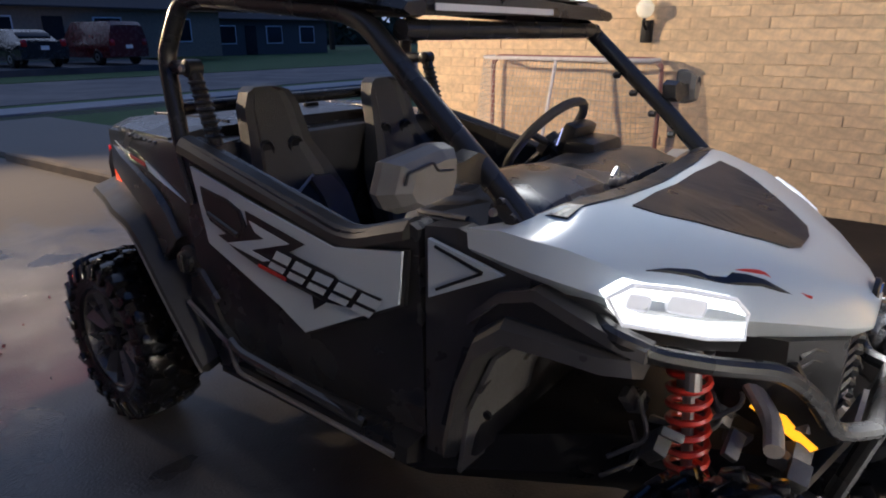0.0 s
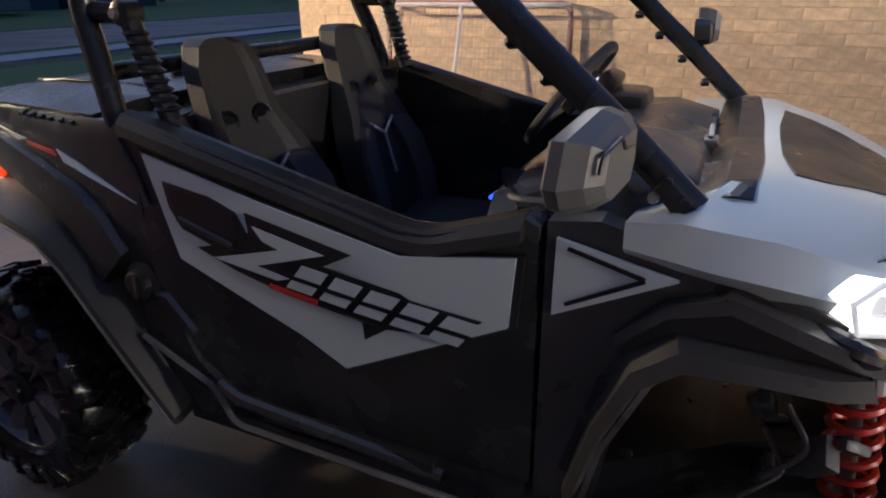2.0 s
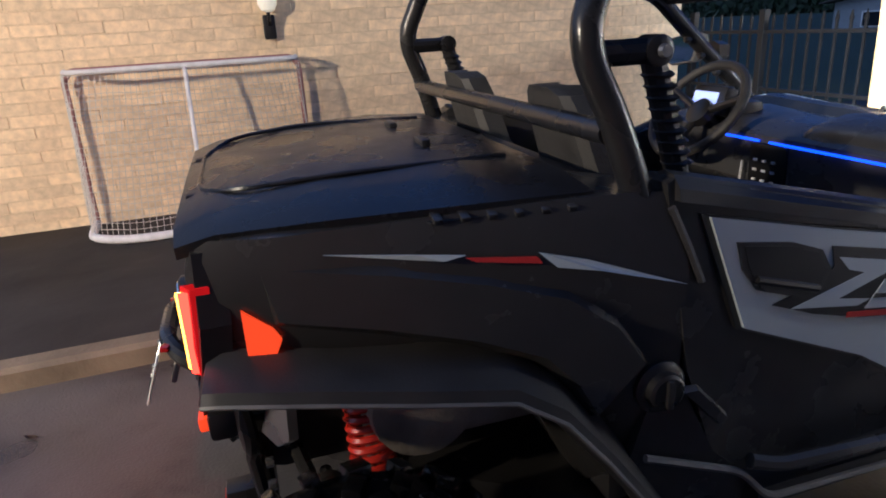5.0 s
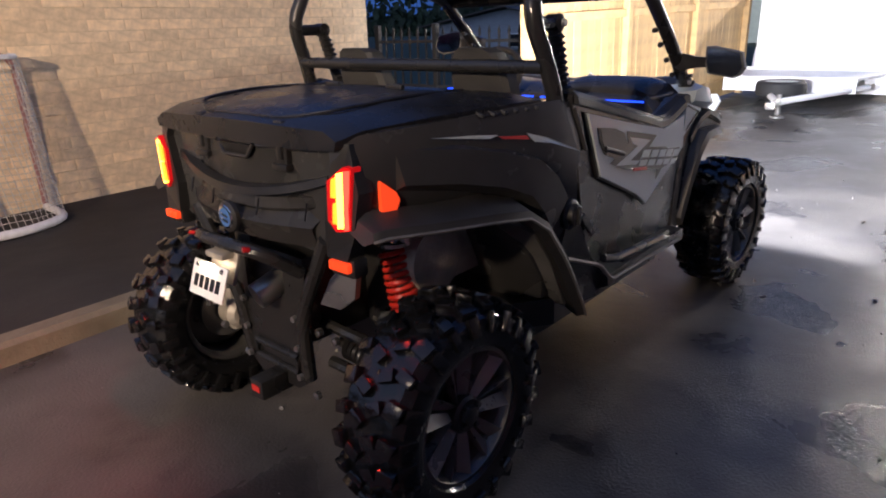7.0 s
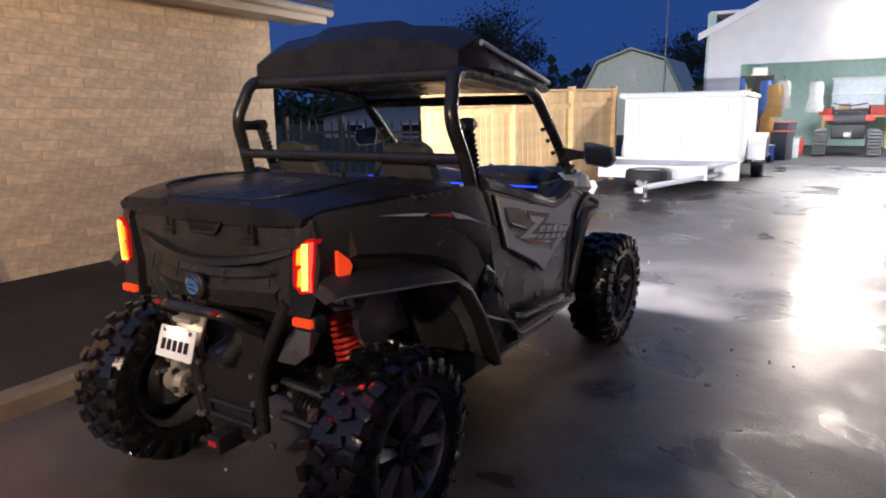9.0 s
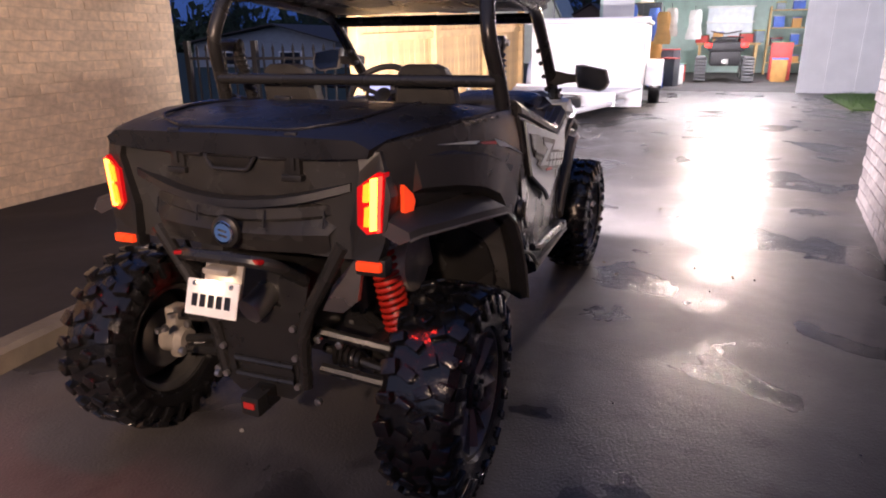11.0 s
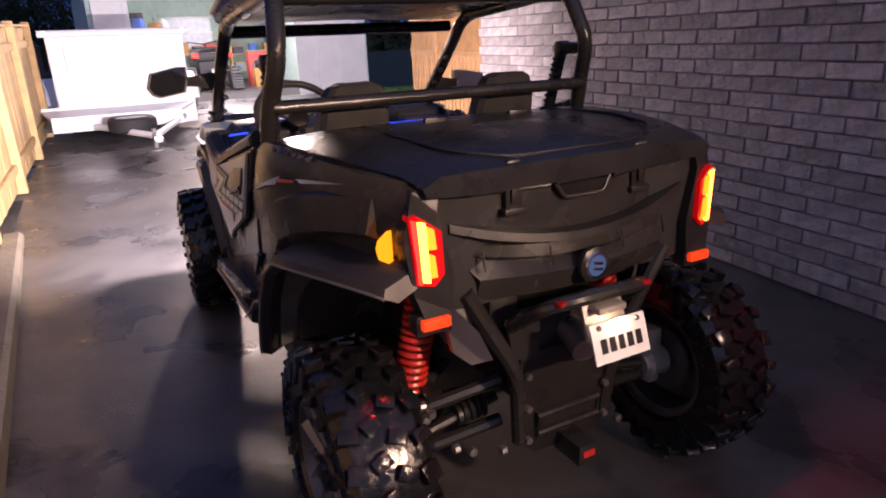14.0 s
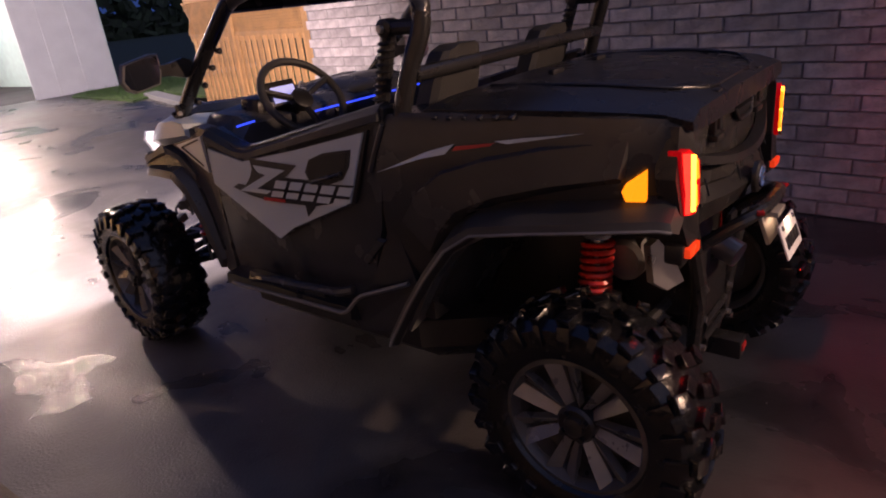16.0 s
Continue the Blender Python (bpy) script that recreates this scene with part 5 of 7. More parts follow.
    plate(bm, [(s * 0.602, 0.235, 1.078), (s * 0.588, 0.16, 1.086), (s * 0.545, 0.02, 1.094), (s * 0.598, 0.20, 1.072)], (s * 0.004, 0, 0))
    part("side_flash", bm, M_SILVER, V, smooth=False)
    bm = B()
    plate(bm, [(s * 0.617, 0.352, 1.062), (s * 0.604, 0.235, 1.074), (s * 0.607, 0.25, 1.066), (s * 0.620, 0.36, 1.050)], (s * 0.004, 0, 0))
    part("side_flash_red", bm, M_REDDEC, V, smooth=False)
    # front quarter: charcoal panel with the silver triangle
    bm = B()
    plate(bm, [(s * 0.585, 1.535, 1.055), (s * 0.575, 1.62, 1.062), (s * 0.560, 1.90, 0.985), (s * 0.56, 1.99, 0.945), (s * 0.545, 1.98, 0.87), (s * 0.575, 1.80, 0.84), (s * 0.585, 1.72, 0.80), (s * 0.585, 1.66, 0.66), (s * 0.585, 1.60, 0.47), (s * 0.585, 1.535, 0.47)], (-s * 0.06, 0, 0))
    part("front_quarter_panel", bm, M_FLARE, V, smooth=False).location.x = s * 0.022
    bm = B()
    plate(bm, [(s * 0.594, 1.555, 1.032), (s * 0.588, 1.75, 0.986), (s * 0.592, 1.553, 0.890)], (-s * 0.012, 0, 0))
    tri = part("triangle_panel", bm, M_SILVER, V, "silver-white triangular panel with thin black lines", smooth=False)
    tri.location.x = s * 0.027
    for a, b in (((1.575, 1.018), (1.70, 0.982)), ((1.70, 0.982), (1.575, 0.915))):
        bm = B()
        d = Vector((0, b[0] - a[0], b[1] - a[1])).normalized()
        n = Vector((0, -d.z, d.y)) * 0.0035
        plate(bm, [Vector((s * 0.5965, a[0], a[1])) + n, Vector((s * 0.5935, b[0], b[1])) + n, Vector((s * 0.5935, b[0], b[1])) - n, Vector((s * 0.5965, a[0], a[1])) - n], (-s * 0.004, 0, 0))
        part("panel_line", bm, M_DECAL, tri, smooth=False)
    # front fender flare with its lip, and the flap behind the wheel
    farch = [(1.60, 0.50, 0.62), (1.645, 0.68, 0.635), (1.70, 0.81, 0.645), (1.77, 0.865, 0.645), (1.88, 0.865, 0.635), (1.98, 0.862, 0.630), (2.035, 0.862, 0.605)]
    bm = B()
    loft(bm, [[(s * (x - 0.10), y - 0.03, z + 0.055), (s * (x + 0.004), y - 0.004, z + 0.018), (s * (x + 0.012), y + 0.006, z - 0.012), (s * (x - 0.03), y + 0.012, z - 0.03), (s * (x - 0.10), y + 0.01, z)] for y, z, x in farch])
    fl_f = part("front_flare", bm, M_FLARE, V, "black arch flare over the front wheel")
    bm = B()
    plate(bm, [(s * 0.608, y, z) for y, z in ((1.60, 0.56), (1.66, 0.72), (1.72, 0.84), (1.79, 0.885), (1.90, 0.885), (2.00, 0.872), (2.03, 0.878), (2.025, 0.905), (1.97, 0.930), (1.83, 0.975), (1.72, 0.93), (1.64, 0.78), (1.58, 0.56))], (-s * 0.09, 0, 0))
    part("flare_recess", bm, M_BODY, fl_f, smooth=False)
    bm = B()
    loft(bm, [[(s * (x - 0.05), y, z + 0.016), (s * (x + 0.002), y, z + 0.014), (s * (x + 0.006), y, z - 0.010), (s * (x - 0.05), y, z - 0.020)] for y, z, x in ((1.66, 0.86, 0.612), (1.74, 0.935, 0.618), (1.83, 0.965, 0.625), (1.92, 0.938, 0.628), (2.00, 0.910, 0.620), (2.055, 0.888, 0.598))])
    part("flare_ridge", bm, M_FLARE, fl_f, smooth=False)
    bm = B()
    loft(bm, [[(s * 0.30, y, z), (s * (x - 0.02), y, z), (s * (x - 0.02), y - 0.012, z), (s * 0.30, y - 0.012, z)] for y, z, x in ((1.62, 0.42, 0.60), (1.66, 0.62, 0.62), (1.73, 0.78, 0.62), (1.82, 0.87, 0.6))])
    part("front_liner", bm, M_LINER, V, "grey plastic wheel arch liner")
    for y, z in ((1.765, 0.93), (1.945, 0.93), (1.70, 0.62)):
        bm = B()
        lathe(bm, [(0, 0.012), (0.006, 0.011), (0.008, 0.004)], (s * 0.583, y, z), "x", 12, s)
        part("panel_screw", bm, M_DECAL, V)

# hood, scoop and nose
HOOD = [
    (1.66, [(0, 0.94), (0.54, 0.97), (0.615, 1.03), (0.62, 1.075), (0.52, 1.06), (0.25, 1.02), (0, 1.01)]),
    (1.74, [(0, 0.93), (0.55, 0.96), (0.62, 1.02), (0.615, 1.082), (0.51, 1.085), (0.27, 1.06), (0, 1.05)]),
    (1.80, [(0, 0.92), (0.55, 0.95), (0.62, 1.012), (0.61, 1.075), (0.47, 1.115), (0.26, 1.10), (0, 1.09)]),
    (1.88, [(0, 0.90), (0.55, 0.93), (0.62, 1.005), (0.595, 1.065), (0.44, 1.112), (0.25, 1.098), (0, 1.087)]),
    (2.02, [(0, 0.86), (0.50, 0.90), (0.58, 0.975), (0.545, 1.02), (0.39, 1.075), (0.22, 1.065), (0, 1.055)]),
    (2.14, [(0, 0.83), (0.36, 0.87), (0.44, 0.935), (0.41, 0.975), (0.30, 1.028), (0.17, 1.022), (0, 1.015)]),
    (2.25, [(0, 0.81), (0.22, 0.84), (0.29, 0.90), (0.27, 0.93), (0.20, 0.975), (0.11, 0.975), (0, 0.968)]),
    (2.33, [(0, 0.81), (0.10, 0.82), (0.15, 0.86), (0.14, 0.89), (0.11, 0.925), (0.06, 0.935), (0, 0.935)]),
    (2.37, [(0, 0.83), (0.05, 0.835), (0.075, 0.85), (0.075, 0.865), (0.06, 0.885), (0.03, 0.895), (0, 0.895)]),
]


def hood_z(x, y):
    """Height of the hood's upper skin."""
    tops = [np.interp(abs(x), [q[0] for q in reversed(pr[3:])], [q[1] for q in reversed(pr[3:])]) for _, pr in HOOD]
    return float(np.interp(y, [st[0] for st in HOOD], tops))


def on_hood(bm, outline, up, cuts=2, thick=0.008):
    """A thin inset that follows the hood's skin."""
    pts = []
    for (x0, y0), (x1, y1) in zip(outline, outline[1:] + outline[:1]):
        pts += [(x0 + (x1 - x0) * k / cuts, y0 + (y1 - y0) * k / cuts) for k in range(cuts)]
    f = bm.faces.new([bm.verts.new((x, y, 0)) for x, y in pts])
    bmesh.ops.triangulate(bm, faces=[f])
    bmesh.ops.subdivide_edges(bm, edges=bm.edges[:], cuts=1)
    for v in bm.verts:
        v.co.z = hood_z(v.co.x, v.co.y) + up
    ext = bmesh.ops.extrude_face_region(bm, geom=bm.faces[:])
    bmesh.ops.translate(bm, verts=[v for v in ext["geom"] if isinstance(v, bmesh.types.BMVert)], vec=(0, 0, -thick))


bm = B()
half_loft(bm, HOOD)
hood = part("hood", bm, M_SILVER, V, "silver-white sculpted hood")
bm = B()
on_hood(bm, [(-0.33, 1.90), (-0.15, 1.885), (0.15, 1.885), (0.33, 1.90), (0.31, 1.96), (0.20, 2.09), (0.105, 2.185), (0.05, 2.20), (-0.05, 2.20), (-0.105, 2.185), (-0.20, 2.09), (-0.31, 1.96)], 0.004, 3)
part("hood_scoop", bm, M_BLACK, hood, "matt black hood inset", smooth=False)
bm = B()
on_hood(bm, [(-0.53, 1.750), (-0.25, 1.742), (0.25, 1.742), (0.53, 1.750), (0.51, 1.835), (0.25, 1.85), (-0.25, 1.85), (-0.50, 1.835)], 0.005, 4)
part("cowl_strip", bm, M_BLACK, hood, smooth=False)
for s in (-1, 1):
    bm = B()
    on_hood(bm, [(s * 0.525, 2.013), (s * 0.365, 2.127), (s * 0.262, 2.237), (s * 0.40, 2.125)], 0.003, 2, 0.006)
    part("hood_slash", bm, M_DECAL, hood, smooth=False)
    for k in range(2):
        bm = B()
        on_hood(bm, [(s * (0.353 - 0.025 * k), 2.132 + 0.02 * k), (s * (0.29 - 0.02 * k), 2.180 + 0.02 * k), (s * (0.235 - 0.012 * k), 2.262 - 0.02 * k), (s * (0.275 - 0.02 * k), 2.198 + 0.012 * k)], 0.0035, 2, 0.006)
        part("hood_slash_red", bm, M_REDDEC, hood, smooth=False)
    # head light: bright glass set into the fender, with two dimmer projectors and a bezel
    rim_pts = [(0.614, 1.976, 0.998), (0.585, 2.010, 1.022), (0.50, 2.085, 1.002), (0.419, 2.153, 0.975), (0.391, 2.173, 0.940), (0.381, 2.172, 0.882), (0.441, 2.117, 0.890), (0.581, 1.996, 0.938)]
    bm = B()
    plate(bm, [(s * x, y, z) for x, y, z in rim_pts], (-s * 0.05, -0.06, 0))
    hl = part("head_light", bm, M_HEADL, V, "lit white head light", smooth=False)
    for cx, cy, cz, w_, h_ in ((0.573, 2.020, 0.985, 0.05, 0.034), (0.50, 2.088, 0.970, 0.085, 0.036)):
        bm = B()
        box(bm, (s * cx, cy, cz), (w_, 0.012, h_), 0.012, rot=(0, -s * 14, -s * 41))
        part("projector_lens", bm, M_HEADC, hl)
    bm = B()
    tube(bm, [(s * (x + 0.004), y + 0.004, z) for x, y, z in rim_pts], 0.005, 6, close=True)
    part("bezel", bm, M_HEADC, hl)
    bm = B()
    plate(bm, [(s * 0.585, 1.990, 0.930), (s * 0.44, 2.112, 0.882), (s * 0.378, 2.170, 0.872), (s * 0.375, 2.165, 0.846), (s * 0.44, 2.105, 0.856), (s * 0.575, 1.985, 0.905)], (-s * 0.04, -0.04, 0))
    part("light_tray", bm, M_BLACK, hl, "black tray under the head light", smooth=False)
    bm = B()
    tube(bm, [(s * 0.56, 1.93, 0.93), (s * 0.619, 2.001, 0.925), (s * 0.564, 2.051, 0.880), (s * 0.468, 2.138, 0.845), (s * 0.346, 2.248, 0.815), (s * 0.285, 2.303, 0.752), (s * 0.231, 2.352, 0.650), (s * 0.17, 2.42, 0.66)], 0.020, 10, 0.05)
    part("front_guard_tube", bm, M_TUBE, V)
    # no lamp here: the amber emission stands for reflected light
    bm = B()
    plate(bm, [(s * 0.234, 2.182, 0.660), (s * 0.210, 2.281, 0.657), (s * 0.196, 2.338, 0.604), (s * 0.202, 2.312, 0.577)], (s * 0.012, 0.0, 0))
    part("front_reflector", bm, M_AMBER, V, "amber front reflector made to glow for returned light", smooth=False)
    bm = B()
    plate(bm, [(s * 0.27, 2.15, 0.82), (s * 0.25, 2.26, 0.79), (s * 0.215, 2.36, 0.62), (s * 0.205, 2.30, 0.56), (s * 0.235, 2.12, 0.64)], (-s * 0.02, 0, 0))
    side_p = part("nose_side_panel", bm, M_BLACK, V, smooth=False)
    bm = B()
    tube(bm, [(s * 0.258, 2.245, 0.775), (s * 0.236, 2.30, 0.73), (s * 0.220, 2.345, 0.65)], 0.0035, 6)
    part("red_pinstripe", bm, M_REDDEC, side_p)
# grille with folded mesh
bm = B()
half_loft(bm, [(2.10, [(0, 0.62), (0.20, 0.62), (0.27, 0.72), (0.36, 0.875), (0, 0.87)]), (2.24, [(0, 0.60), (0.17, 0.60), (0.23, 0.70), (0.27, 0.85), (0, 0.86)]), (2.335, [(0, 0.60), (0.12, 0.60), (0.14, 0.70), (0.12, 0.825), (0, 0.84)])])
part("grille", bm, M_BLACK, V)
for s in (-1, 1):
    for k in range(7):
        z = 0.625 + k * 0.030
        bm = B()
        xo = 0.155 + 0.012 * k
        zig = [(s * (0.02 + (xo - 0.02) * q / 6), 2.352 - 0.095 * (q / 6) ** 1.3, z + (0.011 if q % 2 else -0.004)) for q in range(7)]
        tube(bm, zig, 0.009, 6)
        part("grille_rib", bm, M_BLACK, V, smooth=False)
bm = B()
tube(bm, [(-0.18, 2.42, 0.66), (0.18, 2.42, 0.66)], 0.021, 10)
tube(bm, [(-0.16, 2.42, 0.655), (-0.15, 2.37, 0.45)], 0.021, 10)
tube(bm, [(0.16, 2.42, 0.655), (0.15, 2.37, 0.45)], 0.021, 10)
part("front_bumper", bm, M_TUBE, V)
bm = B()
plate(bm, [(-0.13, 2.375, 0.60), (0.13, 2.375, 0.60), (0.10, 2.30, 0.40), (-0.10, 2.30, 0.40)], (0, 0.012, 0))
part("front_skid", bm, M_CAST, V, "bare metal front skid plate", smooth=False)
bm = B()
lathe(bm, [(0, 0.034), (0.010, 0.033), (0.014, 0.026)], (0, 2.352, 0.905), "y", 24)
fb = part("front_badge", bm, M_BLACK, V, "round dark front badge")
bm = B()
lathe(bm, [(0.012, 0.026), (0.017, 0.023), (0.016, 0.020)], (0, 2.352, 0.905), "y", 24)
part("badge_ring", bm, M_CHROME, fb)

# cab: tub, dash, console, seats, steering
bm = B()
half_loft(bm, [(0.60, [(0, 0.46), (0.57, 0.46), (0.57, 0.50), (0, 0.50)]), (1.60, [(0, 0.44), (0.57, 0.44), (0.57, 0.48), (0, 0.48)])])
box(bm, (0, 0.56, 0.80), (1.14, 0.06, 0.66), 0.02)
box(bm, (0, 1.62, 0.72), (1.10, 0.05, 0.54), 0.02)
part("cab_tub", bm, M_SATIN, V)
bm = B()
half_loft(bm, [(1.40, [(0, 0.92), (0.50, 0.92), (0.55, 0.96), (0.55, 1.0), (0.50, 1.055), (0.25, 1.06), (0, 1.06)]),
               (1.46, [(0, 0.82), (0.50, 0.84), (0.56, 0.92), (0.56, 1.02), (0.50, 1.085), (0.25, 1.10), (0, 1.085)]),
               (1.62, [(0, 0.80), (0.50, 0.84), (0.56, 0.94), (0.56, 1.03), (0.50, 1.095), (0.25, 1.115), (0, 1.09)]),
               (1.74, [(0, 0.9), (0.46, 0.92), (0.50, 0.96), (0.50, 1.03), (0.44, 1.075), (0.2, 1.08), (0, 1.075)])])
dash = part("dashboard", bm, M_DASH, V, "black moulded dashboard with blue light strips")
bm = B()
secs = []
for y, zt, x0, x1 in ((1.415, 1.062, 0.08, 0.49), (1.425, 1.085, 0.07, 0.50), (1.46, 1.112, 0.055, 0.515), (1.56, 1.134, 0.05, 0.515), (1.66, 1.128, 0.06, 0.50), (1.74, 1.100, 0.08, 0.46), (1.76, 1.070, 0.10, 0.43)):
    xc, xr = (x0 + x1) / 2, (x1 - x0) / 2
    secs.append([(xc + xr * math.copysign(abs(math.cos(a)) ** 0.45, math.cos(a)), y, 1.03 + (zt - 1.03) * abs(math.sin(a)) ** 0.5) for a in [math.pi * k / 14 for k in range(15)]])
loft(bm, secs)
part("glove_lid", bm, M_DASH, dash, "smooth raised black lid on the passenger side")
# grey tube stands in for the bright highlight on the lid's lip
bm = B()
tube(bm, [(0.10, 1.412, 1.050), (0.30, 1.408, 1.056), (0.47, 1.412, 1.052), (0.53, 1.45, 1.058), (0.535, 1.60, 1.065)], 0.008, 8, 0.05)
part("lid_lip_highlight", bm, M_SHIELD, dash)
bm = B()
plate(bm, [(0.46, 1.735, 1.068), (0.30, 1.725, 1.085), (0.22, 1.775, 1.082), (0.43, 1.782, 1.078)], (0, 0, 0.006))
part("dash_panel", bm, M_DASH, dash, "glossy dark inset behind the cowl", smooth=False)
bm = B()
plate(bm, [(0.46, 1.40, 1.075), (0.54, 1.46, 1.03), (0.545, 1.66, 1.035), (0.50, 1.64, 1.085)], (0, 0, 0.02))
part("dash_wing", bm, M_BLACK, dash, smooth=False)
for x0, x1, z0, z1 in ((0.0, 0.50, 1.045, 1.045), (-0.18, -0.04, 1.045, 1.045), (-0.56, -0.48, 1.062, 1.066)):
    bm = B()
    tube(bm, [(x0, 1.394, z0), (x1, 1.394, z1)], 0.0038, 6)
    part("blue_light_strip", bm, M_BLUE, dash, "glowing blue light strip")
bm = B()
box(bm, (-0.0, 1.40, 0.97), (0.14, 0.02, 0.14), 0.01)
part("switch_panel", bm, M_DECAL, dash)
for i in range(3):
    for j in range(3):
        bm = B()
        box(bm, (-0.04 + 0.035 * i, 1.387, 0.93 + 0.03 * j), (0.014, 0.006, 0.008), 0.002)
        part("switch", bm, M_PIPING, dash, smooth=False)
bm = B()
box(bm, (-0.31, 1.44, 1.135), (0.16, 0.05, 0.10), 0.015, rot=(-18, 0, 0))
box(bm, (-0.31, 1.50, 1.09), (0.22, 0.12, 0.10), 0.03)
disp = part("display_pod", bm, M_BLACK, dash)
bm = B()
box(bm, (-0.31, 1.406, 1.138), (0.115, 0.004, 0.062), 0.002, rot=(-18, 0, 0))
part("display", bm, M_SCREEN, disp, "small lit display", smooth=False)
bm = B()
box(bm, (0.05, 1.745, 1.088), (0.06, 0.03, 0.02), 0.006)
tube(bm, [(0.04, 1.745, 1.09), (0.06, 1.745, 1.128), (0.09, 1.745, 1.105)], 0.006, 6, 0.01)
part("hood_clip", bm, M_STEEL, dash)
bm = B()
half_loft(bm, [(0.72, [(0, 0.48), (0.10, 0.48), (0.10, 0.62), (0, 0.62)]), (1.2, [(0, 0.48), (0.10, 0.48), (0.10, 0.66), (0, 0.66)]), (1.38, [(0, 0.48), (0.11, 0.48), (0.10, 0.86), (0, 0.88)]), (1.45, [(0, 0.48), (0.11, 0.48), (0.10, 0.92), (0, 0.94)])])
con = part("centre_console", bm, M_BLACK, V)
bm = B()
tube(bm, [(0.10, 1.22, 0.60), (0.10, 1.26, 0.86), (0.24, 1.26, 0.86), (0.24, 1.22, 0.60)], 0.013, 8, 0.03)
part("grab_bar", bm, mat("blue_black_tube", (0.015, 0.02, 0.06), 0.35), V, "dark blue passenger grab bar")
bm = B()
box(bm, (-0.085, 1.375, 0.885), (0.025, 0.008, 0.05), 0.006)
tube(bm, [(-0.085, 1.38, 0.98), (-0.085, 1.375, 0.905)], 0.004, 6)
part("key_tag", bm, M_PIPING, V, "pale key tag hanging from the dash")
sw = new("steering_wheel")
sw.parent = V
sw.matrix_local = pose(-0.268, 1.345, 1.120, 52, 0, 0)
tagged(sw, "black three-spoke steering wheel")
bm = B()
tube(bm, [(0.176 * math.cos(a), 0.168 * math.sin(a), 0) for a in [k * math.tau / 36 for k in range(36)]], 0.0155, 10, close=True)
part("rim", bm, M_SEAT, sw)
bm = B()
for a in (90 + 180, 20, 160):
    c, d = math.cos(radians(a)), math.sin(radians(a))
    tube(bm, [(0.02 * c, 0.02 * d, -0.02), (0.168 * c, 0.160 * d, 0)], 0.013, 8)
lathe(bm, [(-0.035, 0.03), (-0.03, 0.045), (0.0, 0.045), (0.006, 0.03)], (0, 0, -0.005), "z", 20)
tube(bm, [(0, 0, -0.03), (0, 0.0, -0.22)], 0.022, 10)
part("spokes", bm, M_BLACK, sw)


def seat(x):
    st = new("seat")
    st.parent = V
    st.matrix_local = pose(x, -0.08, -0.01)
    tagged(st, "grey and black bucket seat with silver piping")
    # backrest leaning back, tapering to a head section
    prof = [(0.62, 0.86, 0.20), (0.80, 0.82, 0.215), (0.95, 0.77, 0.205), (1.04, 0.735, 0.165), (1.12, 0.70, 0.128), (1.24, 0.665, 0.112), (1.29, 0.65, 0.085), (1.305, 0.64, 0.05)]
    bm = B()
    secs = []
    for z, y, w in prof:
        t = 0.062 if z < 1.1 else 0.045
        secs.append([(-w, y - t * 0.6, z), (-w * 0.85, y - t, z), (w * 0.85, y - t, z), (w, y - t * 0.6, z), (w, y + t * 0.55, z), (w * 0.72, y + t * 0.55, z), (w * 0.55, y + t * 0.2, z), (-w * 0.55, y + t * 0.2, z), (-w * 0.72, y + t * 0.55, z), (-w, y + t * 0.55, z)])
    loft(bm, secs)
    part("backrest", bm, M_SEAT, st)
    for sx in (-1, 1):
        bm = B()
        loft(bm, [[(sx * a, y, z), (sx * b, y, z), (sx * b, y + 0.05, z), (sx * a, y + 0.03, z)] for z, y, a, b in ((0.66, 0.85, 0.12, 0.20), (0.80, 0.83, 0.11, 0.205), (0.93, 0.785, 0.09, 0.19), (1.0, 0.755, 0.06, 0.14))])
        part("bolster", bm, M_SEAT2, st)
        bm = B()
        lathe(bm, [(0, 0.03), (0.012, 0.034), (0.02, 0.028), (0.012, 0.02)], (sx * 0.062, 0.705, 1.105), "y", 16)
        part("belt_hole", bm, M_DECAL, st)
        bm = B()
        tube(bm, [(0, 0.793, 0.962), (sx * 0.078, 0.778, 1.006)], 0.0055, 6)
        part("piping", bm, M_PIPING, st)
    bm = B()
    tube(bm, [(0, 0.793, 0.962), (0, 0.808, 0.91), (0, 0.832, 0.83)], 0.0055, 6)
    part("piping", bm, M_PIPING, st)
    bm = B()
    half_loft(bm, [(0.80, [(0, 0.60), (0.18, 0.60), (0.21, 0.65), (0.18, 0.70), (0, 0.685)]), (1.05, [(0, 0.58), (0.19, 0.58), (0.225, 0.645), (0.19, 0.705), (0, 0.685)]), (1.20, [(0, 0.58), (0.18, 0.59), (0.21, 0.65), (0.18, 0.70), (0, 0.69)]), (1.26, [(0, 0.6), (0.15, 0.6), (0.17, 0.65), (0.15, 0.68), (0, 0.68)])])
    part("cushion", bm, M_SEAT2, st)
    bm = B()
    box(bm, (0, 1.0, 0.54), (0.34, 0.4, 0.1), 0.02)
    part("seat_base", bm, M_BLACK, st)


for x in (0.282, -0.298):
    seat(x)

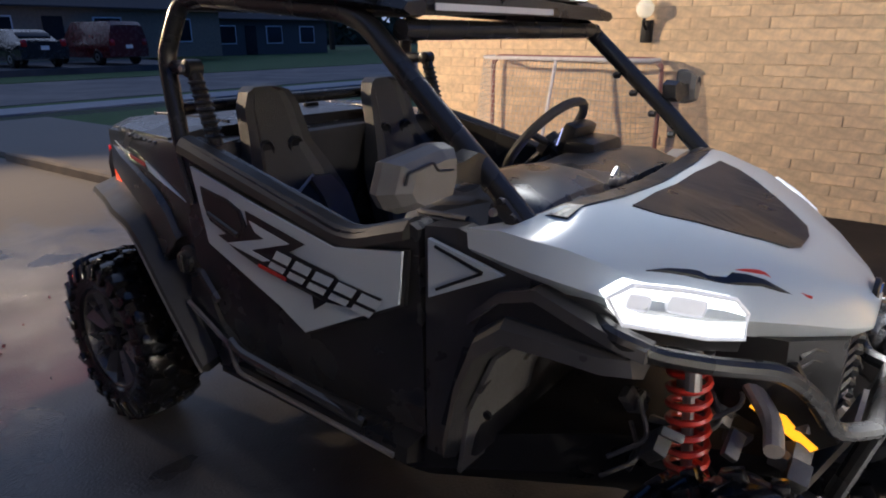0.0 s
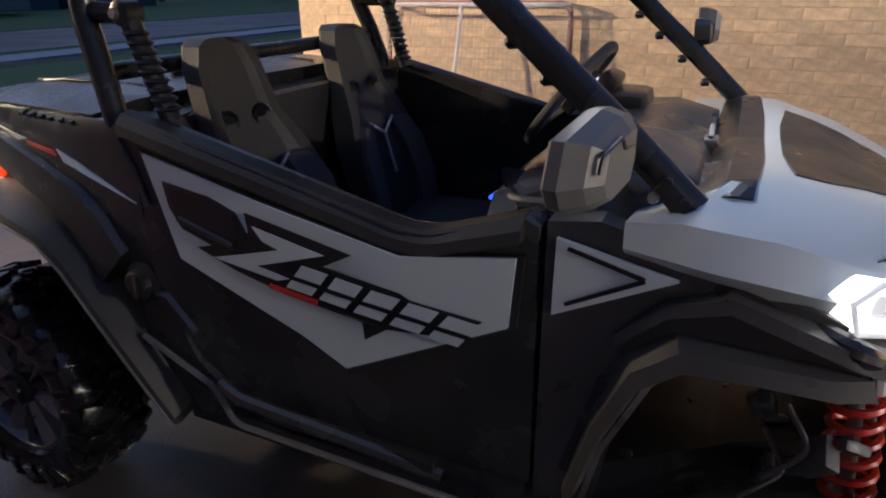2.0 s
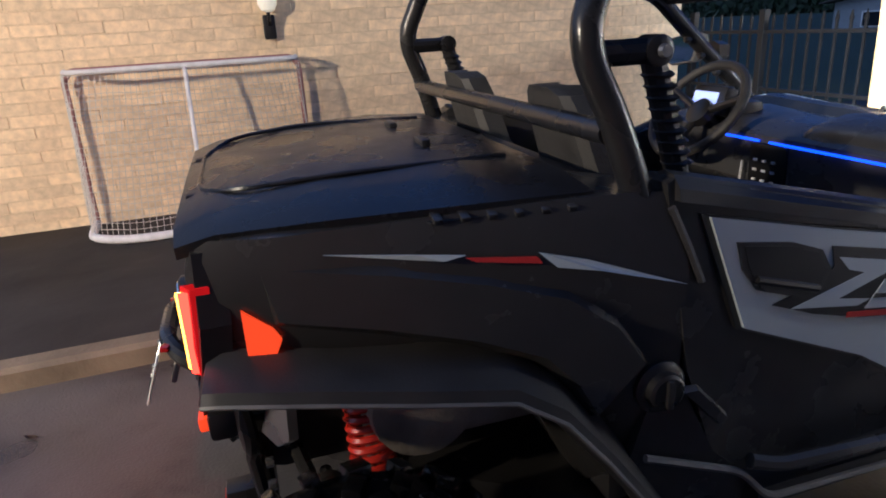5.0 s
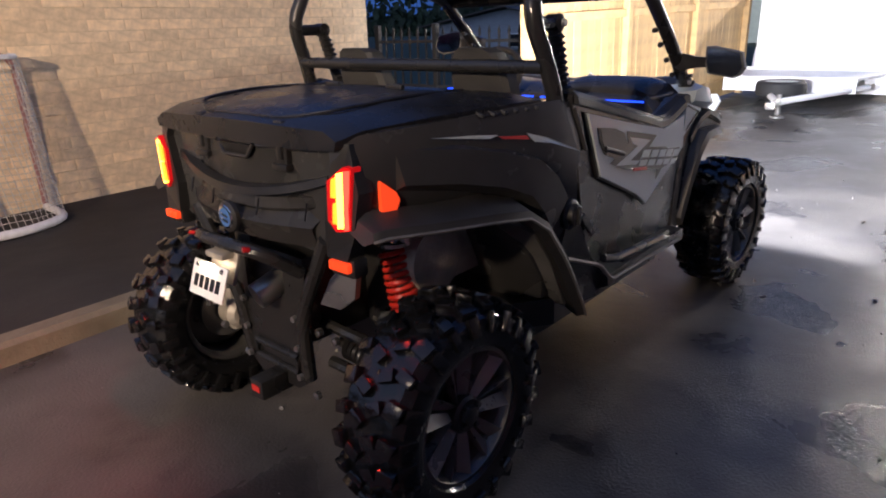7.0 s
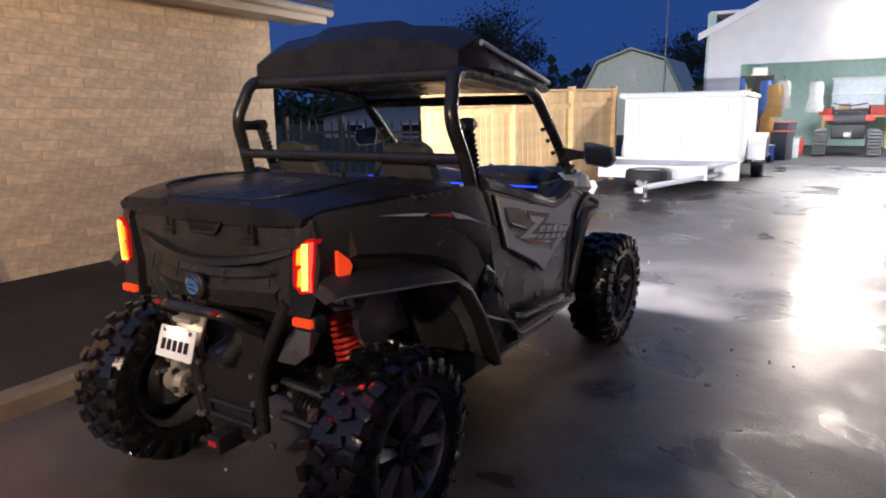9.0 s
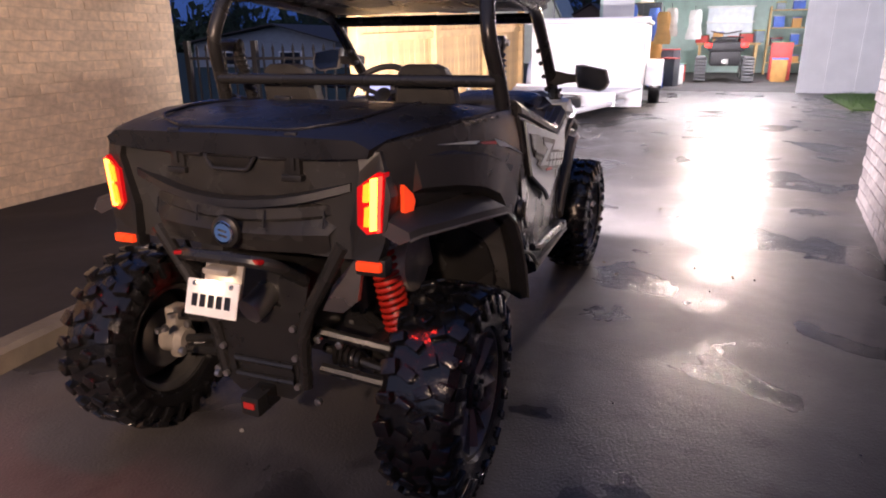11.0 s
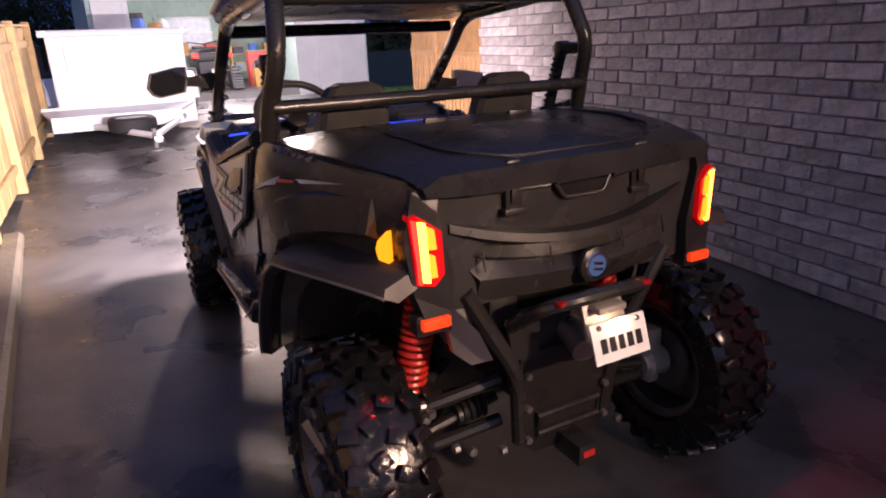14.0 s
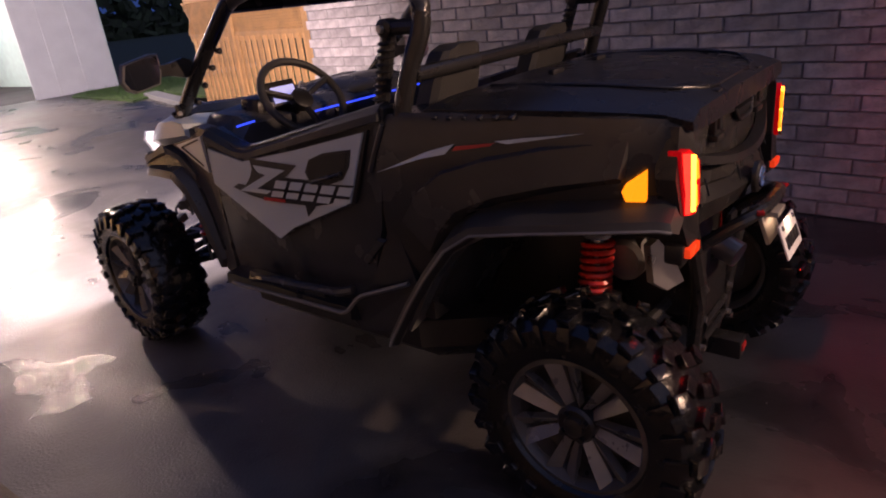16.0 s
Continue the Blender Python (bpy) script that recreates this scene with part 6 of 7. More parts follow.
# roll cage
for s in (-1, 1):
    bm = B()
    fw = 0.0 if s > 0 else 0.045
    tube(bm, [(s * 0.530, 1.79 + fw, 1.045), (s * 0.535, 1.63 + fw, 1.195), (s * 0.535, 1.51 + fw, 1.30), (s * 0.53, 1.39 + fw, 1.405), (s * 0.525, 1.30 + fw, 1.485), (s * 0.525, 1.22, 1.515), (s * 0.525, 0.62, 1.565), (s * 0.53, 0.53, 1.55), (s * 0.555, 0.468, 1.41), (s * 0.562, 0.472, 1.355), (s * 0.578, 0.512, 1.26), (s * 0.592, 0.548, 1.145), (s * 0.605, 0.62, 0.90)], 0.027, 14, 0.05)
    part("cage_side_tube", bm, M_TUBE, V)
    for t in (0.12, 0.32, 0.5, 0.68, 0.84):
        bm = B()
        a = Vector((s * 0.535, 1.79 + fw, 1.045)).lerp(Vector((s * 0.53, 1.39 + fw, 1.405)), t)
        lathe(bm, [(-0.008, 0.010), (0.01, 0.012), (0.016, 0.008)], a + Vector((-s * 0.02, -0.018, -0.022)), "y", 8, -1)
        part("cage_stud", bm, M_BLACK, V)
    bm = B()
    box(bm, (s * 0.540, 1.735 + fw, 1.090), (0.055, 0.10, 0.035), 0.006, rot=(-44, 0, 0))
    for t in (0, 1, 2):
        lathe(bm, [(0, 0.009), (0.01, 0.008)], (s * 0.566, 1.77 + fw - t * 0.03, 1.070 + t * 0.03), "x", 8, s)
    part("cage_clamp", bm, M_BLACK, V)
    bm = B()
    for t in (0, 1):
        lathe(bm, [(0, 0.010), (0.012, 0.008)], (s * 0.566, 1.720 + fw - t * 0.028, 1.073 + t * 0.03), "x", 8, s)
    part("clamp_bolts", bm, M_STEEL, V)
    # bracket and ribbed strut on the rear hoop
    bm = B()
    tube(bm, [(s * 0.552, 0.48, 1.365), (s * 0.554, 0.595, 1.365)], 0.022, 10)
    lathe(bm, [(-0.026, 0.018), (-0.022, 0.026), (0.022, 0.026), (0.026, 0.018)], (s * 0.554, 0.595, 1.365), "x", 14)
    tube(bm, [(s * 0.552, 0.598, 1.35), (s * 0.548, 0.665, 1.14)], 0.022, 10)
    strut = part("hoop_strut", bm, M_BLACK, V, "ribbed black strut on the rear hoop")
    for k in range(9):
        bm = B()
        c = Vector((s * 0.552, 0.608, 1.325)).lerp(Vector((s * 0.548, 0.66, 1.17)), k / 8)
        lathe(bm, [(-0.006, 0.022), (0, 0.029), (0.006, 0.022)], c, "z", 14)
        part("rib", bm, M_BLACK, strut)
    bm = B()
    lathe(bm, [(0, 0.012), (0.01, 0.010)], (s * 0.584, 0.595, 1.365), "x", 10, s)
    part("strut_bolt", bm, M_STEEL, strut)
    # side mirror: faceted shell, glass towards the seats
    mx, my, mz = 0.745, 1.628 + fw * 0.6, (1.195 if s > 0 else 1.280)
    bm = B()
    loft(bm, [[(s * x, my + y, mz + z) for y, z in ((-0.022, 0.034 * k), (0.022, 0.030 * k), (0.026, -0.038 * k), (-0.018, -0.040 * k))] for x, k in ((0.53, 0.6), (0.565, 1.0), (0.62, 0.62), (mx - 0.065, 0.5))])
    part("mirror_arm", bm, M_BLACK, V, smooth=False)
    shell = ((-0.088, 0.000), (-0.072, -0.046), (0.036, -0.062), (0.066, -0.048), (0.083, -0.018), (0.064, 0.040), (-0.050, 0.062), (-0.086, 0.060))

    def shell_at(y, k, dx=0.0, dz=0.0):
        return [(s * (mx + dx + x * k), my + y - 0.16 * x * k, mz + dz + z * k) for x, z in shell]

    bm = B()
    loft(bm, [shell_at(-0.034, 0.96), shell_at(-0.030, 1.0), shell_at(-0.012, 1.02), shell_at(0.016, 0.88, -0.008, 0.0), shell_at(0.034, 0.66, -0.016, -0.004)])
    mi = part("side_mirror", bm, M_MIRSH, V, "grey faceted side mirror", smooth=False)
    bm = B()
    plate(bm, shell_at(-0.0365, 0.88), (0, 0.002, 0))
    part("mirror_glass", bm, M_MIRROR, mi, smooth=False)
    bm = B()
    tube(bm, [(s * (mx + x), my + y, mz + z) for x, y, z in ((0.052, 0.020, 0.000), (0.046, 0.022, 0.022), (-0.012, 0.034, 0.036), (-0.024, 0.037, 0.018), (-0.066, 0.040, 0.014))], 0.003, 6, 0.006)
    part("shell_groove", bm, M_BLACK, mi)
bm = B()
tube(bm, [(-0.575, 0.505, 1.24), (0.575, 0.505, 1.24)], 0.021, 12)
part("cage_cross_tube", bm, M_TUBE, V)
bm = B()
tube(bm, [(-0.505, 1.385, 1.47), (0.505, 1.385, 1.47)], 0.024, 12)
part("cage_cross_tube", bm, M_TUBE, V)
bm = B()
tube(bm, [(-0.535, 0.57, 1.55), (0.535, 0.57, 1.55)], 0.024, 12)
part("cage_cross_tube", bm, M_TUBE, V)

# roof: wedge with a raised middle, light bar under its front lip
bm = B()
half_loft(bm, [
    (0.57, [(0, 1.575), (0.50, 1.565), (0.53, 1.575), (0.525, 1.635), (0.42, 1.675), (0.22, 1.69), (0.17, 1.705), (0, 1.708)]),
    (0.68, [(0, 1.585), (0.54, 1.555), (0.572, 1.580), (0.555, 1.692), (0.44, 1.738), (0.26, 1.755), (0.19, 1.780), (0, 1.785)]),
    (1.00, [(0, 1.565), (0.54, 1.540), (0.572, 1.560), (0.555, 1.630), (0.44, 1.675), (0.25, 1.688), (0.18, 1.712), (0, 1.717)]),
    (1.32, [(0, 1.530), (0.54, 1.515), (0.568, 1.530), (0.55, 1.560), (0.44, 1.590), (0.23, 1.597), (0.17, 1.615), (0, 1.620)]),
    (1.43, [(0, 1.510), (0.52, 1.500), (0.545, 1.512), (0.53, 1.528), (0.42, 1.540), (0.23, 1.545), (0.17, 1.550), (0, 1.552)]),
])
roof = part("roof", bm, M_COVER, V, "satin black hard roof with a raised middle")
# grey tubes put the garage light's reflection on the black roof edges
for s in (-1, 1):
    bm = B()
    tube(bm, [(s * 0.566, 0.68, 1.670), (s * 0.568, 1.0, 1.612), (s * 0.562, 1.36, 1.545)], 0.012, 8)
    part("roof_edge_sheen", bm, M_GREY, roof, "grey tube painting the garage light on the roof edge")
bm = B()
box(bm, (0, 1.415, 1.585), (0.66, 0.05, 0.065), 0.01)
lb = part("light_bar", bm, M_BLACK, V, "lit white light bar on the roof front")
bm = B()
box(bm, (0, 1.442, 1.585), (0.62, 0.008, 0.05), 0.003)
part("light_bar_lens", bm, M_BAR, lb, smooth=False)
bm = B()
plate(bm, [(-0.1, 1.442, 1.512), (0.45, 1.442, 1.512), (0.45, 1.442, 1.528), (-0.1, 1.442, 1.528)], (0, 0.003, 0))
part("lip_strip", bm, M_PIPING, lb, smooth=False)

# ---- lawn strip beside the garage ----
bm = B()
plate(bm, [(x * 1.07 + 0.3, y + 1.0, lift(y + 1.0)) for x, y in ((3.05, 11.7), (3.15, 9.6), (4.6, 9.9), (5.4, 12.1), (3.3, 12.1))], (0, 0, 0.03))
solid("lawn", bm, M_GRASS, "bright green strip of lawn beside the garage", "lawn", "structure")
rnd = random.Random(5)
gv, gf = [], []
while len(gf) < 2600:
    x, y = rnd.uniform(3.1, 5.2), rnd.uniform(9.65, 12.05)
    if x > 4.55 + (y - 9.9) * 0.36 or x < 3.12 or y < 9.66 + (x - 3.15) * 0.2 or (x < 3.3 and y > 11.65):
        continue
    a, h, lean = rnd.uniform(0, math.tau), rnd.uniform(0.03, 0.07), rnd.uniform(-0.03, 0.03)
    n = len(gv)
    x, y = x * 1.07 + 0.3, y + 1.0
    z = lift(y) + 0.028
    gv += [(x - 0.004 * math.cos(a), y - 0.004 * math.sin(a), z), (x + 0.004 * math.cos(a), y + 0.004 * math.sin(a), z), (x + lean, y + lean * 0.7, z + h)]
    gf.append((n, n + 1, n + 2))
gm = bpy.data.meshes.new("grass_blades")
gm.from_pydata(gv, [], gf)
gm.materials.append(M_BLADE)
tagged(new("grass_blades", gm), "short green grass blades on the lawn strip", "grass", kind="stuff")

# ---- small stones and bits on the wet drive ----
bm = B()
rnd = random.Random(11)
for k in range(170):
    r = rnd.choice((0.003, 0.004, 0.005, 0.007, 0.011))
    c = [rnd.uniform(-1.2, 2.2), rnd.uniform(-2.2, 6.5), r * 0.5]
    c[2] += lift(c[1])
    bmesh.ops.create_icosphere(bm, subdivisions=1, radius=r, matrix=pose(*c, rnd.uniform(0, 90), rnd.uniform(0, 90), rnd.uniform(0, 90)) @ Matrix.Diagonal((1, rnd.uniform(0.6, 1), 0.6, 1)))
solid("gravel_bits", bm, mat("grey_grit", (0.16, 0.15, 0.14), 0.5, vary=0.4, random_tint=0.5, island=True), "scattered small grey stones and grit on wet concrete", "gravel", "stuff")
for k in range(9):
    lx, ly, la = rnd.uniform(-1.1, 2.0), rnd.uniform(-1.8, 5.0), rnd.uniform(0, 360)
    bm = B()
    rows3 = [[bm.verts.new((u * 0.03, v * 0.012 * (1 - u * u), 0.004 + 0.006 * u * u + 0.004 * abs(v))) for v in (-1, 0, 1)] for u in (-0.98, -0.5, 0, 0.5, 0.98)]
    for a, b in zip(rows3, rows3[1:]):
        for i in range(2):
            bm.faces.new((a[i], a[i + 1], b[i + 1], b[i]))
    bmesh.ops.solidify(bm, geom=bm.faces[:], thickness=0.001)
    leaf = solid("fallen_leaf", bm, M_LEAF, "small wet brown leaf on the drive", "leaf", group="fallen leaves")
    leaf.matrix_world = pose(lx, ly, 0.001 + lift(ly), 0, 0, la)

# ---- hockey net beside the tan wall ----
def hockey_net(t):
    W, H = 1.66, 1.15
    # local: x along the wall, y towards the drive (back of the net), z up; the mouth faces the wall
    bm = B()
    tube(bm, [(0.0, 0, 0.02), (0.0, 0, H - 0.06), (0.05, 0, H), (W - 0.05, 0, H), (W, 0, H - 0.06), (W, 0, 0.02)], 0.022, 10, 0.05)
    part("front_frame", bm, M_REDPOST, t, "faded red steel goal posts")
    bm = B()
    tube(bm, [(0.02, 0.02, H), (0.06, 0.30, H), (W - 0.06, 0.30, H), (W - 0.02, 0.02, H)], 0.018, 10, 0.10)
    part("top_bar", bm, M_NETWHITE, t, "white padded top frame")
    bm = B()
    tube(bm, [(0.0, 0.0, 0.03), (0.02, 0.45, 0.03), (0.30, 0.62, 0.03), (W - 0.30, 0.62, 0.03), (W - 0.02, 0.45, 0.03), (W, 0.0, 0.03)], 0.03, 10, 0.25)
    part("base_frame", bm, M_NETWHITE, t, "white padded base frame")
    bm = B()
    tube(bm, [(W / 2, 0.30, H), (W / 2 + 0.02, 0.60, 0.04)], 0.016, 10)
    part("centre_post", bm, M_NETWHITE, t)
    # netting: cords across the back and the two ends
    bm = B()

    def path(z):
        k = 1 - z / H
        dback = 0.30 + 0.31 * k
        return [Vector((0.0, 0.0, z)), Vector((0.03, dback * 0.75, z)), Vector((0.16 + 0.12 * k, dback, z)), Vector((W - 0.16 - 0.12 * k, dback, z)), Vector((W - 0.03, dback * 0.75, z)), Vector((W, 0.0, z))]

    def along(pts, t):
        ls = [(b - a).length for a, b in zip(pts, pts[1:])]
        s = t * sum(ls)
        for (a, b), l_ in zip(zip(pts, pts[1:]), ls):
            if s <= l_:
                return a.lerp(b, s / l_)
            s -= l_
        return pts[-1]

    rows, cols = 26, 58
    for r in range(rows):
        pp = path(0.05 + (H - 0.07) * r / (rows - 1))
        tube(bm, [along(pp, c / 24) + Vector((0, 0, -0.006 * math.sin(c * 1.3))) for c in range(25)], 0.0022, 3)
    for c in range(cols + 1):
        tube(bm, [along(path(0.05 + (H - 0.07) * r / 6), c / cols) for r in range(7)], 0.0022, 3)
    n = part("netting", bm, M_CORD, t, "pale knotted netting")
    tagged(n, kind="stuff")


M_REDPOST = mat("faded_red_paint", (0.30, 0.14, 0.13), 0.5, vary=0.2)
M_NETWHITE = mat("white_net_padding", (0.70, 0.69, 0.70), 0.7, vary=0.12, scale=20, bump=0.5, bump_scale=120)
M_CORD = mat("net_cord", (0.55, 0.53, 0.50), 0.9)
flight("hockey_net", "street hockey net with white netting, back towards the drive", "hockey net", (wall_a_x(0.36) + 0.10, 0.43, 0.105), hockey_net, rz=-90 + 1.5)

# wall lamp on the tan wall
def wall_lamp(t):
    bm = B()
    lathe(bm, [(-0.075, 0.02), (-0.06, 0.05), (-0.02, 0.072), (0.02, 0.072), (0.06, 0.045), (0.075, 0.02)], (0.11, 0, 0.16), "z", 20)
    part("globe", bm, mat("cream_globe", (0.8, 0.76, 0.66), 0.25, emit=(1, 0.85, 0.6), power=0.25), t, "round cream glass globe")
    bm = B()
    box(bm, (0.03, 0, -0.02), (0.06, 0.09, 0.18), 0.012)
    tube(bm, [(0.06, 0, 0.0), (0.11, 0, 0.03), (0.11, 0, 0.09)], 0.014, 8, 0.03)
    part("bracket", bm, M_IRON, t)


flight("wall_lamp", "black wall lantern with a round cream globe", "lamp", (wall_a_x(0.25) + 0.015, 0.25, 1.50), wall_lamp)


# ---- garage contents ----
BEFORE = set(scene.objects)
M_ATV = mat("dark_atv_plastic", (0.02, 0.02, 0.022), 0.4)


def tracked_atv(t):
    bm = B()
    half_loft(bm, [(-0.6, [(0, 0.75), (0.25, 0.75), (0.35, 0.95), (0.2, 1.05), (0, 1.05)]), (0.0, [(0, 0.6), (0.3, 0.6), (0.4, 0.9), (0.2, 1.0), (0, 1.02)]), (0.8, [(0, 0.6), (0.25, 0.6), (0.35, 0.9), (0.2, 1.1), (0, 1.12)])])
    part("body", bm, M_ATV, t)
    bm = B()
    box(bm, (0, 0.1, 0.58), (0.72, 1.7, 0.36), 0.06)
    box(bm, (0, -0.62, 0.86), (0.86, 0.30, 0.22), 0.05)
    part("frame", bm, M_ATV, t)
    bm = B()
    box(bm, (0, -0.80, 0.50), (0.16, 0.10, 0.14), 0.02)
    part("hitch", bm, M_STEEL, t)
    bm = B()
    box(bm, (0, -0.55, 1.08), (0.75, 0.45, 0.04), 0.01)
    part("rear_rack", bm, M_IRON, t)
    for sx in (-1, 1):
        for y in (-0.55, 0.75):
            bm = B()
            loft(bm, [[(sx * 0.42, y - 0.38, 0.02), (sx * 0.42, y + 0.38, 0.02), (sx * 0.42, y + 0.12, 0.62), (sx * 0.42, y - 0.12, 0.62)], [(sx * 0.70, y - 0.38, 0.02), (sx * 0.70, y + 0.38, 0.02), (sx * 0.70, y + 0.12, 0.62), (sx * 0.70, y - 0.12, 0.62)]])
            bmesh.ops.bevel(bm, geom=bm.edges[:], offset=0.04, segments=2, affect="EDGES")
            trk = part("rubber_track", bm, M_ATV, t)
            for k in range(8):
                bm = B()
                box(bm, (sx * 0.56, y - 0.40 + 0.034 * k, 0.06 + 0.075 * k), (0.27, 0.03, 0.028), 0.006, rot=(-24, 0, 0))
                part("lug", bm, M_ATV, trk)
        bm = B()
        box(bm, (sx * 0.42, -0.78, 0.90), (0.16, 0.05, 0.11), 0.015)
        part("tail_light", bm, mat("atv_tail_red", (0.6, 0.02, 0.02), 0.3, emit=(1, 0.05, 0.03), power=2.2), t)
    bm = B()
    tube(bm, [(-0.38, 0.55, 1.25), (0, 0.62, 1.18), (0.38, 0.55, 1.25)], 0.016, 8, 0.08)
    part("handlebar", bm, M_IRON, t)


flight("tracked_quad", "grey quad bike on rubber tracks parked in the garage", "quad bike", (1.72, 16.4, 0.004), tracked_atv)


def shelf_unit(t, n=3):
    rnd = random.Random(11)
    for z in (0.35, 0.85, 1.35, 1.85):
        bm = B()
        box(bm, (0, 0, z), (1.5, 0.42, 0.03), 0.004)
        part("shelf", bm, M_PINE, t, smooth=False)
    for x in (-0.73, 0.73):
        bm = B()
        box(bm, (x, 0, 0.98), (0.04, 0.42, 1.96), 0.004)
        part("side_frame", bm, M_PINE, t, smooth=False)


flight("storage_shelf", "wooden storage shelf along the garage wall", "shelf", (-0.15, 16.2, 0.004), shelf_unit, rz=90)
flight("storage_shelf", "wooden storage shelf at the garage back wall", "shelf", (3.6, 20.0, 0.004), shelf_unit, rz=0)
rnd = random.Random(21)
COLS = [(0.5, 0.06, 0.05), (0.05, 0.12, 0.45), (0.55, 0.45, 0.05), (0.06, 0.2, 0.1), (0.5, 0.5, 0.48), (0.05, 0.05, 0.06), (0.45, 0.22, 0.06), (0.2, 0.25, 0.3)]
BOXM = [mat("box_colour", c, 0.55, vary=0.2) for c in COLS]


def storage_box(c, s, mi, rz=0):
    t = thing("storage_box", ["red plastic", "blue plastic", "yellow plastic", "green metal", "pale cardboard", "black plastic", "orange plastic", "slate grey plastic"][mi] + " box stored in the garage", "box", "garage boxes", c, rz)
    bm = B()
    box(bm, (0, 0, s[2] / 2), s, 0.012)
    part("tub", bm, BOXM[mi], t)
    bm = B()
    box(bm, (0, 0, s[2] + 0.012), (s[0] + 0.02, s[1] + 0.02, 0.024), 0.008)
    part("lid", bm, BOXM[(mi + 3) % 8], t)


for lev in (0.37, 0.87, 1.37, 1.87):
    for k in range(3):
        storage_box((-0.15, 15.75 + k * 0.45, lev), (0.3, rnd.uniform(0.22, 0.38), rnd.uniform(0.18, 0.34)), rnd.randrange(8))
        storage_box((3.15 + k * 0.45, 20.0, lev), (rnd.uniform(0.22, 0.38), 0.3, rnd.uniform(0.18, 0.34)), rnd.randrange(8))


def standing_tool(at, h, mi, label, blade):
    t = thing("garden_tool", label, "tool", "garage tools", at, rnd.uniform(-20, 20))
    bm = B()
    tube(bm, [(0, 0, 0.0), (0.02, 0.10, h)], 0.014, 8)
    part("shaft", bm, M_PINE, t)
    bm = B()
    box(bm, (0.0, 0.0, 0.14), (blade, 0.02, 0.26), 0.008)
    part("blade", bm, BOXM[mi], t)


for k in range(6):
    standing_tool((-0.28 + 0.02 * k, 13.0 + k * 0.33, 0.01), rnd.uniform(1.3, 1.7), k, ["rusty garden rake", "blue snow shovel", "yellow push broom", "green spade", "grey shovel", "black snow scraper"][k] + " leaning on the garage wall", rnd.uniform(0.18, 0.4))


def coat(at, m, label, w, h):
    t = thing("hanging_jacket", label, "jacket", "", at, 78)
    bm = B()
    secs = []
    for i in range(7):
        f = i / 6
        ww = w * (0.45 + 0.5 * math.sin(0.4 + 1.5 * f)) * (1 + 0.1 * math.sin(9 * f))
        secs.append([(0.05 * math.cos(a), ww / 2 * math.sin(a) * (1 + 0.18 * math.cos(5 * a + 3 * f)), h * (1 - f)) for a in [k * math.tau / 14 for k in range(14)]])
    loft(bm, secs)
    part("cloth", bm, m, t)
    bm = B()
    tube(bm, [(0, 0, h), (0, 0, h + 0.08), (-0.06, 0, h + 0.1)], 0.008, 6, 0.02)
    part("hook", bm, M_IRON, t)


coat((-0.3, 13.2, 1.1), BOXM[1], "blue work jacket hanging inside the garage door", 0.34, 0.7)
coat((-0.3, 13.7, 1.0), BOXM[2], "yellow rain jacket hanging inside the garage door", 0.3, 0.7)
coat((-0.3, 14.4, 0.7), BOXM[6], "brown overall hanging inside the garage", 0.4, 0.9)
coat((-0.3, 15.0, 0.7), BOXM[5], "black overall hanging inside the garage", 0.4, 0.9)
cb = thing("tool_cabinet", "tall dark steel cabinet inside the garage door", "cabinet", at=(-0.12, 14.75, 0.004))
bm = B()
box(bm, (0, 0, 0.95), (0.80, 0.55, 1.9), 0.015)
part("body", bm, M_ATV, cb)
for dx in (-0.2, 0.2):
    bm = B()
    box(bm, (dx, -0.285, 0.95), (0.38, 0.02, 1.82), 0.006)
    dr = part("door", bm, M_ATV, cb)
    bm = B()
    box(bm, (dx - math.copysign(0.15, dx), -0.305, 1.0), (0.015, 0.02, 0.14), 0.004)
    part("handle", bm, M_STEEL, dr)
coat((0.12, 14.32, 1.02), BOXM[1], "blue work jacket hanging on the dark cabinet", 0.30, 0.75)
coat((-0.14, 14.28, 0.92), BOXM[2], "yellow rain jacket hanging on the dark cabinet", 0.26, 0.6)
coat((0.20, 14.24, 0.42), BOXM[6], "brown overall hanging on the dark cabinet", 0.34, 0.6)
coat((0.50, 13.9, 1.12), BOXM[4], "pale work coat hanging by the garage door", 0.30, 0.62)
coat((0.36, 13.5, 0.95), BOXM[6], "brown canvas jacket hanging by the garage door", 0.34, 0.7)
coat((0.95, 18.2, 1.05), BOXM[4], "white cloth hanging inside the garage", 0.40, 0.8)
mw = thing("lawn_mower", "green push mower by the garage door", "mower", at=(0.15, 12.95, 0.004), rz=20)
bm = B()
box(bm, (0, 0, 0.2), (0.42, 0.5, 0.16), 0.05)
lathe(bm, [(0, 0.12), (0.16, 0.1), (0.18, 0.05)], (0, 0, 0.28), "z", 18)
part("deck", bm, BOXM[3], mw)
for sx in (-1, 1):
    for sy in (-1, 1):
        bm = B()
        wheel_plain(bm, (sx * 0.23, sy * 0.2, 0.1), 0.1, 0.05)
        part("wheel", bm, M_RUBBER, mw)
bm = B()
tube(bm, [(-0.18, 0.2, 0.25), (-0.18, 0.75, 0.9), (0.18, 0.75, 0.9), (0.18, 0.2, 0.25)], 0.012, 8, 0.05)
part("handle", bm, M_IRON, mw)
wb = thing("workbench", "wooden workbench under a bright window panel", "bench", at=(1.9, 20.0, 0.004))
bm = B()
box(bm, (0, 0, 0.9), (1.8, 0.6, 0.06), 0.006)
part("top", bm, M_PINE, wb, smooth=False)
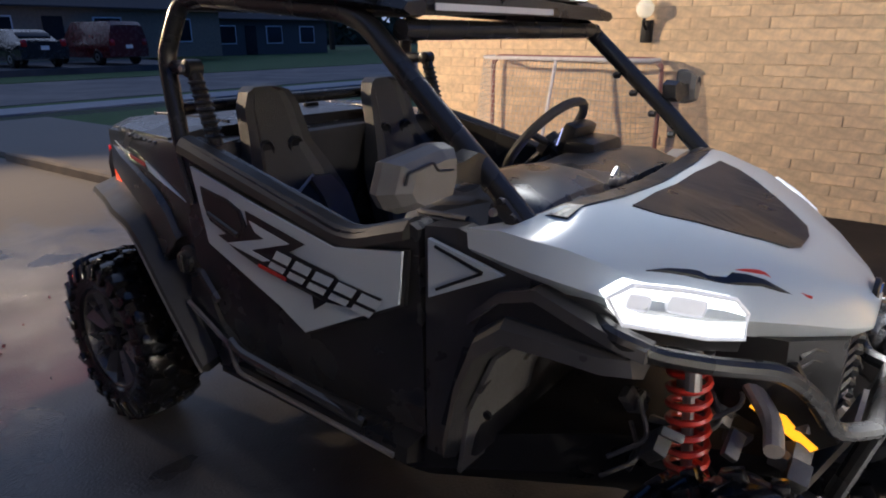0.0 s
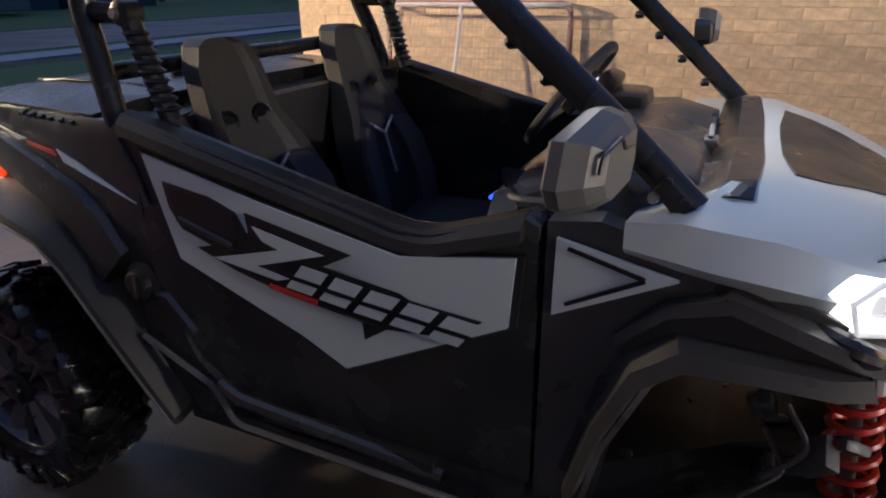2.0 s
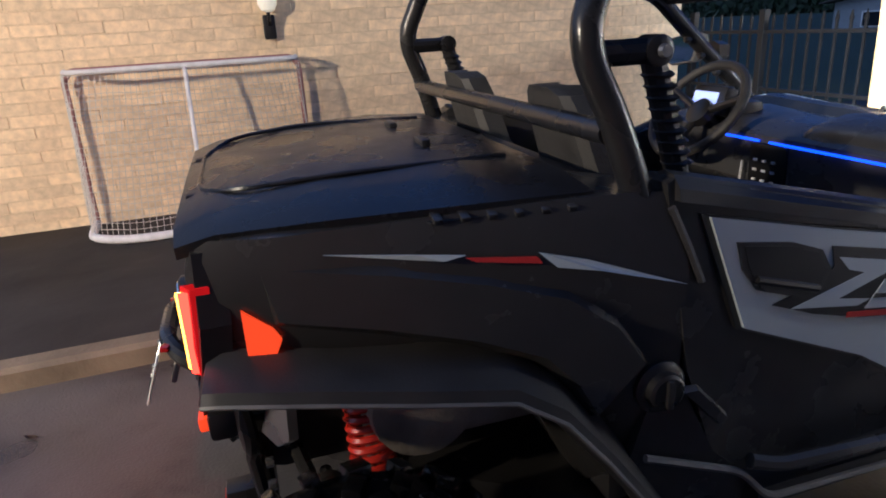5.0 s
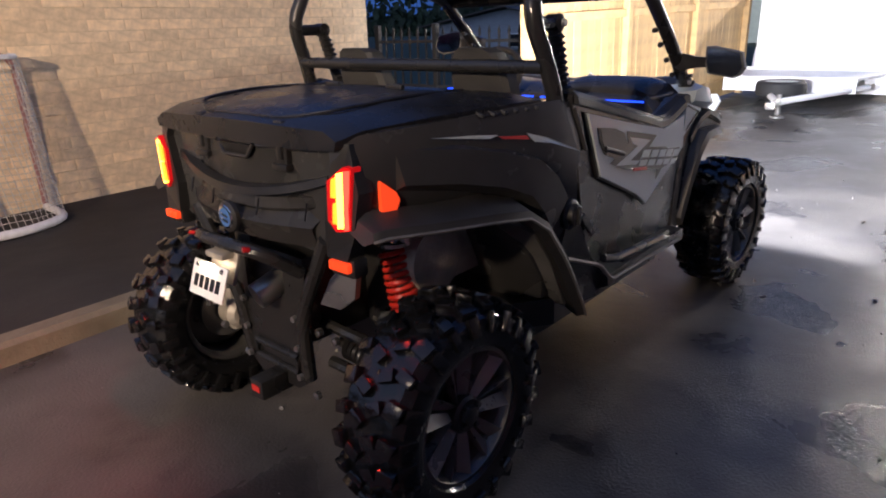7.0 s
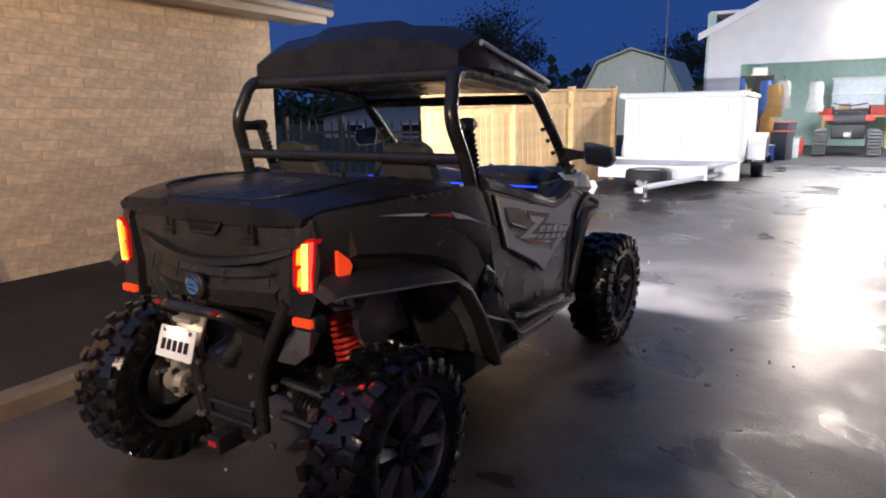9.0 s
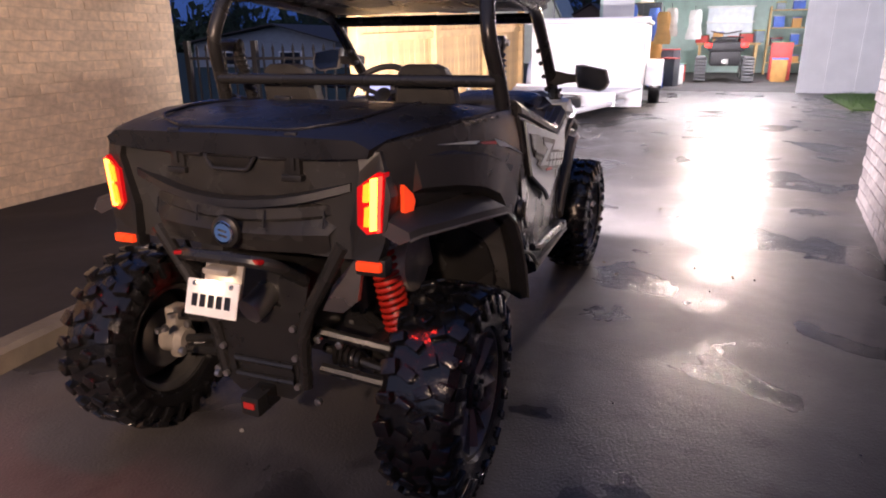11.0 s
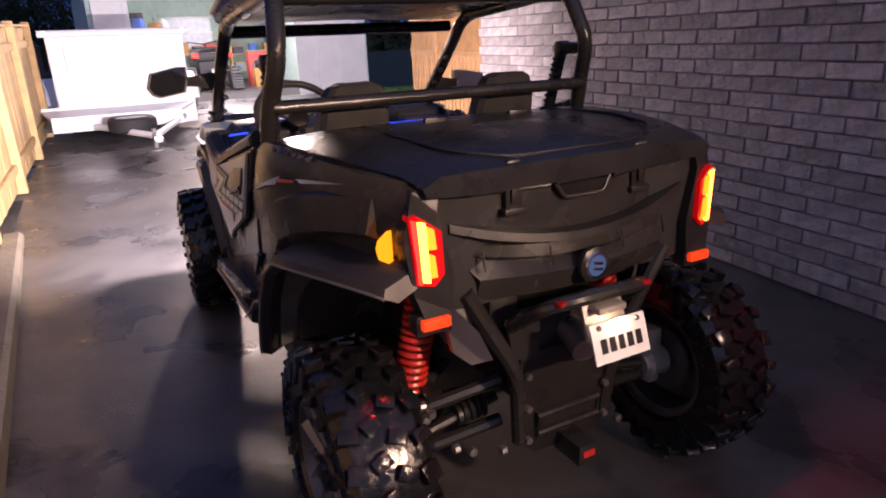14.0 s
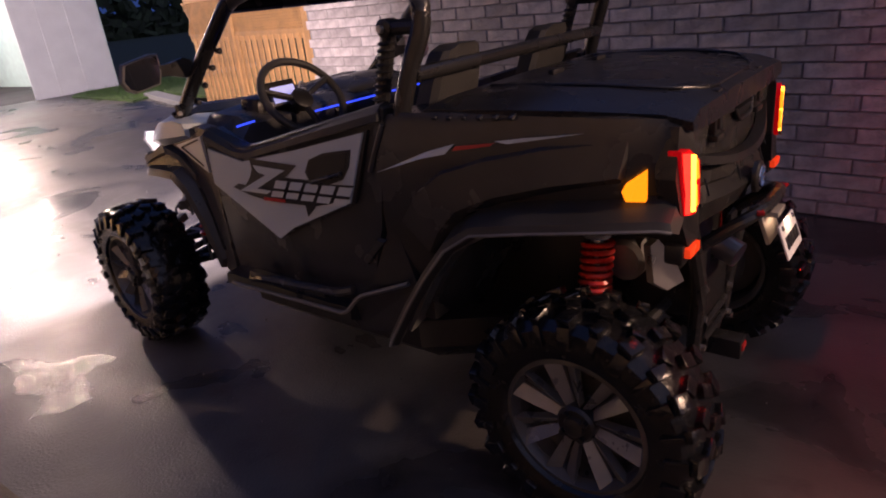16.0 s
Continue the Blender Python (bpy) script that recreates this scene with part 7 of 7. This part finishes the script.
for x in (-0.8, 0.8):
    for y in (-0.24, 0.24):
        bm = B()
        box(bm, (x, y, 0.43), (0.08, 0.08, 0.87), 0.005)
        part("leg", bm, M_PINE, wb, smooth=False)
for k, (bx, mi, bw, bh) in enumerate(((1.2, 0, 0.34, 0.22), (1.62, 6, 0.28, 0.30), (2.0, 5, 0.30, 0.18), (2.36, 0, 0.36, 0.26), (2.68, 7, 0.24, 0.34))):
    storage_box((bx, 19.95, 0.94), (bw, 0.3, bh), mi, 7 * k - 12)
for bx, by, mi, bw, bh in ((0.55, 13.9, 5, 0.34, 0.62), (0.62, 14.5, 4, 0.36, 0.46), (0.50, 15.2, 5, 0.44, 0.80), (0.70, 16.1, 0, 0.36, 0.42), (0.30, 13.35, 1, 0.30, 0.34), (2.95, 16.2, 6, 0.5, 0.55), (3.02, 16.9, 0, 0.5, 0.95)):
    storage_box((bx, by, 0.004), (bw, 0.36, bh), mi, 14 * mi)
for k in range(3):
    gl = thing("tube_light", "lit fluorescent tube on the garage ceiling", "lamp", "garage tubes", ((2.6, 0.9, 2.4)[k], (13.6, 14.6, 16.8)[k], 2.80))
    bm = B()
    box(bm, (0, 0, 0.03), (1.25, 0.14, 0.04), 0.008)
    part("housing", bm, M_WHITE, gl)
    bm = B()
    tube(bm, [(-0.58, 0, -0.01), (0.58, 0, -0.01)], 0.02, 10)
    part("tube", bm, mat("tube_glass", (0.9, 0.95, 1), 0.3, emit=(0.85, 0.95, 1.0), power=8), gl)
wd = thing("window_1", "white framed window in the garage back wall", "window", at=(1.9, 20.3, 1.55), kind="structure")
bm = B()
box(bm, (0, 0, 0), (1.3, 0.03, 0.9), 0.004)
part("pane", bm, mat("pale_panel", (0.7, 0.75, 0.8), 0.4), wd)
for z in (-0.45, 0, 0.45):
    bm = B()
    box(bm, (0, -0.03, z), (1.4, 0.05, 0.06), 0.005)
    part("frame", bm, M_WHITE, wd)


# the contents stand on the garage floor, which lies higher than the drive
for ob in scene.objects:
    if ob not in BEFORE and ob.parent is None and ob.type != "LIGHT":
        ob.location = ((ob.location.x + 0.75) * GK - 0.75, ob.location.y + 1.0, ob.location.z + GZ)


# ---- beyond the fence: sheds, mast, trees ----
sh = thing("garden_shed", "pale green shed with a gambrel roof behind the fence", "shed", at=(-9.8, 40, 0))
gam = [(-2.95, 0), (2.95, 0), (2.95, 2.7), (2.05, 4.45), (0.0, 5.15), (-2.05, 4.45), (-2.95, 2.7)]
bm = B()
plate(bm, [(x, 0, z) for x, z in gam], (0, 5, 0))
part("wall", bm, mat("pale_green_boards", (0.72, 0.80, 0.68), 0.7, vary=0.08, scale=4), sh, smooth=False)
bm = B()
prof = [(-3.2, 2.5), (-2.15, 4.53), (0, 5.25), (2.15, 4.53), (3.2, 2.5)]
loft(bm, [[(x, y, z) for x, z in prof] + [(x, y, z + 0.1) for x, z in reversed(prof)] for y in (-0.25, 5.2)])
part("roof", bm, mat("pale_shed_roof", (0.60, 0.66, 0.58), 0.7, vary=0.15, scale=8), sh, smooth=False)
bm = B()
box(bm, (0.0, -0.03, 3.7), (0.7, 0.06, 0.8), 0.01)
part("hatch", bm, M_WHITE, sh)
s2 = thing("brown_shed", "brown-roofed shed beside the green one", "shed", at=(-5.4, 44, 0))
bm = B()
plate(bm, [(-2.2, 0, 0), (2.0, 0, 0), (2.0, 0, 1.8), (-0.2, 0, 3.6), (-2.2, 0, 2.4)], (0, 5, 0))
part("wall", bm, mat("brown_boards", (0.14, 0.09, 0.07), 0.8), s2, smooth=False)
bm = B()
plate(bm, [(-2.3, -0.2, 2.4), (-0.2, -0.2, 3.66), (-0.2, 5.2, 3.66), (-2.3, 5.2, 2.4)], (0, 0, 0.08))
plate(bm, [(2.1, -0.2, 1.75), (-0.2, -0.2, 3.66), (-0.2, 5.2, 3.66), (2.1, 5.2, 1.75)], (0, 0, 0.08))
part("roof", bm, M_SHINGLE, s2, smooth=False)
ms = thing("antenna_mast", "thin pale steel mast behind the trailer", "mast", at=(-3.15, 20, 0))
bm = B()
tube(bm, [(0, 0, 0), (-0.02, 0, 3.2), (-0.03, 0, 6.4)], 0.028, 8)
part("pole", bm, M_GREY, ms)
bm = B()
lathe(bm, [(0, 0.12), (0.06, 0.11)], (0, 0, 0), "z", 12)
part("foot", bm, M_GREY, ms)
hs = thing("neighbour_house", "low grey house with a pale gable beyond the iron fence", "house", at=(-23.0, 32.0, -0.8))
hs.scale = (2.0, 1.6, 1.0)
bm = B()
box(bm, (0, 2, 1.1), (5.0, 4.0, 2.2))
plate(bm, [(-2.5, 0.0, 2.202), (2.5, 0.0, 2.202), (0.6, 0.0, 3.1)], (0, 0.12, 0))
part("wall", bm, mat("grey_siding", (0.32, 0.35, 0.38), 0.7, vary=0.1), hs, smooth=False)
for a, b in ((-2.75, 0.6), (2.75, 0.6)):
    bm = B()
    plate(bm, [(a, -0.4, 2.15), (b, -0.4, 3.18), (b, 4.2, 3.18), (a, 4.2, 2.15)], (0, 0, 0.07))
    part("roof", bm, M_SHINGLE, hs, smooth=False)
for x in (-1.2, 1.0):
    bm = B()
    box(bm, (x, -0.02, 1.3), (0.8, 0.06, 0.8), 0.01)
    w = part("window", bm, M_WHITE, hs)
    bm = B()
    box(bm, (x, -0.055, 1.3), (0.68, 0.02, 0.68))
    part("pane", bm, M_GLASS, w)
yc = thing("patio_table", "dark garden furniture behind the iron fence", "table", at=(-3.2, 6.6, 0.09))
bm = B()
lathe(bm, [(0.70, 0.5), (0.73, 0.52), (0.74, 0.5)], (0, 0, 0), "z", 28)
part("top", bm, M_IRON, yc)
bm = B()
tube(bm, [(0, 0, 0), (0, 0, 0.71)], 0.04, 10)
lathe(bm, [(0, 0.25), (0.03, 0.22)], (0, 0, 0), "z", 20)
part("pedestal", bm, M_IRON, yc)

M_FOLIAGE = mat("dark_leaves", (0.022, 0.040, 0.018), 0.8, vary=0.5, scale=2, random_tint=0.4, island=True)
M_BARK = mat("dark_bark", (0.05, 0.04, 0.03), 0.9, vary=0.3, scale=9, bump=0.6)


def tree(at, h, w, label, seed, conifer=False, bare=False, leaves=2600):
    r = random.Random(seed)
    t = thing("tree", label, "tree", at=at)
    bm = B()
    tube(bm, [(0, 0, 0), (0.1, 0.05, h * 0.4), (0.0, 0.1, h * 0.75), (0.05, 0, h * 0.95)], 0.03 * h, 8, taper=0.006 * h)
    for k in range(40 if bare else 16):
        z = h * r.uniform(0.3, 0.9)
        a = r.uniform(0, math.tau)
        l_ = w * r.uniform(0.3, 0.6) * (1.1 - z / h * 0.6)
        p = Vector((0, 0, z))
        e = p + Vector((math.cos(a) * l_, math.sin(a) * l_, l_ * r.uniform(0.3, 0.9)))
        mid = p.lerp(e, 0.5) + Vector((r.uniform(-0.1, 0.1), r.uniform(-0.1, 0.1), 0.1)) * l_
        tube(bm, [p, mid, e], 0.007 * h, 5, taper=0.001 * h)
        if bare:
            for q in range(4):
                s0 = mid.lerp(e, r.random())
                tube(bm, [s0, s0 + Vector((r.uniform(-1, 1), r.uniform(-1, 1), r.uniform(0.2, 1))) * l_ * 0.4], 0.002 * h, 4, taper=0.0006 * h)
    part("trunk", bm, M_BARK, t)
    if bare:
        return t
    vs, fs = [], []
    clumps = [(Vector((r.gauss(0, 0.25) * w, r.gauss(0, 0.25) * w, h * r.uniform(0.35, 0.95))), r.uniform(0.12, 0.24) * w) for _ in range(26)]
    for _ in range(leaves * 3):
        if conifer:
            z = r.random() ** 1.4
            rad = w * 0.5 * (1 - z) * (0.75 + 0.35 * math.sin(z * 40)) * math.sqrt(r.random())
            a = r.uniform(0, math.tau)
            c = Vector((math.cos(a) * rad, math.sin(a) * rad, h * (0.12 + 0.88 * z)))
        else:
            cc, cr = clumps[r.randrange(26)]
            c = cc + Vector((r.gauss(0, 1), r.gauss(0, 1), r.gauss(0, 0.8))) * cr * 0.6
        s_ = 0.0125 * h * r.uniform(0.5, 1.2)
        u = Vector((r.gauss(0, 1), r.gauss(0, 1), r.gauss(0, 1))).normalized() * s_
        v = Vector((r.gauss(0, 1), r.gauss(0, 1), r.gauss(0, 1))).normalized() * s_
        b0 = len(vs)
        vs += [c - u, c + v, c + u, c - v]
        fs.append((b0, b0 + 1, b0 + 2, b0 + 3))
    me = bpy.data.meshes.new("crown")
    me.from_pydata([tuple(v) for v in vs], [], fs)
    me.materials.append(M_FOLIAGE)
    ob = new("crown", me)
    ob.parent = t
    tagged(ob, "dense dark foliage", kind="stuff")
    return t


tree((-30.5, 60, -0.1), 11.5, 9.0, "tall dark tree against the dusk sky", 1, leaves=4200)
tree((-25.5, 62, -0.1), 5.6, 5, "low dark tree behind the sheds", 2)
tree((-21.5, 64, -0.1), 5.4, 6, "low bushy dark tree behind the sheds", 3)
tree((-16.6, 60, -0.1), 7.2, 4.5, "dark pointed conifer behind the sheds", 4, conifer=True)
tree((-9.0, 62, -0.1), 8.4, 9, "broad dark tree behind the garage", 5, leaves=4200)
tree((-4.0, 64, -0.1), 7.8, 8, "dark tree behind the garage roof", 6)
tree((-38, 62, -0.1), 5.0, 7, "dark tree in the distance", 7)
tree((-8.6, 20, -0.1), 4.6, 3.6, "bare leafless tree beyond the house", 8, bare=True)
tree((-45, 58, -0.1), 6.0, 8, "dark tree in the distance", 9)
for k, (x, y, h) in enumerate(((-27, -46, 9), (-33, -50, 11), (-19, -52, 9), (-45, -48, 10), (-52, -40, 10), (-4, -50, 10), (6, -46, 9))):
    tree((x, y, -0.1), h, h * 0.85, "dark tree across the street", 20 + k, leaves=2200)
# far hedge line that closes the view
for y0, nm in ((90, 1), (-75, 2)):
    vs, fs = [], []
    r = random.Random(40 + nm)
    for _ in range(9000):
        c = Vector((r.uniform(-120, 90), y0 + r.uniform(-3, 3), abs(r.gauss(0, 1)) * (2.2 + 1.2 * math.sin(r.random() * 6))))
        u = Vector((r.gauss(0, 1), r.gauss(0, 0.3), r.gauss(0, 1))).normalized() * 0.9
        v = Vector((r.gauss(0, 1), r.gauss(0, 0.3), r.gauss(0, 1))).normalized() * 0.9
        b0 = len(vs)
        vs += [tuple(c - u), tuple(c + v), tuple(c + u), tuple(c - v)]
        fs.append((b0, b0 + 1, b0 + 2, b0 + 3))
    me = bpy.data.meshes.new("far_hedge")
    me.from_pydata(vs, [], fs)
    me.materials.append(M_FOLIAGE)
    tagged(new("far_hedge", me), "dark distant hedge and woods", "hedge", kind="stuff")


# ---- across the street ----
def street_house(at, w, label, wall_m):
    t = thing("house", label, "house", "houses across the street", at)
    bm = B()
    box(bm, (0, -3, 1.3), (w, 6, 2.6))
    part("wall", bm, wall_m, t, smooth=False)
    for a, b in ((0.5, -3.0), (-6.5, -3.0)):
        bm = B()
        plate(bm, [(-w / 2 - 0.4, a, 2.5), (w / 2 + 0.4, a, 2.5), (w / 2 + 0.4, b, 4.2), (-w / 2 - 0.4, b, 4.2)], (0, 0, 0.08))
        part("roof", bm, M_SHINGLE, t, smooth=False)
    for x in (-w * 0.32, -w * 0.05, w * 0.3):
        bm = B()
        box(bm, (x, 0.03, 1.45), (1.5, 0.08, 1.3), 0.01)
        wn_ = part("window", bm, M_WHITE, t)
        bm = B()
        box(bm, (x, 0.075, 1.45), (1.36, 0.02, 1.16))
        part("pane", bm, M_GLASS, wn_)
    bm = B()
    box(bm, (w * 0.13, 0.03, 1.05), (0.95, 0.08, 2.1), 0.01)
    part("door", bm, M_DARK, t)


street_house((-15.0, -33.5, 0.25), 15, "tan bungalow across the street at dusk", mat("tan_siding", (0.26, 0.20, 0.14), 0.8, vary=0.15))
street_house((-31, -40, 0), 12, "dark bungalow further along the street", mat("dark_siding", (0.09, 0.085, 0.08), 0.8, vary=0.15))
sheet("street_drive", [(-17.0, -32.9), (-6.5, -32.9), (-6.0, -24.6), (-14.5, -24.9)], 0.25, 0.4, M_ROAD, "dark asphalt drive across the street", "driveway")


def car(at, rz, m, label, van, lights=0.5):
    t = thing("car", label, "car", at=at, rz=rz)
    L, H = 4.6, (1.75 if van else 1.42)
    bm = B()
    if van:
        st = [(-2.3, 0.35, 0.95, 1.60), (-2.1, 0.3, 1.0, H), (0.5, 0.3, 1.0, H), (1.15, 0.3, 1.0, 1.15), (2.1, 0.3, 0.9, 0.95), (2.3, 0.35, 0.6, 0.8)]
    else:
        st = [(-2.3, 0.35, 0.85, 0.98), (-1.7, 0.3, 0.95, 1.02), (-1.0, 0.3, 0.98, H), (0.4, 0.3, 0.98, H), (1.05, 0.3, 0.95, 1.0), (2.1, 0.3, 0.85, 0.85), (2.3, 0.35, 0.6, 0.7)]
    half_loft(bm, [(y, [(0, z0), (0.86, z0), (0.90, z0 + 0.3), (0.88, min(zb, 0.95)), (0.70 if zt > 1.1 else 0.8, zt - 0.04), (0.5, zt), (0, zt)]) for y, z0, zb, zt in st])
    part("body", bm, m, t)
    for sx in (-1, 1):
        for y in (-1.4, 1.4):
            bm = B()
            wheel_plain(bm, (sx * 0.8, y, 0.33), 0.33, 0.22)
            wh = part("wheel", bm, M_RUBBER, t)
            bm = B()
            lathe(bm, [(0.0, 0.04), (0.02, 0.12), (0.0, 0.19)], (sx * 0.9, y, 0.33), "x", 18, sx)
            part("rim", bm, M_GREY, wh)
        bm = B()
        box(bm, (sx * 0.72, -2.28, 0.92), (0.2, 0.08, 0.26), 0.02)
        part("tail_light", bm, M_REDGLASS, t)
    bm = B()
    box(bm, (0, -2.2 if van else -1.55, 1.32 if van else 1.2), (1.2, 0.1, 0.5 if van else 0.3), 0.03, rot=(0 if van else -55, 0, 0))
    part("rear_window", bm, M_GLASS, t)
    bm = B()
    box(bm, (0, -2.33, 0.75), (0.3, 0.02, 0.15), 0.004)
    part("plate", bm, M_PLATE, t)
    return t


car((-12.3, -27.6, 0.25), 186, mat("maroon_car_paint", (0.09, 0.008, 0.010), 0.25, coat=0.6), "dark red minivan parked across the street", True)
car((-9.1, -27.6, 0.25), 184, mat("black_car_paint", (0.010, 0.011, 0.014), 0.25, coat=0.6), "black saloon car parked across the street", False)
car((-22.5, -42, 0.0), 100, mat("silver_car_paint", (0.4, 0.4, 0.42), 0.3, 0.5), "pale car parked far down the street", False)

# ---- bricks of both houses, last ----
brick_wall("wall_west", (wall_a_x(WALL_A_START), WALL_A_START), (wall_a_x(WALL_A_END), WALL_A_END), 2.52, 0.0, M_MORTAR_A, M_BRICK_A, M_BRICK_AJ, "tan painted brick house wall beside the walkway", (1.6, 5.2, 0.2, 2.2), -1, joint=0.008, proud=0.005)
brick_wall("wall_east", (1.80, -4.6), (2.615, 4.55), 2.6, 0.0, M_MORTAR_B, M_BRICK_B, M_BRICK_BJ, "rough grey brick wall of the neighbouring house", (4.0, 9.2, 0.2, 1.9), 1, joint=0.011, proud=0.012)
bm = B()
box(bm, (5.15, 4.43, 1.3), (4.8, 0.22, 2.6))
box(bm, (4.5, -4.48, 1.3), (5.0, 0.22, 2.6))
solid("wall_south", bm, M_MORTAR_B, "plain grey end walls of the neighbouring house", "wall", "structure")
bm = B()
plate(bm, [(1.45, -5.0, 2.62), (2.3, 4.9, 2.62), (7.6, 4.9, 3.6), (7.4, -5.0, 3.6)], (0, 0, 0.06))
solid("house_roof", bm, M_SHINGLE, "dark shingle roof of the neighbouring house", "roof", "structure")
